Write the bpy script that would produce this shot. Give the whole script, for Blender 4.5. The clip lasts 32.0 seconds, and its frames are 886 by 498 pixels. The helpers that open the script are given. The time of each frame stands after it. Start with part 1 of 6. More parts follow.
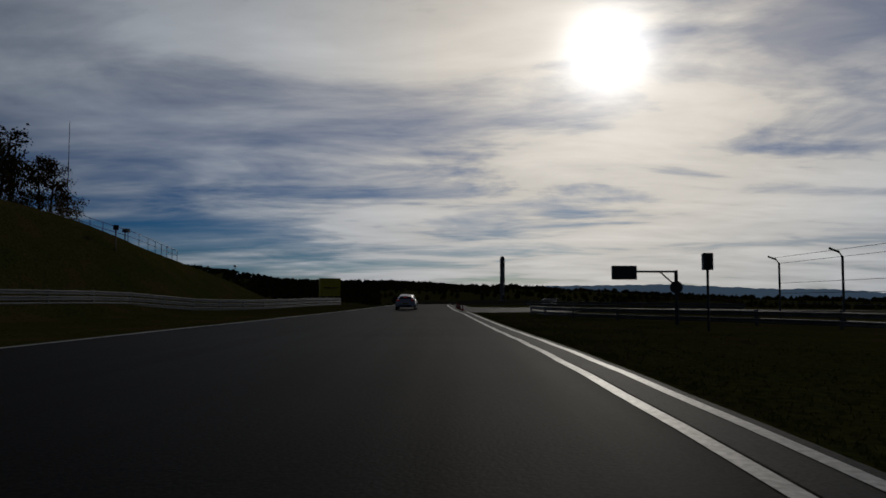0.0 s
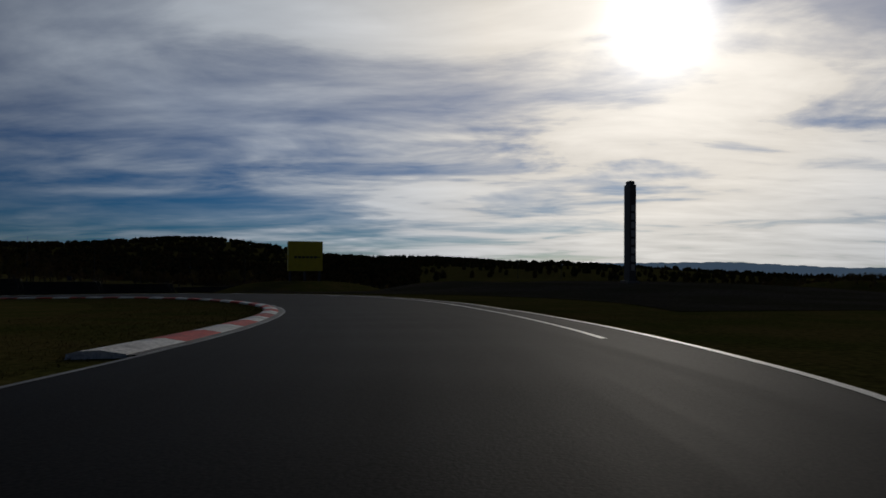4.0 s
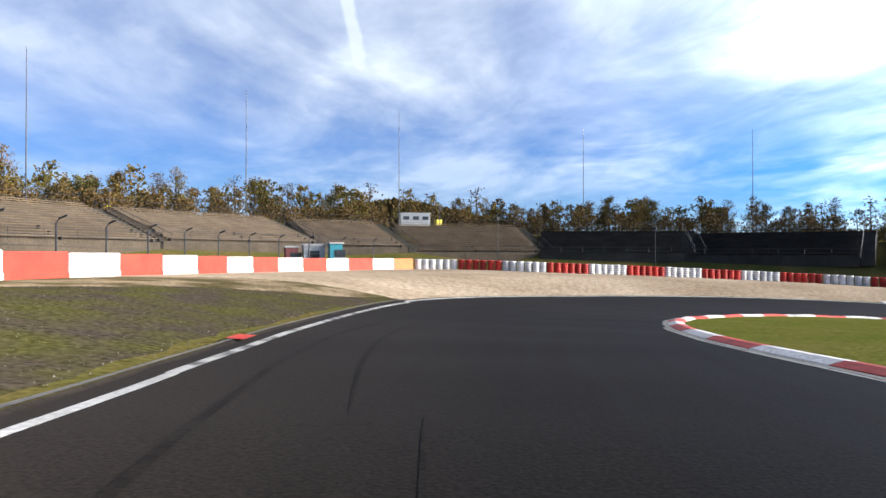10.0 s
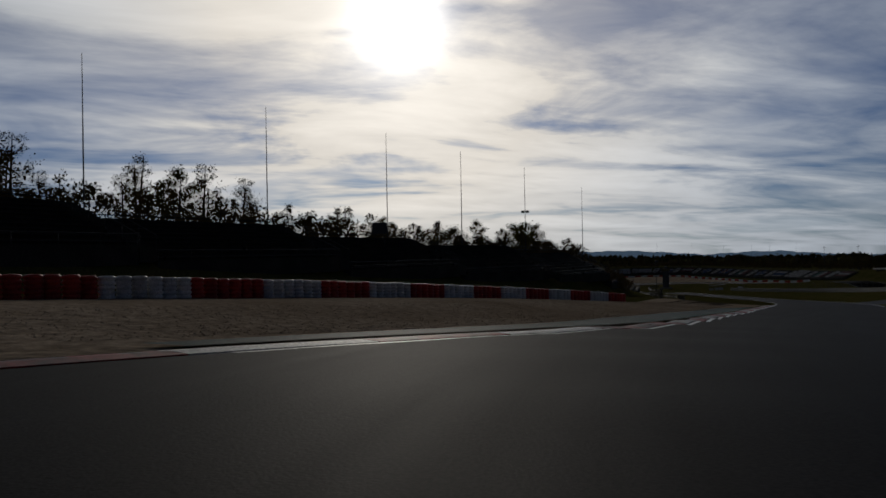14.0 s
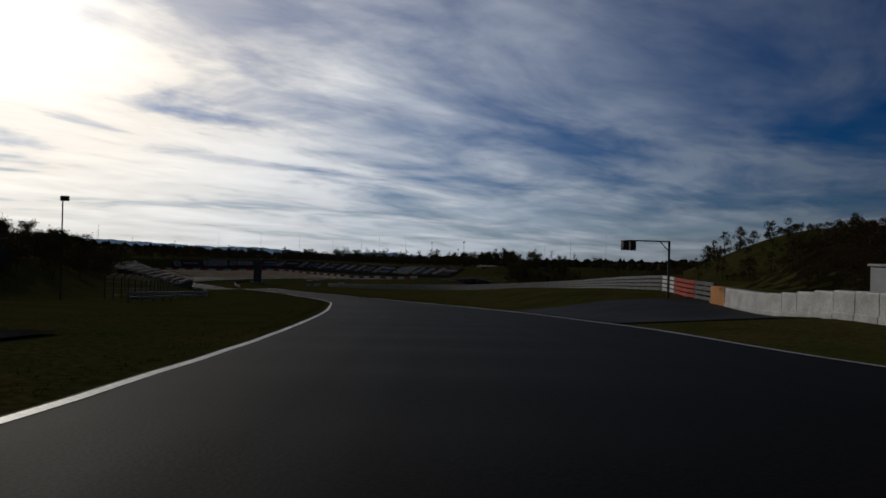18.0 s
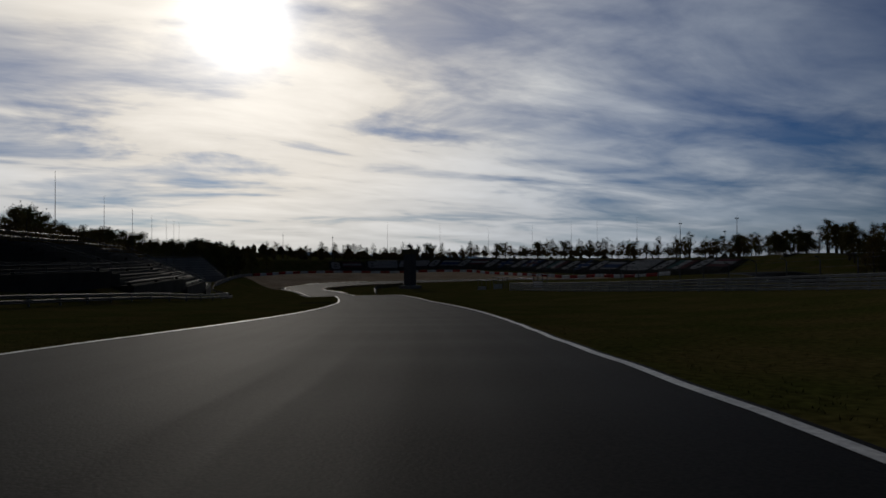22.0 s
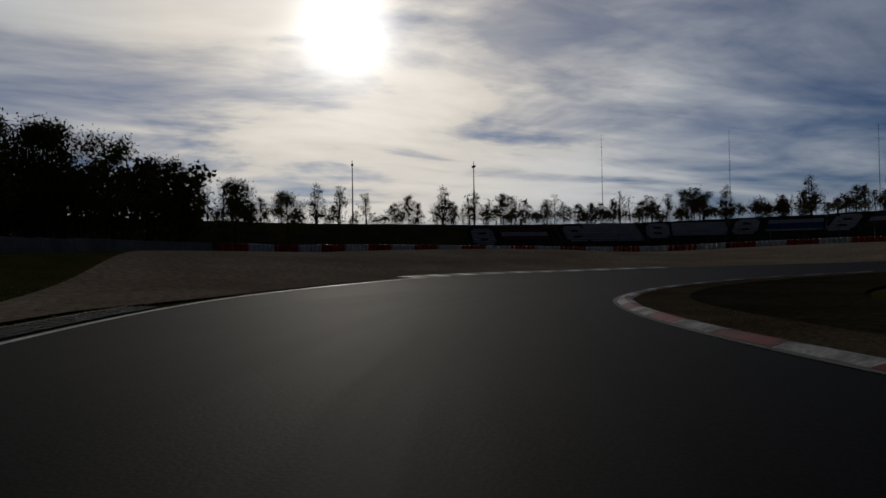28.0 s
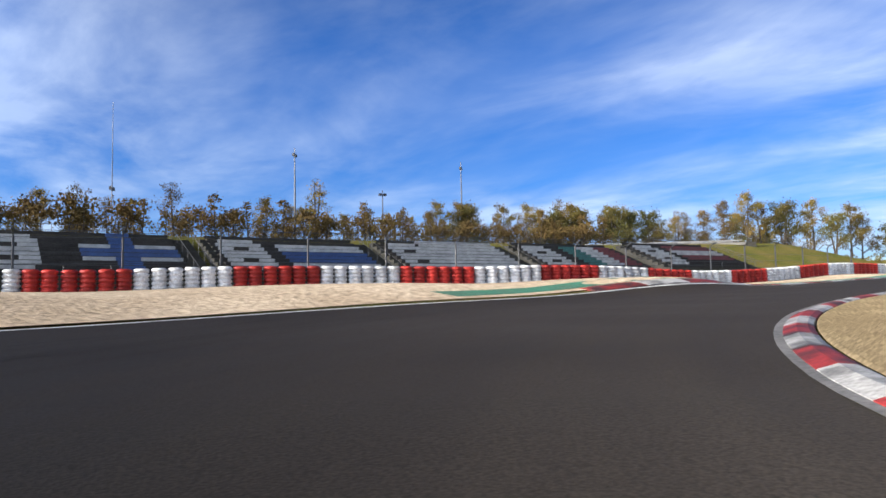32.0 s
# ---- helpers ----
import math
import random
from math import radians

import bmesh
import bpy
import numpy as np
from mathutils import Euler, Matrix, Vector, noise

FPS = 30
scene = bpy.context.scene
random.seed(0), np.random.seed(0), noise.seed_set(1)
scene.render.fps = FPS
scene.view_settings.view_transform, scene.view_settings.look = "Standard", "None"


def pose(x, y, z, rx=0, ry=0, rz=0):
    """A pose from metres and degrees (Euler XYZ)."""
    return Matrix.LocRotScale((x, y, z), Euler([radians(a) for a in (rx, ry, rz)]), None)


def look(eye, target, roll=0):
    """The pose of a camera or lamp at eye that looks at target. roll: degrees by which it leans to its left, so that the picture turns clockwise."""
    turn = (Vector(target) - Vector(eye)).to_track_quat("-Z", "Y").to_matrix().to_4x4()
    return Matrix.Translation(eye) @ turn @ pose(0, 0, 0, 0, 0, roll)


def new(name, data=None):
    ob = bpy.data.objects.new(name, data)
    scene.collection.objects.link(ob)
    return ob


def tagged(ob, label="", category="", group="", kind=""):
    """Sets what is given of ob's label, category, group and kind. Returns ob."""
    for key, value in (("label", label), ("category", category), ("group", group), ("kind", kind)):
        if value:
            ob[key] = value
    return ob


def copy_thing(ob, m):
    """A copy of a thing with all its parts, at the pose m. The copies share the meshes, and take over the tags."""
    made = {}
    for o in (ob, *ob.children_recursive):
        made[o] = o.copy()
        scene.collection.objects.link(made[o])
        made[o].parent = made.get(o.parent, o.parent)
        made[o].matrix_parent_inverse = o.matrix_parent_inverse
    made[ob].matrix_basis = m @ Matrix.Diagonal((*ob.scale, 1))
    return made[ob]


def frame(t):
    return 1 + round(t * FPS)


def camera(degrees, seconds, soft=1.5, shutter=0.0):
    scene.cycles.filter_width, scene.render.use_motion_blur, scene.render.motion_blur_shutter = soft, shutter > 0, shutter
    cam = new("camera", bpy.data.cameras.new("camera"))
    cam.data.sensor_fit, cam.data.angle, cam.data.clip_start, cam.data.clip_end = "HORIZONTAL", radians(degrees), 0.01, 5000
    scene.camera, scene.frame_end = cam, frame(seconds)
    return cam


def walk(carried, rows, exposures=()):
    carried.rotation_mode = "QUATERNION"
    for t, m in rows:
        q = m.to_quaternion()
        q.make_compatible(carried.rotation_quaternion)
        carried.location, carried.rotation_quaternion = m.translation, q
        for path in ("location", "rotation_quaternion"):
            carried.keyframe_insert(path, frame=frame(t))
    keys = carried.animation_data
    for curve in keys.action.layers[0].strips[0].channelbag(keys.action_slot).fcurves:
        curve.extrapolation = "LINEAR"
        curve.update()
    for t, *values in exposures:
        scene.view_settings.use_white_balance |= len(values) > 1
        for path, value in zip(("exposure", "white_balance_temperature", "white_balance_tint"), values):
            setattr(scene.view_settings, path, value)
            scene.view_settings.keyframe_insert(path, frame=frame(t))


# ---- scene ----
cam = camera(64.8, 32.0, soft=1.6)
ROWS = [
    (0, 21.873, -4.466, 14.026, 93.067, 0.067, -88.420),
    (0.5, 36.556, -4.297, 13.784, 92.432, 0.174, -88.398),
    (1, 50.173, -3.670, 13.456, 91.727, 0.128, -88.435),
    (1.5, 63.287, -3.056, 13.262, 91.677, 0.240, -88.493),
    (2, 75.696, -2.350, 13.063, 91.241, 0.501, -88.147),
    (2.5, 87.797, -2.087, 12.943, 91.769, 0.259, -88.408),
    (3, 99.735, -2.002, 12.882, 91.835, 0.116, -88.901),
    (3.5, 111.652, -1.909, 12.735, 91.548, 0.163, -88.011),
    (4, 123.636, -1.389, 12.463, 91.129, 0.412, -84.545),
    (4.5, 135.689, 0.218, 12.041, 90.852, 0.768, -78.327),
    (5, 147.625, 3.560, 11.582, 90.896, 0.875, -70.068),
    (5.5, 159.288, 8.640, 11.177, 91.110, 1.200, -60.837),
    (6, 169.858, 15.699, 10.806, 91.370, 1.842, -51.799),
    (6.5, 179.149, 24.336, 10.428, 91.267, 1.958, -42.114),
    (7, 187.193, 34.529, 10.017, 91.196, 1.669, -31.803),
    (7.5, 193.757, 45.823, 9.547, 91.306, 1.498, -21.313),
    (8, 198.211, 57.937, 9.132, 91.533, 0.854, -11.409),
    (8.5, 200.225, 71.189, 8.706, 90.829, -0.045, -4.190),
    (9, 201.139, 84.391, 8.121, 90.675, -0.209, -0.674),
    (9.5, 201.948, 96.709, 7.566, 90.625, -0.076, -2.514),
    (10, 203.300, 107.355, 7.123, 90.394, 0.045, -7.976),
    (10.5, 205.109, 116.132, 6.779, 90.162, 0.040, -16.005),
    (11, 207.966, 124.360, 6.333, 89.282, -1.119, -26.771),
    (11.5, 212.263, 131.443, 5.895, 89.462, -1.465, -38.509),
    (12, 217.639, 137.419, 5.459, 89.350, -0.832, -53.370),
    (12.5, 223.960, 141.668, 5.068, 89.636, -1.125, -67.037),
    (13, 231.238, 143.757, 4.692, 89.507, -1.662, -79.890),
    (13.5, 238.130, 144.039, 4.315, 89.863, -1.468, -93.144),
    (14, 243.954, 142.524, 4.033, 90.407, -1.019, -105.247),
    (14.5, 249.554, 138.956, 3.722, 90.564, -0.399, -115.663),
    (15, 256.437, 135.192, 3.269, 90.446, -1.261, -125.395),
    (15.5, 263.452, 129.542, 2.757, 89.748, -2.002, -132.870),
    (16, 270.720, 122.419, 1.960, 89.863, -1.320, -135.983),
    (16.5, 278.363, 114.315, 1.217, 90.067, -0.399, -136.664),
    (17, 286.513, 105.651, 0.456, 90.140, 0.443, -136.435),
    (17.5, 295.086, 96.599, -0.311, 90.147, 1.146, -135.951),
    (18, 303.970, 87.320, -1.079, 90.277, 1.352, -135.055),
    (18.5, 313.202, 78.061, -1.879, 90.442, 1.134, -133.458),
    (19, 322.922, 68.883, -2.660, 90.437, 0.873, -131.817),
    (19.5, 333.135, 59.853, -3.524, 89.952, 0.939, -130.261),
    (20, 343.819, 50.879, -4.401, 90.282, 0.675, -128.416),
    (20.5, 355.066, 41.994, -5.235, 90.270, 0.450, -126.077),
    (21, 367.058, 33.329, -6.092, 90.469, 0.371, -123.458),
    (21.5, 380.107, 25.057, -6.946, 90.533, 0.038, -120.753),
    (22, 393.933, 17.190, -7.773, 90.725, -0.241, -118.131),
    (22.5, 408.375, 9.736, -8.587, 90.622, -0.162, -115.003),
    (23, 423.553, 2.909, -9.388, 90.589, -0.065, -112.485),
    (23.5, 439.552, -3.359, -10.158, 90.636, 0.121, -110.082),
    (24, 456.147, -9.130, -10.911, 90.608, 0.503, -107.875),
    (24.5, 473.180, -14.480, -11.557, 90.962, 0.645, -105.971),
    (25, 490.932, -19.130, -12.255, 90.967, 0.564, -103.869),
    (25.5, 508.871, -23.157, -13.382, 90.942, 0.720, -102.445),
    (26, 526.372, -26.811, -14.500, 91.029, 1.212, -102.064),
    (26.5, 542.737, -30.371, -15.149, 91.261, 1.679, -102.204),
    (27, 557.395, -33.953, -15.322, 91.811, 0.937, -102.631),
    (27.5, 570.031, -37.176, -15.448, 91.706, 0.070, -106.369),
    (28, 580.907, -40.375, -15.549, 91.130, -0.805, -109.692),
    (28.5, 590.204, -44.175, -15.665, 91.333, -1.281, -116.316),
    (29, 598.407, -49.089, -15.688, 91.973, -1.212, -128.385),
    (29.5, 604.353, -54.840, -15.637, 92.259, -0.853, -143.004),
    (30, 609.313, -62.655, -15.634, 92.425, -0.203, -158.439),
    (30.5, 611.558, -70.495, -15.517, 93.479, -0.367, -172.332),
    (31, 611.622, -77.983, -15.333, 93.344, -0.247, -187.630),
    (31.5, 610.049, -84.969, -15.261, 93.647, -0.244, -204.901),
    (32, 606.704, -90.608, -15.030, 94.432, -1.282, -217.391),
]
walk(cam, [(t, pose(x, y, z, rx, 0, rz) @ pose(0, 0, 0, 0, 0, roll)) for t, x, y, z, rx, roll, rz in ROWS],
     exposures=[(0, -3.5), (2.5, -3.4), (4.5, -2.85), (6, -0.9), (7, 0.0), (8, 0.5), (9, 0.7), (11.2, 0.6), (12, -0.05), (13, -2.25), (14, -3.2), (15.5, -3.0), (20, -2.8), (22, -3.15), (24.5, -3.3),
                (28.5, -3.4), (29.2, -2.4), (30, -0.6), (30.6, 0.25), (32, 0.75)])

# ---------------------------------------------------------------- sky and sun
SUN_AZ, SUN_EL = radians(-11.9), radians(18.4)
SUN_DIR = Vector((math.cos(SUN_EL) * math.cos(SUN_AZ), math.cos(SUN_EL) * math.sin(SUN_AZ), math.sin(SUN_EL)))


def build_sky():
    w = bpy.data.worlds.new("sky")
    scene.world = w
    w.use_nodes = True
    nt = w.node_tree
    nt.nodes.clear()
    N, L = nt.nodes.new, nt.links.new
    out, bg = N("ShaderNodeOutputWorld"), N("ShaderNodeBackground")
    sky = N("ShaderNodeTexSky")
    sky.sky_type, sky.sun_disc, sky.sun_elevation = "NISHITA", False, SUN_EL
    sky.sun_rotation = math.pi / 2 - SUN_AZ
    sky.air_density, sky.dust_density, sky.ozone_density, sky.altitude = 1.0, 0.6, 2.0, 600
    tc, sep = N("ShaderNodeTexCoord"), N("ShaderNodeSeparateXYZ")
    L(tc.outputs["Generated"], sep.inputs[0])

    def m(op, a, b=None, c=None):
        n = N("ShaderNodeMath")
        n.operation = op
        for i, v in enumerate((a, b, c)):
            if v is None:
                continue
            if isinstance(v, (int, float)):
                n.inputs[i].default_value = v
            else:
                L(v, n.inputs[i])
        return n.outputs[0]

    # thin cloud sheet: the view direction laid on a plane high above
    zz = m("ADD", m("MAXIMUM", sep.outputs[2], 0.0), 0.10)
    comb = N("ShaderNodeCombineXYZ")
    L(m("DIVIDE", sep.outputs[0], zz), comb.inputs[0])
    L(m("DIVIDE", sep.outputs[1], zz), comb.inputs[1])

    def cloud(scale, detail, stretch, turn, lo, hi, shift):
        mp = N("ShaderNodeMapping")
        mp.inputs["Rotation"].default_value = (0, 0, turn)
        mp.inputs["Scale"].default_value = (1, stretch, 1)
        mp.inputs["Location"].default_value = (shift, shift * 0.7, 0)
        L(comb.outputs[0], mp.inputs[0])
        nz = N("ShaderNodeTexNoise")
        nz.inputs["Scale"].default_value, nz.inputs["Detail"].default_value = scale, detail
        nz.inputs["Roughness"].default_value, nz.inputs["Distortion"].default_value = 0.56, 0.5
        L(mp.outputs[0], nz.inputs["Vector"])
        r = N("ShaderNodeMapRange")
        r.inputs["From Min"].default_value, r.inputs["From Max"].default_value = lo, hi
        L(nz.outputs[0], r.inputs[0])
        return r.outputs[0]

    a = cloud(0.50, 5, 0.8, radians(8), 0.38, 0.64, 3.1)
    b = cloud(1.3, 8, 0.6, radians(-10), 0.36, 0.68, 7.7)
    c = cloud(4.0, 8, 0.5, radians(6), 0.34, 0.70, 1.3)
    # wisps: broad sheets broken by streaks
    wisp = m("ADD", m("MULTIPLY", b, 0.76), m("MULTIPLY", c, 0.24))
    cover = m("MINIMUM", m("MULTIPLY", m("ADD", m("MULTIPLY", a, 0.85), 0.15), m("MULTIPLY", wisp, 1.5)), 1.0)
    # the sheet thins out towards the south
    thin = N("ShaderNodeMapRange")
    thin.inputs["From Min"].default_value, thin.inputs["From Max"].default_value = -0.85, 0.0
    thin.inputs["To Min"].default_value, thin.inputs["To Max"].default_value = 0.38, 1.0
    L(sep.outputs[1], thin.inputs[0])
    cover = m("MULTIPLY", cover, thin.outputs[0])

    # and breaks up low in the north
    def ramp(v, a_, b_):
        r = N("ShaderNodeMapRange")
        r.interpolation_type = "SMOOTHSTEP"
        r.inputs["From Min"].default_value, r.inputs["From Max"].default_value = a_, b_
        L(v, r.inputs[0])
        return r.outputs[0]
    north = ramp(sep.outputs[1], 0.0, 0.5)
    low_north = m("MULTIPLY", ramp(sep.outputs[2], 0.30, 0.10), north)
    cover = m("ADD", cover, m("MULTIPLY", ramp(sep.outputs[1], 0.4, 0.9), 0.14))
    cover = m("MULTIPLY", cover, m("SUBTRACT", 1.0, m("MULTIPLY", low_north, 0.55)))
    high_north = m("MULTIPLY", ramp(sep.outputs[2], 0.10, 0.26), north)
    cover = m("ADD", m("MULTIPLY", cover, m("SUBTRACT", 1.0, m("MULTIPLY", high_north, 0.35))), m("MULTIPLY", high_north, 0.26))
    # one old vapour trail in the north
    def along(az, el):
        a_, e_ = radians(az), radians(el)
        return Vector((math.cos(e_) * math.cos(a_), math.cos(e_) * math.sin(a_), math.sin(e_)))
    tn = N("ShaderNodeVectorMath")
    tn.operation = "DOT_PRODUCT"
    L(tc.outputs["Generated"], tn.inputs[0])
    tn.inputs[1].default_value = along(90.2, 21).cross(along(88.5, 14.2)).normalized()
    trail = m("SUBTRACT", 1.0, m("DIVIDE", m("ABSOLUTE", m("ADD", tn.outputs["Value"], m("MULTIPLY", m("SUBTRACT", c, 0.5), 0.006))), 0.011))
    ends = N("ShaderNodeMapRange")
    ends.inputs["From Min"].default_value, ends.inputs["From Max"].default_value = 0.24, 0.30
    L(sep.outputs[2], ends.inputs[0])
    far_side = m("GREATER_THAN", sep.outputs[1], 0.0)
    trail = m("MULTIPLY", m("MULTIPLY", m("MAXIMUM", trail, 0.0), ends.outputs[0]), m("MULTIPLY", far_side, m("ADD", m("MULTIPLY", c, 0.6), 0.4)))
    cover = m("MINIMUM", m("ADD", cover, trail), 1.0)
    # brightness of the thin cloud, lit through towards the sun
    dot = N("ShaderNodeVectorMath")
    dot.operation = "DOT_PRODUCT"
    L(tc.outputs["Generated"], dot.inputs[0])
    dot.inputs[1].default_value = SUN_DIR
    d = m("MAXIMUM", dot.outputs["Value"], 0.0)
    broad, wide, mid, core = m("POWER", d, 2.1), m("POWER", d, 16.0), m("POWER", d, 200.0), m("POWER", d, 900.0)
    streak = m("ADD", m("MULTIPLY", wisp, 0.4), 0.78)
    lum = m("MULTIPLY", m("ADD", m("ADD", m("MULTIPLY", broad, 80.0), m("MULTIPLY", wide, 52.0)), 11.5), streak)
    lum = m("ADD", lum, m("MULTIPLY", mid, 45.0))
    deep = N("ShaderNodeMix")
    deep.data_type, deep.blend_type = "RGBA", "MULTIPLY"
    deep.inputs[0].default_value, deep.inputs[7].default_value = 1.0, (0.66, 1.09, 1.98, 1)
    L(sky.outputs[0], deep.inputs[6])
    dim = N("ShaderNodeMix")
    dim.data_type, dim.blend_type = "RGBA", "MULTIPLY"
    dim.inputs[0].default_value = 1.0
    rich = N("ShaderNodeHueSaturation")
    L(m("ADD", m("MULTIPLY", broad, 1.8), 1.05), rich.inputs["Saturation"])
    L(deep.outputs[2], rich.inputs["Color"])
    L(rich.outputs[0], dim.inputs[6])
    L(m("ADD", 1.0, m("MULTIPLY", broad, 1.3)), dim.inputs[7])
    mix = N("ShaderNodeMix")
    mix.data_type = "RGBA"
    veil = m("MULTIPLY", m("POWER", d, 4.2), m("ADD", m("MULTIPLY", wisp, 0.65), 0.45))
    thick = m("ADD", cover, m("MULTIPLY", veil, m("SUBTRACT", 1.0, m("MULTIPLY", low_north, 0.75))))
    # pale haze along the horizon
    thick = m("ADD", thick, m("MULTIPLY", ramp(sep.outputs[2], 0.13, 0.0), m("ADD", m("MULTIPLY", ramp(sep.outputs[1], 0.1, -0.5), 0.36), 0.08)))
    L(m("MINIMUM", thick, 0.97), mix.inputs[0])
    L(dim.outputs[2], mix.inputs[6])
    white = N("ShaderNodeMix")
    white.data_type, white.blend_type = "RGBA", "MULTIPLY"
    white.inputs[0].default_value = 1.0
    tint = N("ShaderNodeMix")
    tint.data_type = "RGBA"
    tint.inputs[6].default_value, tint.inputs[7].default_value = (0.86, 0.97, 1.12, 1), (1.07, 1.0, 0.90, 1)
    L(m("MINIMUM", m("MULTIPLY", m("POWER", d, 10.0), 1.3), 1.0), tint.inputs[0])
    L(tint.outputs[2], white.inputs[6])
    L(lum, white.inputs[7])
    L(white.outputs[2], mix.inputs[7])
    # darker towards the zenith, as under a low sun
    fall = N("ShaderNodeMapRange")
    fall.interpolation_type = "SMOOTHSTEP"
    fall.inputs["From Min"].default_value, fall.inputs["From Max"].default_value = 0.3, 0.85
    fall.inputs["To Min"].default_value, fall.inputs["To Max"].default_value = 1.0, 0.2
    L(sep.outputs[2], fall.inputs[0])
    glow = N("ShaderNodeMix")
    glow.data_type, glow.blend_type = "RGBA", "ADD"
    glow.inputs[0].default_value = 1.0
    L(mix.outputs[2], glow.inputs[6])
    L(m("MULTIPLY", core, 260.0), glow.inputs[7])
    L(glow.outputs[2], bg.inputs[0])
    L(m("MULTIPLY", fall.outputs[0], 0.055), bg.inputs[1])
    L(bg.outputs[0], out.inputs[0])


build_sky()
sun = new("sun", bpy.data.lights.new("sun", "SUN"))
sun.data.energy, sun.data.angle, sun.data.color = 4.4, radians(0.6), (1.0, 0.93, 0.82)
sun.matrix_world = look((0, 0, 0), -SUN_DIR)

# ---------------------------------------------------------------- materials


def mat(name, col, col2=None, rough=0.8, scale=3.0, fine=40.0, bump=0.0, metal=0.0, vary=0.0, spec=0.5, lo=0.35, hi=0.65, detail=6, grain=0.35, streak=0.0, matt=0.0):
    m = bpy.data.materials.new(name)
    m.use_nodes = True
    nt = m.node_tree
    N, L = nt.nodes.new, nt.links.new
    b = nt.nodes["Principled BSDF"]
    b.inputs["Roughness"].default_value, b.inputs["Metallic"].default_value = rough, metal
    b.inputs["Specular IOR Level"].default_value = spec
    b.inputs["Diffuse Roughness"].default_value = matt
    col2 = col2 or tuple(c * 0.72 for c in col)
    geo = N("ShaderNodeNewGeometry")
    n1, n2 = N("ShaderNodeTexNoise"), N("ShaderNodeTexNoise")
    n1.inputs["Scale"].default_value, n1.inputs["Detail"].default_value = scale, detail
    n2.inputs["Scale"].default_value, n2.inputs["Detail"].default_value = fine, 3
    for n in (n1, n2):
        L(geo.outputs["Position"], n.inputs["Vector"])
    r = N("ShaderNodeMapRange")
    r.inputs["From Min"].default_value, r.inputs["From Max"].default_value = lo, hi
    L(n1.outputs[0], r.inputs[0])
    mx = N("ShaderNodeMix")
    mx.data_type = "RGBA"
    mx.inputs[6].default_value, mx.inputs[7].default_value = (*col, 1), (*col2, 1)
    L(r.outputs[0], mx.inputs[0])
    hv = N("ShaderNodeHueSaturation")
    L(mx.outputs[2], hv.inputs["Color"])
    r2 = N("ShaderNodeMapRange")
    r2.inputs["From Min"].default_value, r2.inputs["From Max"].default_value = 0.25, 0.75
    r2.inputs["To Min"].default_value, r2.inputs["To Max"].default_value = 1 - grain, 1 + grain
    L(n2.outputs[0], r2.inputs[0])
    val = r2.outputs[0]
    if vary:
        oi = N("ShaderNodeObjectInfo")
        r3 = N("ShaderNodeMapRange")
        r3.inputs["To Min"].default_value, r3.inputs["To Max"].default_value = 1 - vary, 1 + vary
        L(oi.outputs["Random"], r3.inputs[0])
        mu = N("ShaderNodeMath")
        mu.operation = "MULTIPLY"
        L(val, mu.inputs[0])
        L(r3.outputs[0], mu.inputs[1])
        val = mu.outputs[0]
    if streak:
        # rubbered bands along the driving direction
        tc, mp, n3, r4 = N("ShaderNodeTexCoord"), N("ShaderNodeMapping"), N("ShaderNodeTexNoise"), N("ShaderNodeMapRange")
        mp.inputs["Scale"].default_value = (1.7, 0.028, 1)
        n3.inputs["Scale"].default_value, n3.inputs["Detail"].default_value, n3.inputs["Roughness"].default_value = 1.0, 7, 0.65
        r4.inputs["From Min"].default_value, r4.inputs["From Max"].default_value = 0.3, 0.7
        r4.inputs["To Min"].default_value, r4.inputs["To Max"].default_value = 1 - streak, 1 + streak
        L(tc.outputs["UV"], mp.inputs[0])
        L(mp.outputs[0], n3.inputs["Vector"])
        L(n3.outputs[0], r4.inputs[0])
        mu = N("ShaderNodeMath")
        mu.operation = "MULTIPLY"
        L(val, mu.inputs[0])
        L(r4.outputs[0], mu.inputs[1])
        val = mu.outputs[0]
        r5 = N("ShaderNodeMapRange")
        r5.inputs["From Min"].default_value, r5.inputs["From Max"].default_value = 0.3, 0.7
        r5.inputs["To Min"].default_value, r5.inputs["To Max"].default_value = rough - 0.04, rough + 0.03
        L(n3.outputs[0], r5.inputs[0])
        L(r5.outputs[0], b.inputs["Roughness"])
    L(val, hv.inputs["Value"])
    L(hv.outputs[0], b.inputs["Base Color"])
    if bump:
        bp = N("ShaderNodeBump")
        bp.inputs["Strength"].default_value, bp.inputs["Distance"].default_value = 0.6, bump
        L(n2.outputs[0], bp.inputs["Height"])
        L(bp.outputs[0], b.inputs["Normal"])
    return m


M = {}
M["asphalt"] = mat("asphalt", (0.0168, 0.0141, 0.0120), (0.0226, 0.0192, 0.0165), 0.7, 0.12, 30, 0.006, grain=0.45, spec=0.03, streak=0.10, matt=1.0)
M["apron"] = mat("asphalt_old", (0.05, 0.047, 0.043), (0.034, 0.032, 0.03), 0.7, 0.35, 25, 0.006, spec=0.06, lo=0.42, hi=0.58, matt=1.0)
M["grass"] = mat("grass", (0.072, 0.076, 0.02), (0.112, 0.09, 0.032), 0.95, 0.3, 7, 0.02, spec=0.0, grain=0.5, detail=9, matt=0.5)
M["gravel"] = mat("gravel", (0.44, 0.35, 0.255), (0.32, 0.245, 0.17), 0.9, 0.15, 3.2, 0.16, spec=0.0, grain=0.4, matt=0.35)
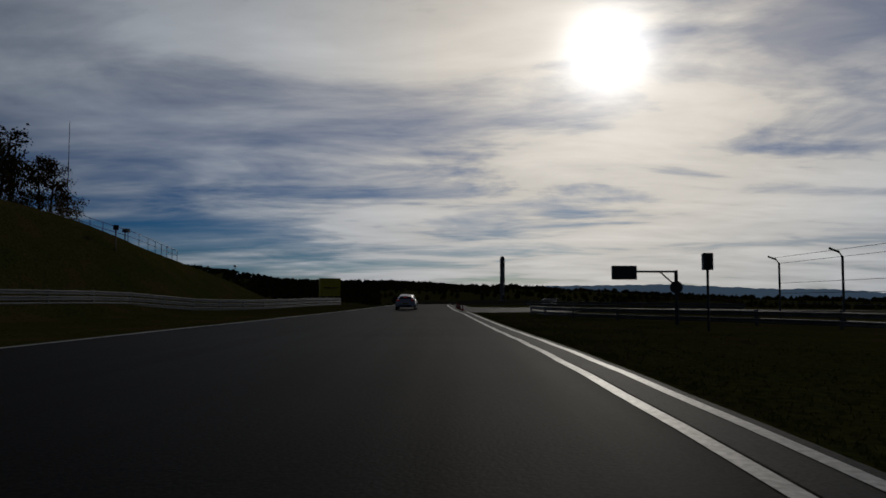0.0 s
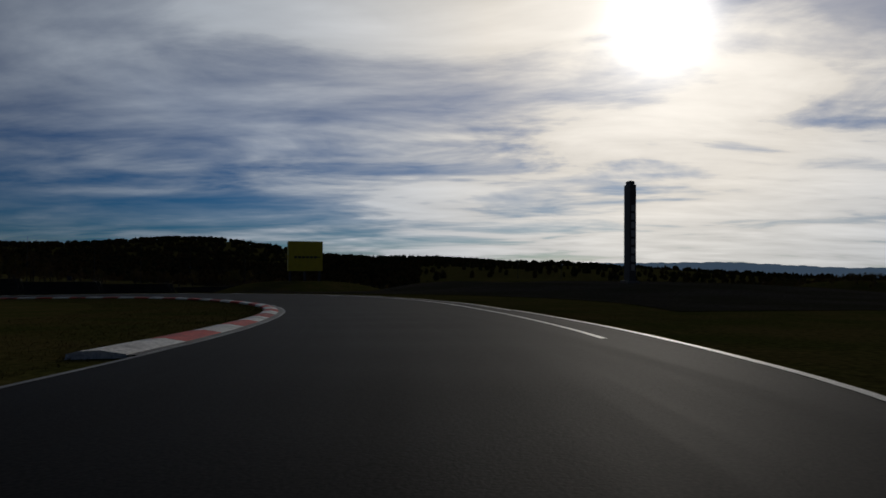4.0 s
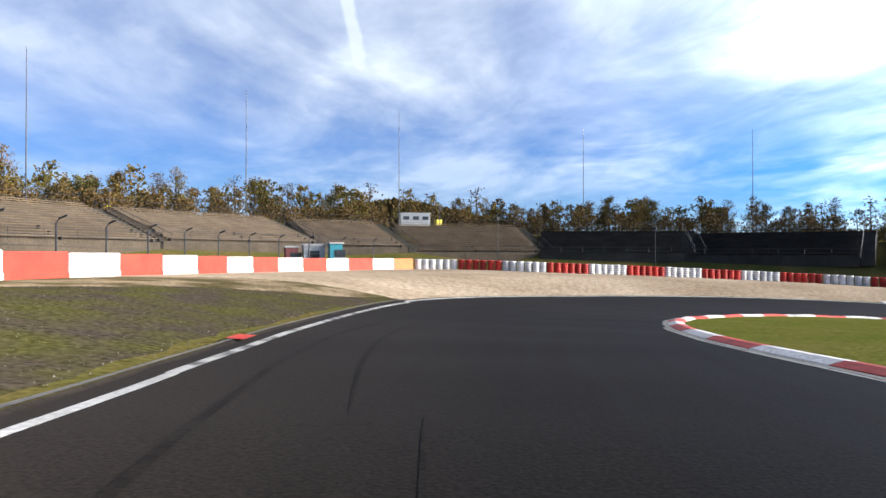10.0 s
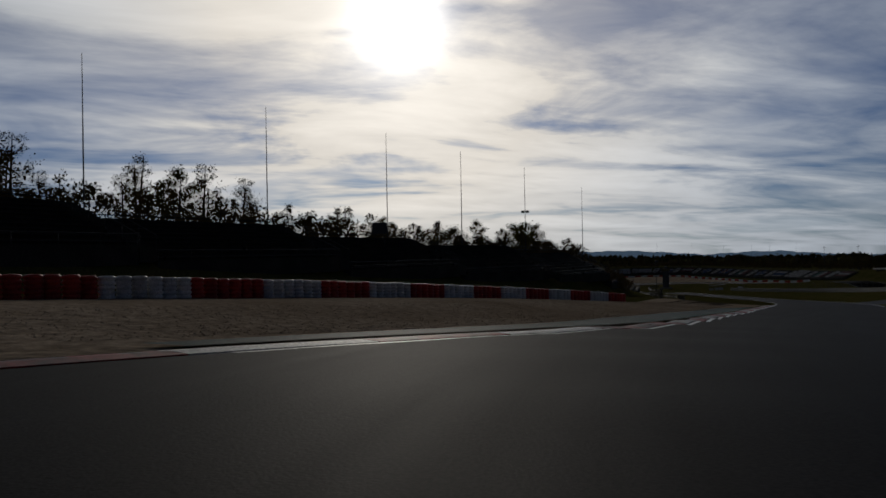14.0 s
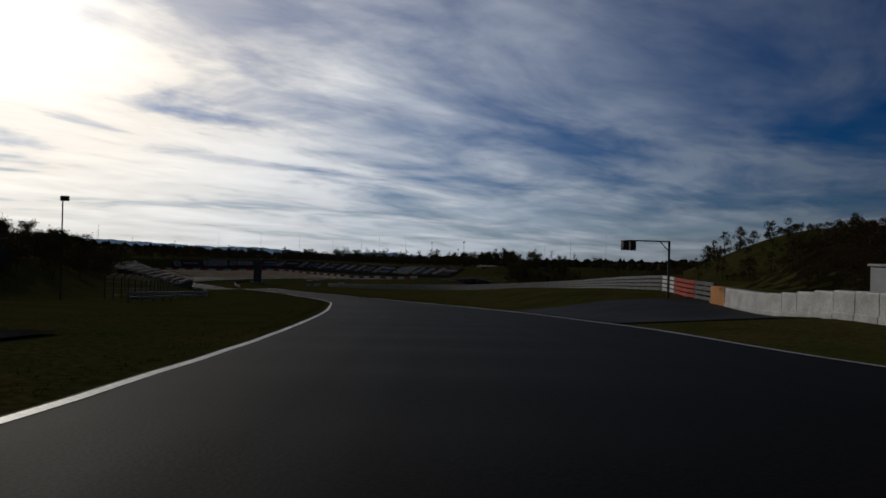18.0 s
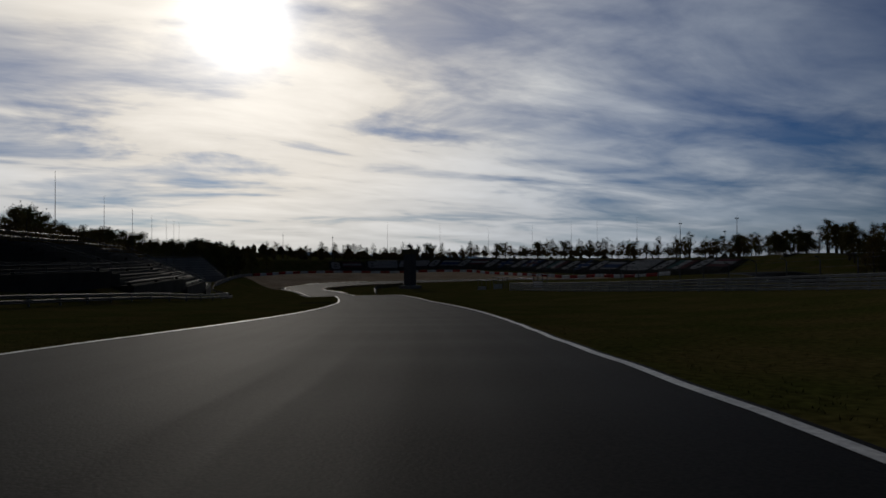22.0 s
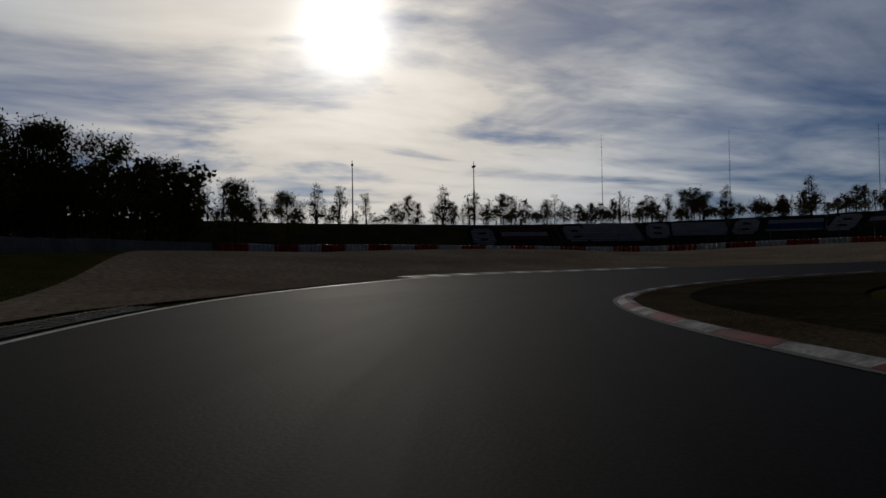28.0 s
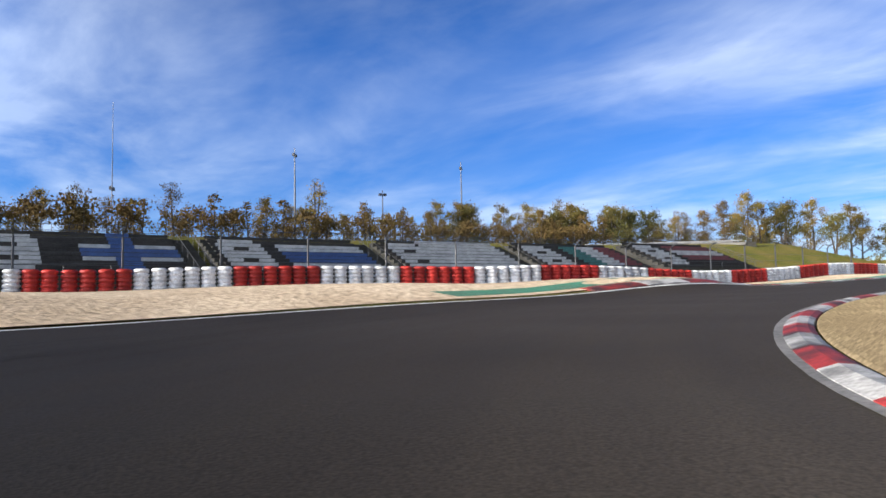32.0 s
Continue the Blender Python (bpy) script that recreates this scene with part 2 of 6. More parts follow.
M["dirt"] = mat("dirt", (0.10, 0.08, 0.055), (0.16, 0.13, 0.09), 0.95, 0.5, 8, 0.04, spec=0.0, grain=0.5, matt=1.0)
M["green"] = mat("green_paint", (0.028, 0.115, 0.078), (0.052, 0.098, 0.07), 0.65, 0.5, 12, 0.004, spec=0.03, matt=1.0)
M["white"] = mat("white_paint", (0.72, 0.71, 0.68), (0.52, 0.51, 0.48), 0.55, 1.2, 20, 0.002, grain=0.15, spec=0.2)
M["red"] = mat("red_paint", (0.56, 0.07, 0.045), (0.40, 0.05, 0.035), 0.55, 1.2, 20, 0.002, grain=0.2, spec=0.2)
M["orange"] = mat("orange_paint", (0.62, 0.25, 0.05), (0.5, 0.2, 0.04), 0.55, 1.2, 20, 0.002, grain=0.15, spec=0.2)
M["orangefaded"] = mat("faded_orange_paint", (0.62, 0.23, 0.09), (0.52, 0.19, 0.08), 0.6, 1.2, 20, 0.002, grain=0.15, spec=0.15)
M["pebble"] = mat("grey_pebble", (0.27, 0.24, 0.20), (0.14, 0.12, 0.10), 0.9, 6, 20, spec=0.05, matt=0.6)
M["lawn"] = mat("short_green_turf", (0.098, 0.118, 0.022), (0.135, 0.128, 0.036), 0.95, 0.4, 9, 0.015, spec=0.0, grain=0.4, detail=9, matt=0.3)
M["teal"] = mat("turquoise_panel", (0.03, 0.27, 0.33), (0.025, 0.21, 0.26), 0.5, 1.0, 15, grain=0.12)
M["groove"] = mat("dark_gutter", (0.022, 0.019, 0.017), (0.04, 0.034, 0.028), 0.85, 0.8, 14, 0.006, spec=0.05, matt=1.0)
M["fringe"] = mat("gravelly_earth", (0.27, 0.205, 0.135), (0.085, 0.070, 0.034), 0.95, 0.55, 7, 0.05, spec=0.0, grain=0.5, lo=0.40, hi=0.60, detail=10, matt=0.6)
M["kred"] = mat("kerb_red", (0.50, 0.05, 0.03), (0.14, 0.028, 0.024), 0.6, 0.9, 14, 0.004, vary=0.22, lo=0.5, hi=0.72, spec=0.2)
M["kwhite"] = mat("kerb_white", (0.66, 0.645, 0.62), (0.20, 0.195, 0.19), 0.6, 0.9, 14, 0.004, vary=0.15, lo=0.52, hi=0.74, spec=0.2)
M["rubber"] = mat("tyre_rubber_mark", (0.0115, 0.0098, 0.0086), (0.0185, 0.0158, 0.0136), 0.7, 1.6, 21, 0.006, grain=0.45, spec=0.03, lo=0.4, hi=0.6, matt=1.0)
M["fadedline"] = mat("faded_line_paint", (0.24, 0.235, 0.225), (0.13, 0.127, 0.12), 0.6, 0.8, 14, 0.002)
M["scuffedline"] = mat("scuffed_line_paint", (0.44, 0.43, 0.41), (0.06, 0.055, 0.05), 0.6, 1.6, 14, 0.002, lo=0.46, hi=0.60, detail=9)
M["line"] = mat("line_paint", (0.62, 0.61, 0.58), (0.42, 0.41, 0.39), 0.5, 0.8, 14, 0.002)
M["steel"] = mat("galvanised_steel", (0.15, 0.153, 0.158), (0.09, 0.093, 0.097), 0.5, 1.5, 30, 0.001, metal=0.3, grain=0.15)
# galvanised steel again, darkened: the backlit side is put into the colour
M["steelbacklit"] = mat("backlit_dark_steel", (0.062, 0.062, 0.06), (0.04, 0.039, 0.037), 0.65, 1.5, 30, 0.001, metal=0.1, grain=0.2, spec=0.25)
M["dark"] = mat("dark_metal", (0.05, 0.05, 0.055), (0.035, 0.035, 0.04), 0.5, 2, 20)
M["concrete"] = mat("concrete", (0.32, 0.30, 0.27), (0.22, 0.205, 0.18), 0.85, 0.6, 12, 0.01, spec=0.1, matt=1.0)
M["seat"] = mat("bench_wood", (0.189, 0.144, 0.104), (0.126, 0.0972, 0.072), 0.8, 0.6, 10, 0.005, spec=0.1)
# bench wood darkened for stands in shade; brackets and figure holes use it too
M["seatdark"] = mat("bench_dark_shade", (0.055, 0.05, 0.046), (0.038, 0.035, 0.032), 0.8, 0.6, 10, 0.005, spec=0.1)
M["yellow"] = mat("yellow_sheet", (0.62, 0.50, 0.02), (0.55, 0.43, 0.02), 0.5, 0.8, 20, grain=0.08)
# yellow sheet darkened to ochre: the shade side is put into the colour
M["ochre"] = mat("shaded_yellow_sheet", (0.10, 0.078, 0.02), (0.075, 0.06, 0.02), 0.6, 0.8, 20, grain=0.1)
M["stairyellow"] = mat("faded_yellow_paint", (0.34, 0.26, 0.06), (0.24, 0.19, 0.07), 0.8, 0.8, 12, 0.004, spec=0.1)
M["black"] = mat("black_paint", (0.02, 0.02, 0.02), (0.03, 0.03, 0.03), 0.6)
M["bark"] = mat("bark", (0.11, 0.09, 0.07), (0.07, 0.055, 0.045), 0.9, 3, 30, 0.01, spec=0.1, matt=1.0)
M["field"] = mat("stony_field", (0.16, 0.125, 0.085), (0.11, 0.095, 0.05), 0.95, 0.1, 4, 0.05, spec=0.0, grain=0.5, matt=1.0)
M["sand"] = mat("sandy_infield", (0.135, 0.102, 0.06), (0.085, 0.068, 0.036), 0.95, 0.25, 5, 0.04, spec=0.0, grain=0.4, matt=1.0)
M["heath"] = mat("brown_heath", (0.055, 0.034, 0.018), (0.038, 0.034, 0.014), 0.95, 0.6, 5, 0.08, spec=0.0, grain=0.6, matt=1.0)
M["sandpale"] = mat("raked_sand", (0.20, 0.155, 0.095), (0.13, 0.10, 0.06), 0.95, 0.5, 9, 0.02, spec=0.0, grain=0.4, matt=0.6)
M["kgrey"] = mat("kerb_grey", (0.20, 0.19, 0.18), (0.13, 0.125, 0.12), 0.7, 1.1, 14, 0.004, vary=0.2, spec=0.15)
M["railwhite"] = mat("white_rail", (0.75, 0.75, 0.73), (0.62, 0.62, 0.6), 0.5, 0.8, 20, grain=0.1)
M["tyrered"] = mat("tyre_red", (0.42, 0.03, 0.022), (0.28, 0.022, 0.018), 0.55, 2.0, 18, 0.004, vary=0.25, spec=0.25)
M["tyrewhite"] = mat("tyre_white", (0.66, 0.66, 0.66), (0.45, 0.45, 0.45), 0.55, 2.0, 18, 0.004, vary=0.15, spec=0.25)
# terrace concrete with the shade of the dark stands in its colour; stairs share it
M["terracedark"] = mat("dark_shaded_concrete", (0.07, 0.066, 0.057), (0.05, 0.048, 0.04), 0.9, 0.5, 10, 0.01, spec=0.05, matt=1.0)
M["seatwhite"] = mat("seat_white", (0.48, 0.47, 0.455), (0.32, 0.315, 0.30), 0.6, 1.5, 12, grain=0.2)
M["seatred"] = mat("seat_red", (0.17, 0.045, 0.045), (0.12, 0.035, 0.035), 0.65, 1.5, 12)
M["seatblue"] = mat("seat_blue", (0.04, 0.085, 0.22), (0.035, 0.065, 0.16), 0.65, 1.5, 12)
M["seatgreen"] = mat("seat_green", (0.05, 0.15, 0.13), (0.04, 0.11, 0.10), 0.65, 1.5, 12)
M["grey"] = mat("grey_panel", (0.42, 0.43, 0.44), (0.33, 0.34, 0.35), 0.6, 1.0, 15, grain=0.12)
M["blue"] = mat("blue_plastic", (0.03, 0.25, 0.42), (0.03, 0.2, 0.35), 0.5, 1.0, 15, grain=0.1)
M["glassdark"] = mat("dark_glass", (0.02, 0.025, 0.03), (0.03, 0.035, 0.04), 0.08, 1.0, 5, grain=0.05)
M["tarp"] = mat("white_tarpaulin", (0.72, 0.73, 0.74), (0.62, 0.63, 0.65), 0.5, 0.3, 6, grain=0.06)
M["pylon"] = mat("pylon_sheet", (0.05, 0.045, 0.045), (0.07, 0.06, 0.06), 0.5, 1.0, 15)
M["towerdark"] = mat("tower_sheet", (0.035, 0.035, 0.04), (0.05, 0.05, 0.055), 0.55, 0.8, 15)
M["conered"] = mat("cone_red", (0.55, 0.06, 0.02), (0.42, 0.05, 0.02), 0.55, 6, 30, grain=0.2)
M["brick"] = mat("dark_brick", (0.046, 0.035, 0.030), (0.028, 0.023, 0.021), 0.8, 1.5, 30, 0.004, vary=0.35, matt=1.0)
M["leafbrown"] = mat("brown_leaf", (0.184, 0.116, 0.0442), (0.129, 0.0918, 0.0374), 0.8, 0.25, 5, vary=0.35, spec=0.05, matt=1.0)
M["leafgreen"] = mat("green_leaf", (0.0975, 0.0975, 0.03), (0.165, 0.131, 0.0413), 0.8, 0.25, 5, vary=0.3, spec=0.05, matt=1.0)
M["needle"] = mat("spruce_needle", (0.025, 0.04, 0.016), (0.04, 0.05, 0.02), 0.85, 0.5, 6, vary=0.2, spec=0.05)
M["blade"] = mat("grass_blade", (0.11, 0.104, 0.028), (0.16, 0.125, 0.045), 0.85, 0.3, 7, spec=0.0, grain=0.45, matt=1.0)
M["farwood"] = mat("far_wood", (0.045, 0.045, 0.02), (0.10, 0.065, 0.024), 0.95, 0.03, 0.25, spec=0.0, grain=0.55, matt=1.0)
M["carwhite"] = mat("car_paint", (0.62, 0.63, 0.64), (0.58, 0.59, 0.6), 0.25, 2.0, 30, grain=0.03)
M["carglass"] = mat("car_glass", (0.015, 0.017, 0.02), (0.02, 0.022, 0.025), 0.06, 1.0, 5, grain=0.05)
M["taillight"] = mat("tail_light", (0.42, 0.015, 0.012), (0.35, 0.012, 0.01), 0.15, 8.0, 30, grain=0.1)
TB = M["taillight"].node_tree.nodes["Principled BSDF"]
TB.inputs["Emission Color"].default_value, TB.inputs["Emission Strength"].default_value = (1.0, 0.03, 0.015, 1), 2.6
M["lampglass"] = mat("dark_red_glass", (0.10, 0.008, 0.008), (0.07, 0.006, 0.006), 0.12, 8.0, 30, grain=0.1)
M["kredold"] = mat("kerb_red_scuffed", (0.27, 0.03, 0.027), (0.05, 0.022, 0.02), 0.6, 1.3, 14, 0.004, vary=0.25, lo=0.42, hi=0.62, spec=0.15)
M["kwhiteold"] = mat("kerb_white_scuffed", (0.40, 0.39, 0.375), (0.10, 0.098, 0.095), 0.6, 1.3, 14, 0.004, vary=0.2, lo=0.44, hi=0.64, spec=0.15)
M["seatshiny"] = mat("bleached_seat", (0.66, 0.64, 0.60), (0.45, 0.43, 0.40), 0.28, 1.5, 12, grain=0.2)
M["kwhitebag"] = mat("white_plastic_block", (0.62, 0.61, 0.59), (0.40, 0.39, 0.37), 0.5, 1.1, 9, 0.03, grain=0.15)
M["thinturf"] = mat("worn_turf", (0.056, 0.045, 0.035), (0.066, 0.062, 0.022), 0.95, 0.7, 9, 0.05, spec=0.0, grain=0.6, lo=0.38, hi=0.66, detail=10, matt=0.6)
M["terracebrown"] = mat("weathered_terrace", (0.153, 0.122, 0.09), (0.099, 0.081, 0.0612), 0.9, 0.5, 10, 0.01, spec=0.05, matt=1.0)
# cone bands: a paler red than the body
M["coneband"] = mat("pale_red_cone_band", (0.50, 0.30, 0.25), (0.42, 0.22, 0.18), 0.55, 6, 30, grain=0.2)
M["leaf"] = mat("autumn_leaf", (0.224, 0.15, 0.0408), (0.129, 0.109, 0.0306), 0.8, 0.25, 5, vary=0.35, spec=0.05, matt=1.0)

# far hills: the blue haze of kilometres of air added as emission
M["hazehill"] = mat("hazy_blue_hill", (0.03, 0.04, 0.05), (0.035, 0.045, 0.055), 0.95, 0.002, 0.02, spec=0.0, grain=0.1)
HB = M["hazehill"].node_tree.nodes["Principled BSDF"]
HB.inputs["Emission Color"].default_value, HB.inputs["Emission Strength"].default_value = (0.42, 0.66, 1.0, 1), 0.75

# ---------------------------------------------------------------- ground plan
# centre line driven round the circuit, every 16 m: x, y, height of the asphalt
LINE_A = [(-77.4, -7.2, 13.91), (-62.1, -6.8, 13.77), (-46.1, -6.3, 13.61), (-30.1, -5.9, 13.45), (-14.1, -5.5, 13.29), (1.9, -5.0, 13.13), (17.9, -4.6, 12.96), (33.9, -4.3, 12.73), (49.9, -3.7, 12.38), (65.8, -2.9, 12.12), (81.8, -2.2, 11.90), (97.8, -2.0, 11.79), (113.8, -1.9, 11.59), (129.8, -0.7, 11.15), (145.3, 2.8, 10.57), (160.0, 9.1, 10.05)]
LINE_B = [(173.0, 18.4, 9.58), (183.9, 30.0, 9.09), (192.6, 43.5, 8.54), (198.3, 58.4, 8.02), (200.5, 74.2, 7.47), (201.5, 90.2, 6.76), (203.1, 106.1, 6.08), (206.9, 121.6, 5.38), (215.3, 135.1, 4.54), (228.7, 143.2, 3.71), (244.3, 142.2, 2.91), (258.0, 134.0, 2.06), (269.9, 123.3, 0.97), (280.9, 111.7, -0.12), (291.8, 100.0, -1.12), (302.9, 88.4, -2.09)]
LINE_C = [(314.2, 77.1, -3.06), (325.9, 66.2, -4.01), (338.0, 55.7, -5.03), (350.4, 45.6, -5.99), (363.2, 36.0, -6.92), (376.6, 27.2, -7.82), (390.4, 19.2, -8.66), (404.5, 11.7, -9.47), (419.0, 4.9, -10.25), (433.8, -1.2, -10.99), (448.8, -6.7, -11.69), (464.0, -11.7, -12.32), (479.4, -16.2, -12.86), (494.9, -20.1, -13.34), (510.5, -23.5, -13.77), (526.2, -26.8, -14.15)]
LINE_D = [(541.8, -30.2, -14.44), (557.4, -33.9, -14.62), (572.8, -38.0, -14.77), (588.0, -43.2, -14.93), (601.4, -51.7, -14.96), (610.1, -64.9, -14.89), (611.2, -80.6, -14.61), (603.3, -94.2, -14.14), (589.8, -102.5, -13.54), (574.0, -105.0, -12.94), (558.1, -106.2, -12.35), (542.1, -107.5, -11.90), (526.2, -108.7, -11.58), (510.2, -109.9, -11.26), (494.3, -111.1, -10.94), (478.3, -112.3, -10.62)]
LINE = np.array(LINE_A + LINE_B + LINE_C + LINE_D)


def spline(pts, step=2.0):
    """Even points on a smooth curve through pts."""
    p = np.asarray(pts, float)
    p = np.vstack([2 * p[0] - p[1], p, 2 * p[-1] - p[-2]])
    out = []
    for i in range(1, len(p) - 2):
        a, b, c, d = p[i - 1], p[i], p[i + 1], p[i + 2]
        for u in np.linspace(0, 1, 16, endpoint=False):
            out.append(0.5 * (2 * b + (c - a) * u + (2 * a - 5 * b + 4 * c - d) * u * u + (3 * b - a - 3 * c + d) * u ** 3))
    out.append(p[-2])
    out = np.array(out)
    s = np.concatenate([[0], np.cumsum(np.hypot(*np.diff(out[:, :2], axis=0).T))])
    u = np.linspace(0, s[-1], max(2, int(round(s[-1] / step)) + 1))
    return np.stack([np.interp(u, s, out[:, k]) for k in range(out.shape[1])], 1), u


ROADP, ROADS = spline(LINE, 1.0)
TAN = np.gradient(ROADP[:, :2], axis=0)
TAN /= np.hypot(TAN[:, 0], TAN[:, 1])[:, None]
# ground levels off the road: tyre walls, banks, paddock, far fields
LEVELS = [(644, -128, -12.0), (613, -126, -12.4), (589, -122, -12.3), (577, -114, -12.2), (668, -70, -12.2), (655, -35, -12.4),
          (214, 172, 5.6), (203, 165, 5.7), (189, 118, 6.4),
          (273, 44, 8.2), (204, -15, 10.3), (252, -3, 9.6), (322, 45, -3.8), (306, 62, -3.2), (528, -69, -13.8), (560, -62, -13.9),
          (600, 0, -13.2), (618, -8, -13.0), (636, -20, -12.7), (648, -32, -12.5), (610, -3, -13.1), (627, -14, -12.9),
          (20, -20, 12.6), (60, 25, 12.6), (100, 25, 12.0), (545, -117.5, -11.7), (520, -117, -11.1), (318, 14, 0.8), (324, -10, 1.8), (345, -6, -4.4), (356, -30, -5.0), (400, -60, -8.0), (480, -110, -14.5), (440, -98, -11.5)]
LEVELS = np.array(LEVELS)
# foot of the tyre wall round the gravel, falling with the road
FOOT, _ = spline([(203, 165, 5.7), (214, 171.6, 5.6), (230, 170.8, 5.05), (240, 172, 4.6), (250, 171, 4.15), (259, 165.5, 3.6), (266, 158.5, 3.1), (272, 151.5, 2.65), (278, 144, 2.1), (287, 134, 1.3), (297, 123, 0.3),
                  (306, 111.5, -0.8), (313, 102, -1.8)], 3.0)
FOOT2, _ = spline([(188, 115, 6.55), (189.3, 119, 6.45), (191, 130, 6.25), (194, 142, 6.05), (198, 155, 5.85), (203, 165, 5.7)], 3.0)
FOOT3, _ = spline([(330, 37.2, -3.7), (338, 28.5, -4.2), (351, 13, -5.1), (368, -5, -6.4), (391, -19, -8.1), (416, -30.5, -9.8), (440, -37, -11.1), (466, -41, -12.3), (486, -44, -13.0)], 3.0)
ANCH = np.vstack([FOOT3, ROADP[::4], np.repeat(LEVELS, 2, axis=0), FOOT, FOOT2])


def smooth(a, b, x):
    t = np.clip((x - a) / (b - a), 0, 1)
    return t * t * (3 - 2 * t)


# raised banks: (open line, height at each point, foot width), rising to the line's left
BANKS = [
    ([(-110, 40), (-50, 27), (30, 25), (75, 24), (110, 27), (140, 34)], [0.0, 9.0, 8.5, 6.3, 3.0, 0.0], 9),
    ([(112, 40), (135, 80), (160, 128), (176, 168), (196, 194), (222, 205), (248, 197), (268, 180), (290, 163), (312, 142), (330, 122), (346, 100), (362, 86), (380, 74), (398, 64), (416, 55), (434, 47)],
     [0, 2.4, 4.6, 4.6, 4.8, 4.9, 5, 5, 5, 5.2, 5.5, 5.8, 5.8, 5.2, 4.5, 3.0, 0], 14),
    ([(404, 54), (430, 41), (470, 22), (520, 8), (566, 3), (600, 10), (640, 6), (678, -8), (698, -30), (704, -60), (704, -90), (692, -122), (672, -143), (648, -153), (620, -157), (590, -156), (560, -154), (530, -150), (500, -146), (460, -142)],
     [0, 3, 5, 6, 6.5, 6.5, 6.5, 6.5, 6.5, 6, 6, 6, 6, 6, 6, 6, 6, 5.5, 5, 0], 16),
]


BUMPS = [(354, -112, 60, 15)]
# height of the wooded skyline, in degrees, by compass angle from the middle of the circuit
RIDGE = np.array([(-180, 1.5), (-120, 1.2), (-75, 0.4), (-60, -0.5), (-30, -0.5), (-20, 0.0), (-12, 0.6), (-6, 0.9), (0, 0.9), (8, 0.9), (19, 0.8), (26, 1.0), (34, 1.25), (44, 1.35), (60, 1.2), (72, 1.1), (80, 1.1), (86, 1.5), (91, 2.7), (95, 3.4),
                  (99, 2.7), (104, 2.1), (110, 2.0), (140, 2.0), (180, 1.5)])
# a second, far ridge across the plain to the east
RIDGE_FAR = np.array([(-180, -0.5), (-70, -0.5), (-45, -1.1), (-33, -1.0), (-20, -1.0), (-10, -0.4), (-2, 0.2), (5, 0.6), (12, 0.75), (16, 1.05), (20, 1.6), (25, 2.15), (29, 2.05), (37, 1.6), (60, 1.4), (90, 0.6), (180, 0.0)])


def seg_dist(x, y, line, vals):
    """Signed distance to an open line (positive on its left) and the value carried along it."""
    best = np.full(x.shape, 1e9)
    sd = np.full(x.shape, -1e9)
    val = np.zeros(x.shape)
    for (ax, ay), (bx, by), va, vb in zip(line[:-1], line[1:], vals[:-1], vals[1:]):
        dx, dy = bx - ax, by - ay
        ln = math.hypot(dx, dy)
        u = np.clip(((x - ax) * dx + (y - ay) * dy) / (ln * ln), 0, 1)
        d = np.hypot(x - ax - u * dx, y - ay - u * dy)
        side = np.sign(dx * (y - ay) - dy * (x - ax))
        k = d < best
        best = np.where(k, d, best)
        sd = np.where(k, d * side, sd)
        val = np.where(k, va + (vb - va) * u, val)
    return sd, val


def sink(x):
    """The hairpin lies lower than the straight before it."""
    return 1.8 * smooth(480, 545, np.asarray(x, float))


def height(x, y):
    """Ground level at any place."""
    x, y = np.atleast_1d(np.asarray(x, float)), np.atleast_1d(np.asarray(y, float))
    num, den, near = np.zeros(x.shape), np.zeros(x.shape), np.full(x.shape, 1e9)
    for ax, ay, az in ANCH:
        q = (x - ax) ** 2 + (y - ay) ** 2
        w = 1 / (q + 4) ** 2
        num += w * az
        den += w
        near = np.minimum(near, q)
    z = num / den
    near = np.sqrt(near)
    for line, hs, foot in BANKS:
        sd, v = seg_dist(x, y, line, hs)
        z = z + v * smooth(-foot, 0, sd) * (1 - smooth(60, 140, sd))
    for bx, by, br, bh in BUMPS:
        q = np.hypot(x - bx, y - by)
        z = z + bh * (1 - smooth(0.15 * br, br, q))
    # far land: a plain with long wooded ridges
    r = np.hypot(x - 320, y - 20)
    far = smooth(60, 420, near)
    ang = np.degrees(np.arctan2(y - 20, x - 320))
    el = np.interp(ang, RIDGE[:, 0], RIDGE[:, 1])
    ridge = np.tan(np.radians(el)) * (900 + 0.25 * np.maximum(r - 900, 0)) * smooth(260, 900, r)
    el = np.interp(ang, RIDGE_FAR[:, 0], RIDGE_FAR[:, 1]) + 0.10 * np.sin(np.radians(ang) * 17)
    sm = smooth(1500, 2600, r)
    ridge = ridge * (1 - sm) + (np.tan(np.radians(el)) * 2600 + 4) * sm
    ridge = ridge + 3.0 * np.sin(x * 0.011 + 1) * np.sin(y * 0.013) * smooth(300, 900, r)
    return (z - sink(x)) * (1 - far) + far * (4 - 14 * smooth(350, 650, x - 0.4 * y) + ridge)


def mesh_ob(name, verts, faces, material, parent=None, smooth_faces=False):
    me = bpy.data.meshes.new(name)
    me.from_pydata([tuple(v) for v in verts], [], faces)
    for q in (material if isinstance(material, (list, tuple)) else [material]):
        me.materials.append(q)
    if smooth_faces:
        me.polygons.foreach_set("use_smooth", [True] * len(me.polygons))
    me.update()
    ob = new(name, me)
    if parent:
        ob.parent = parent
    return ob


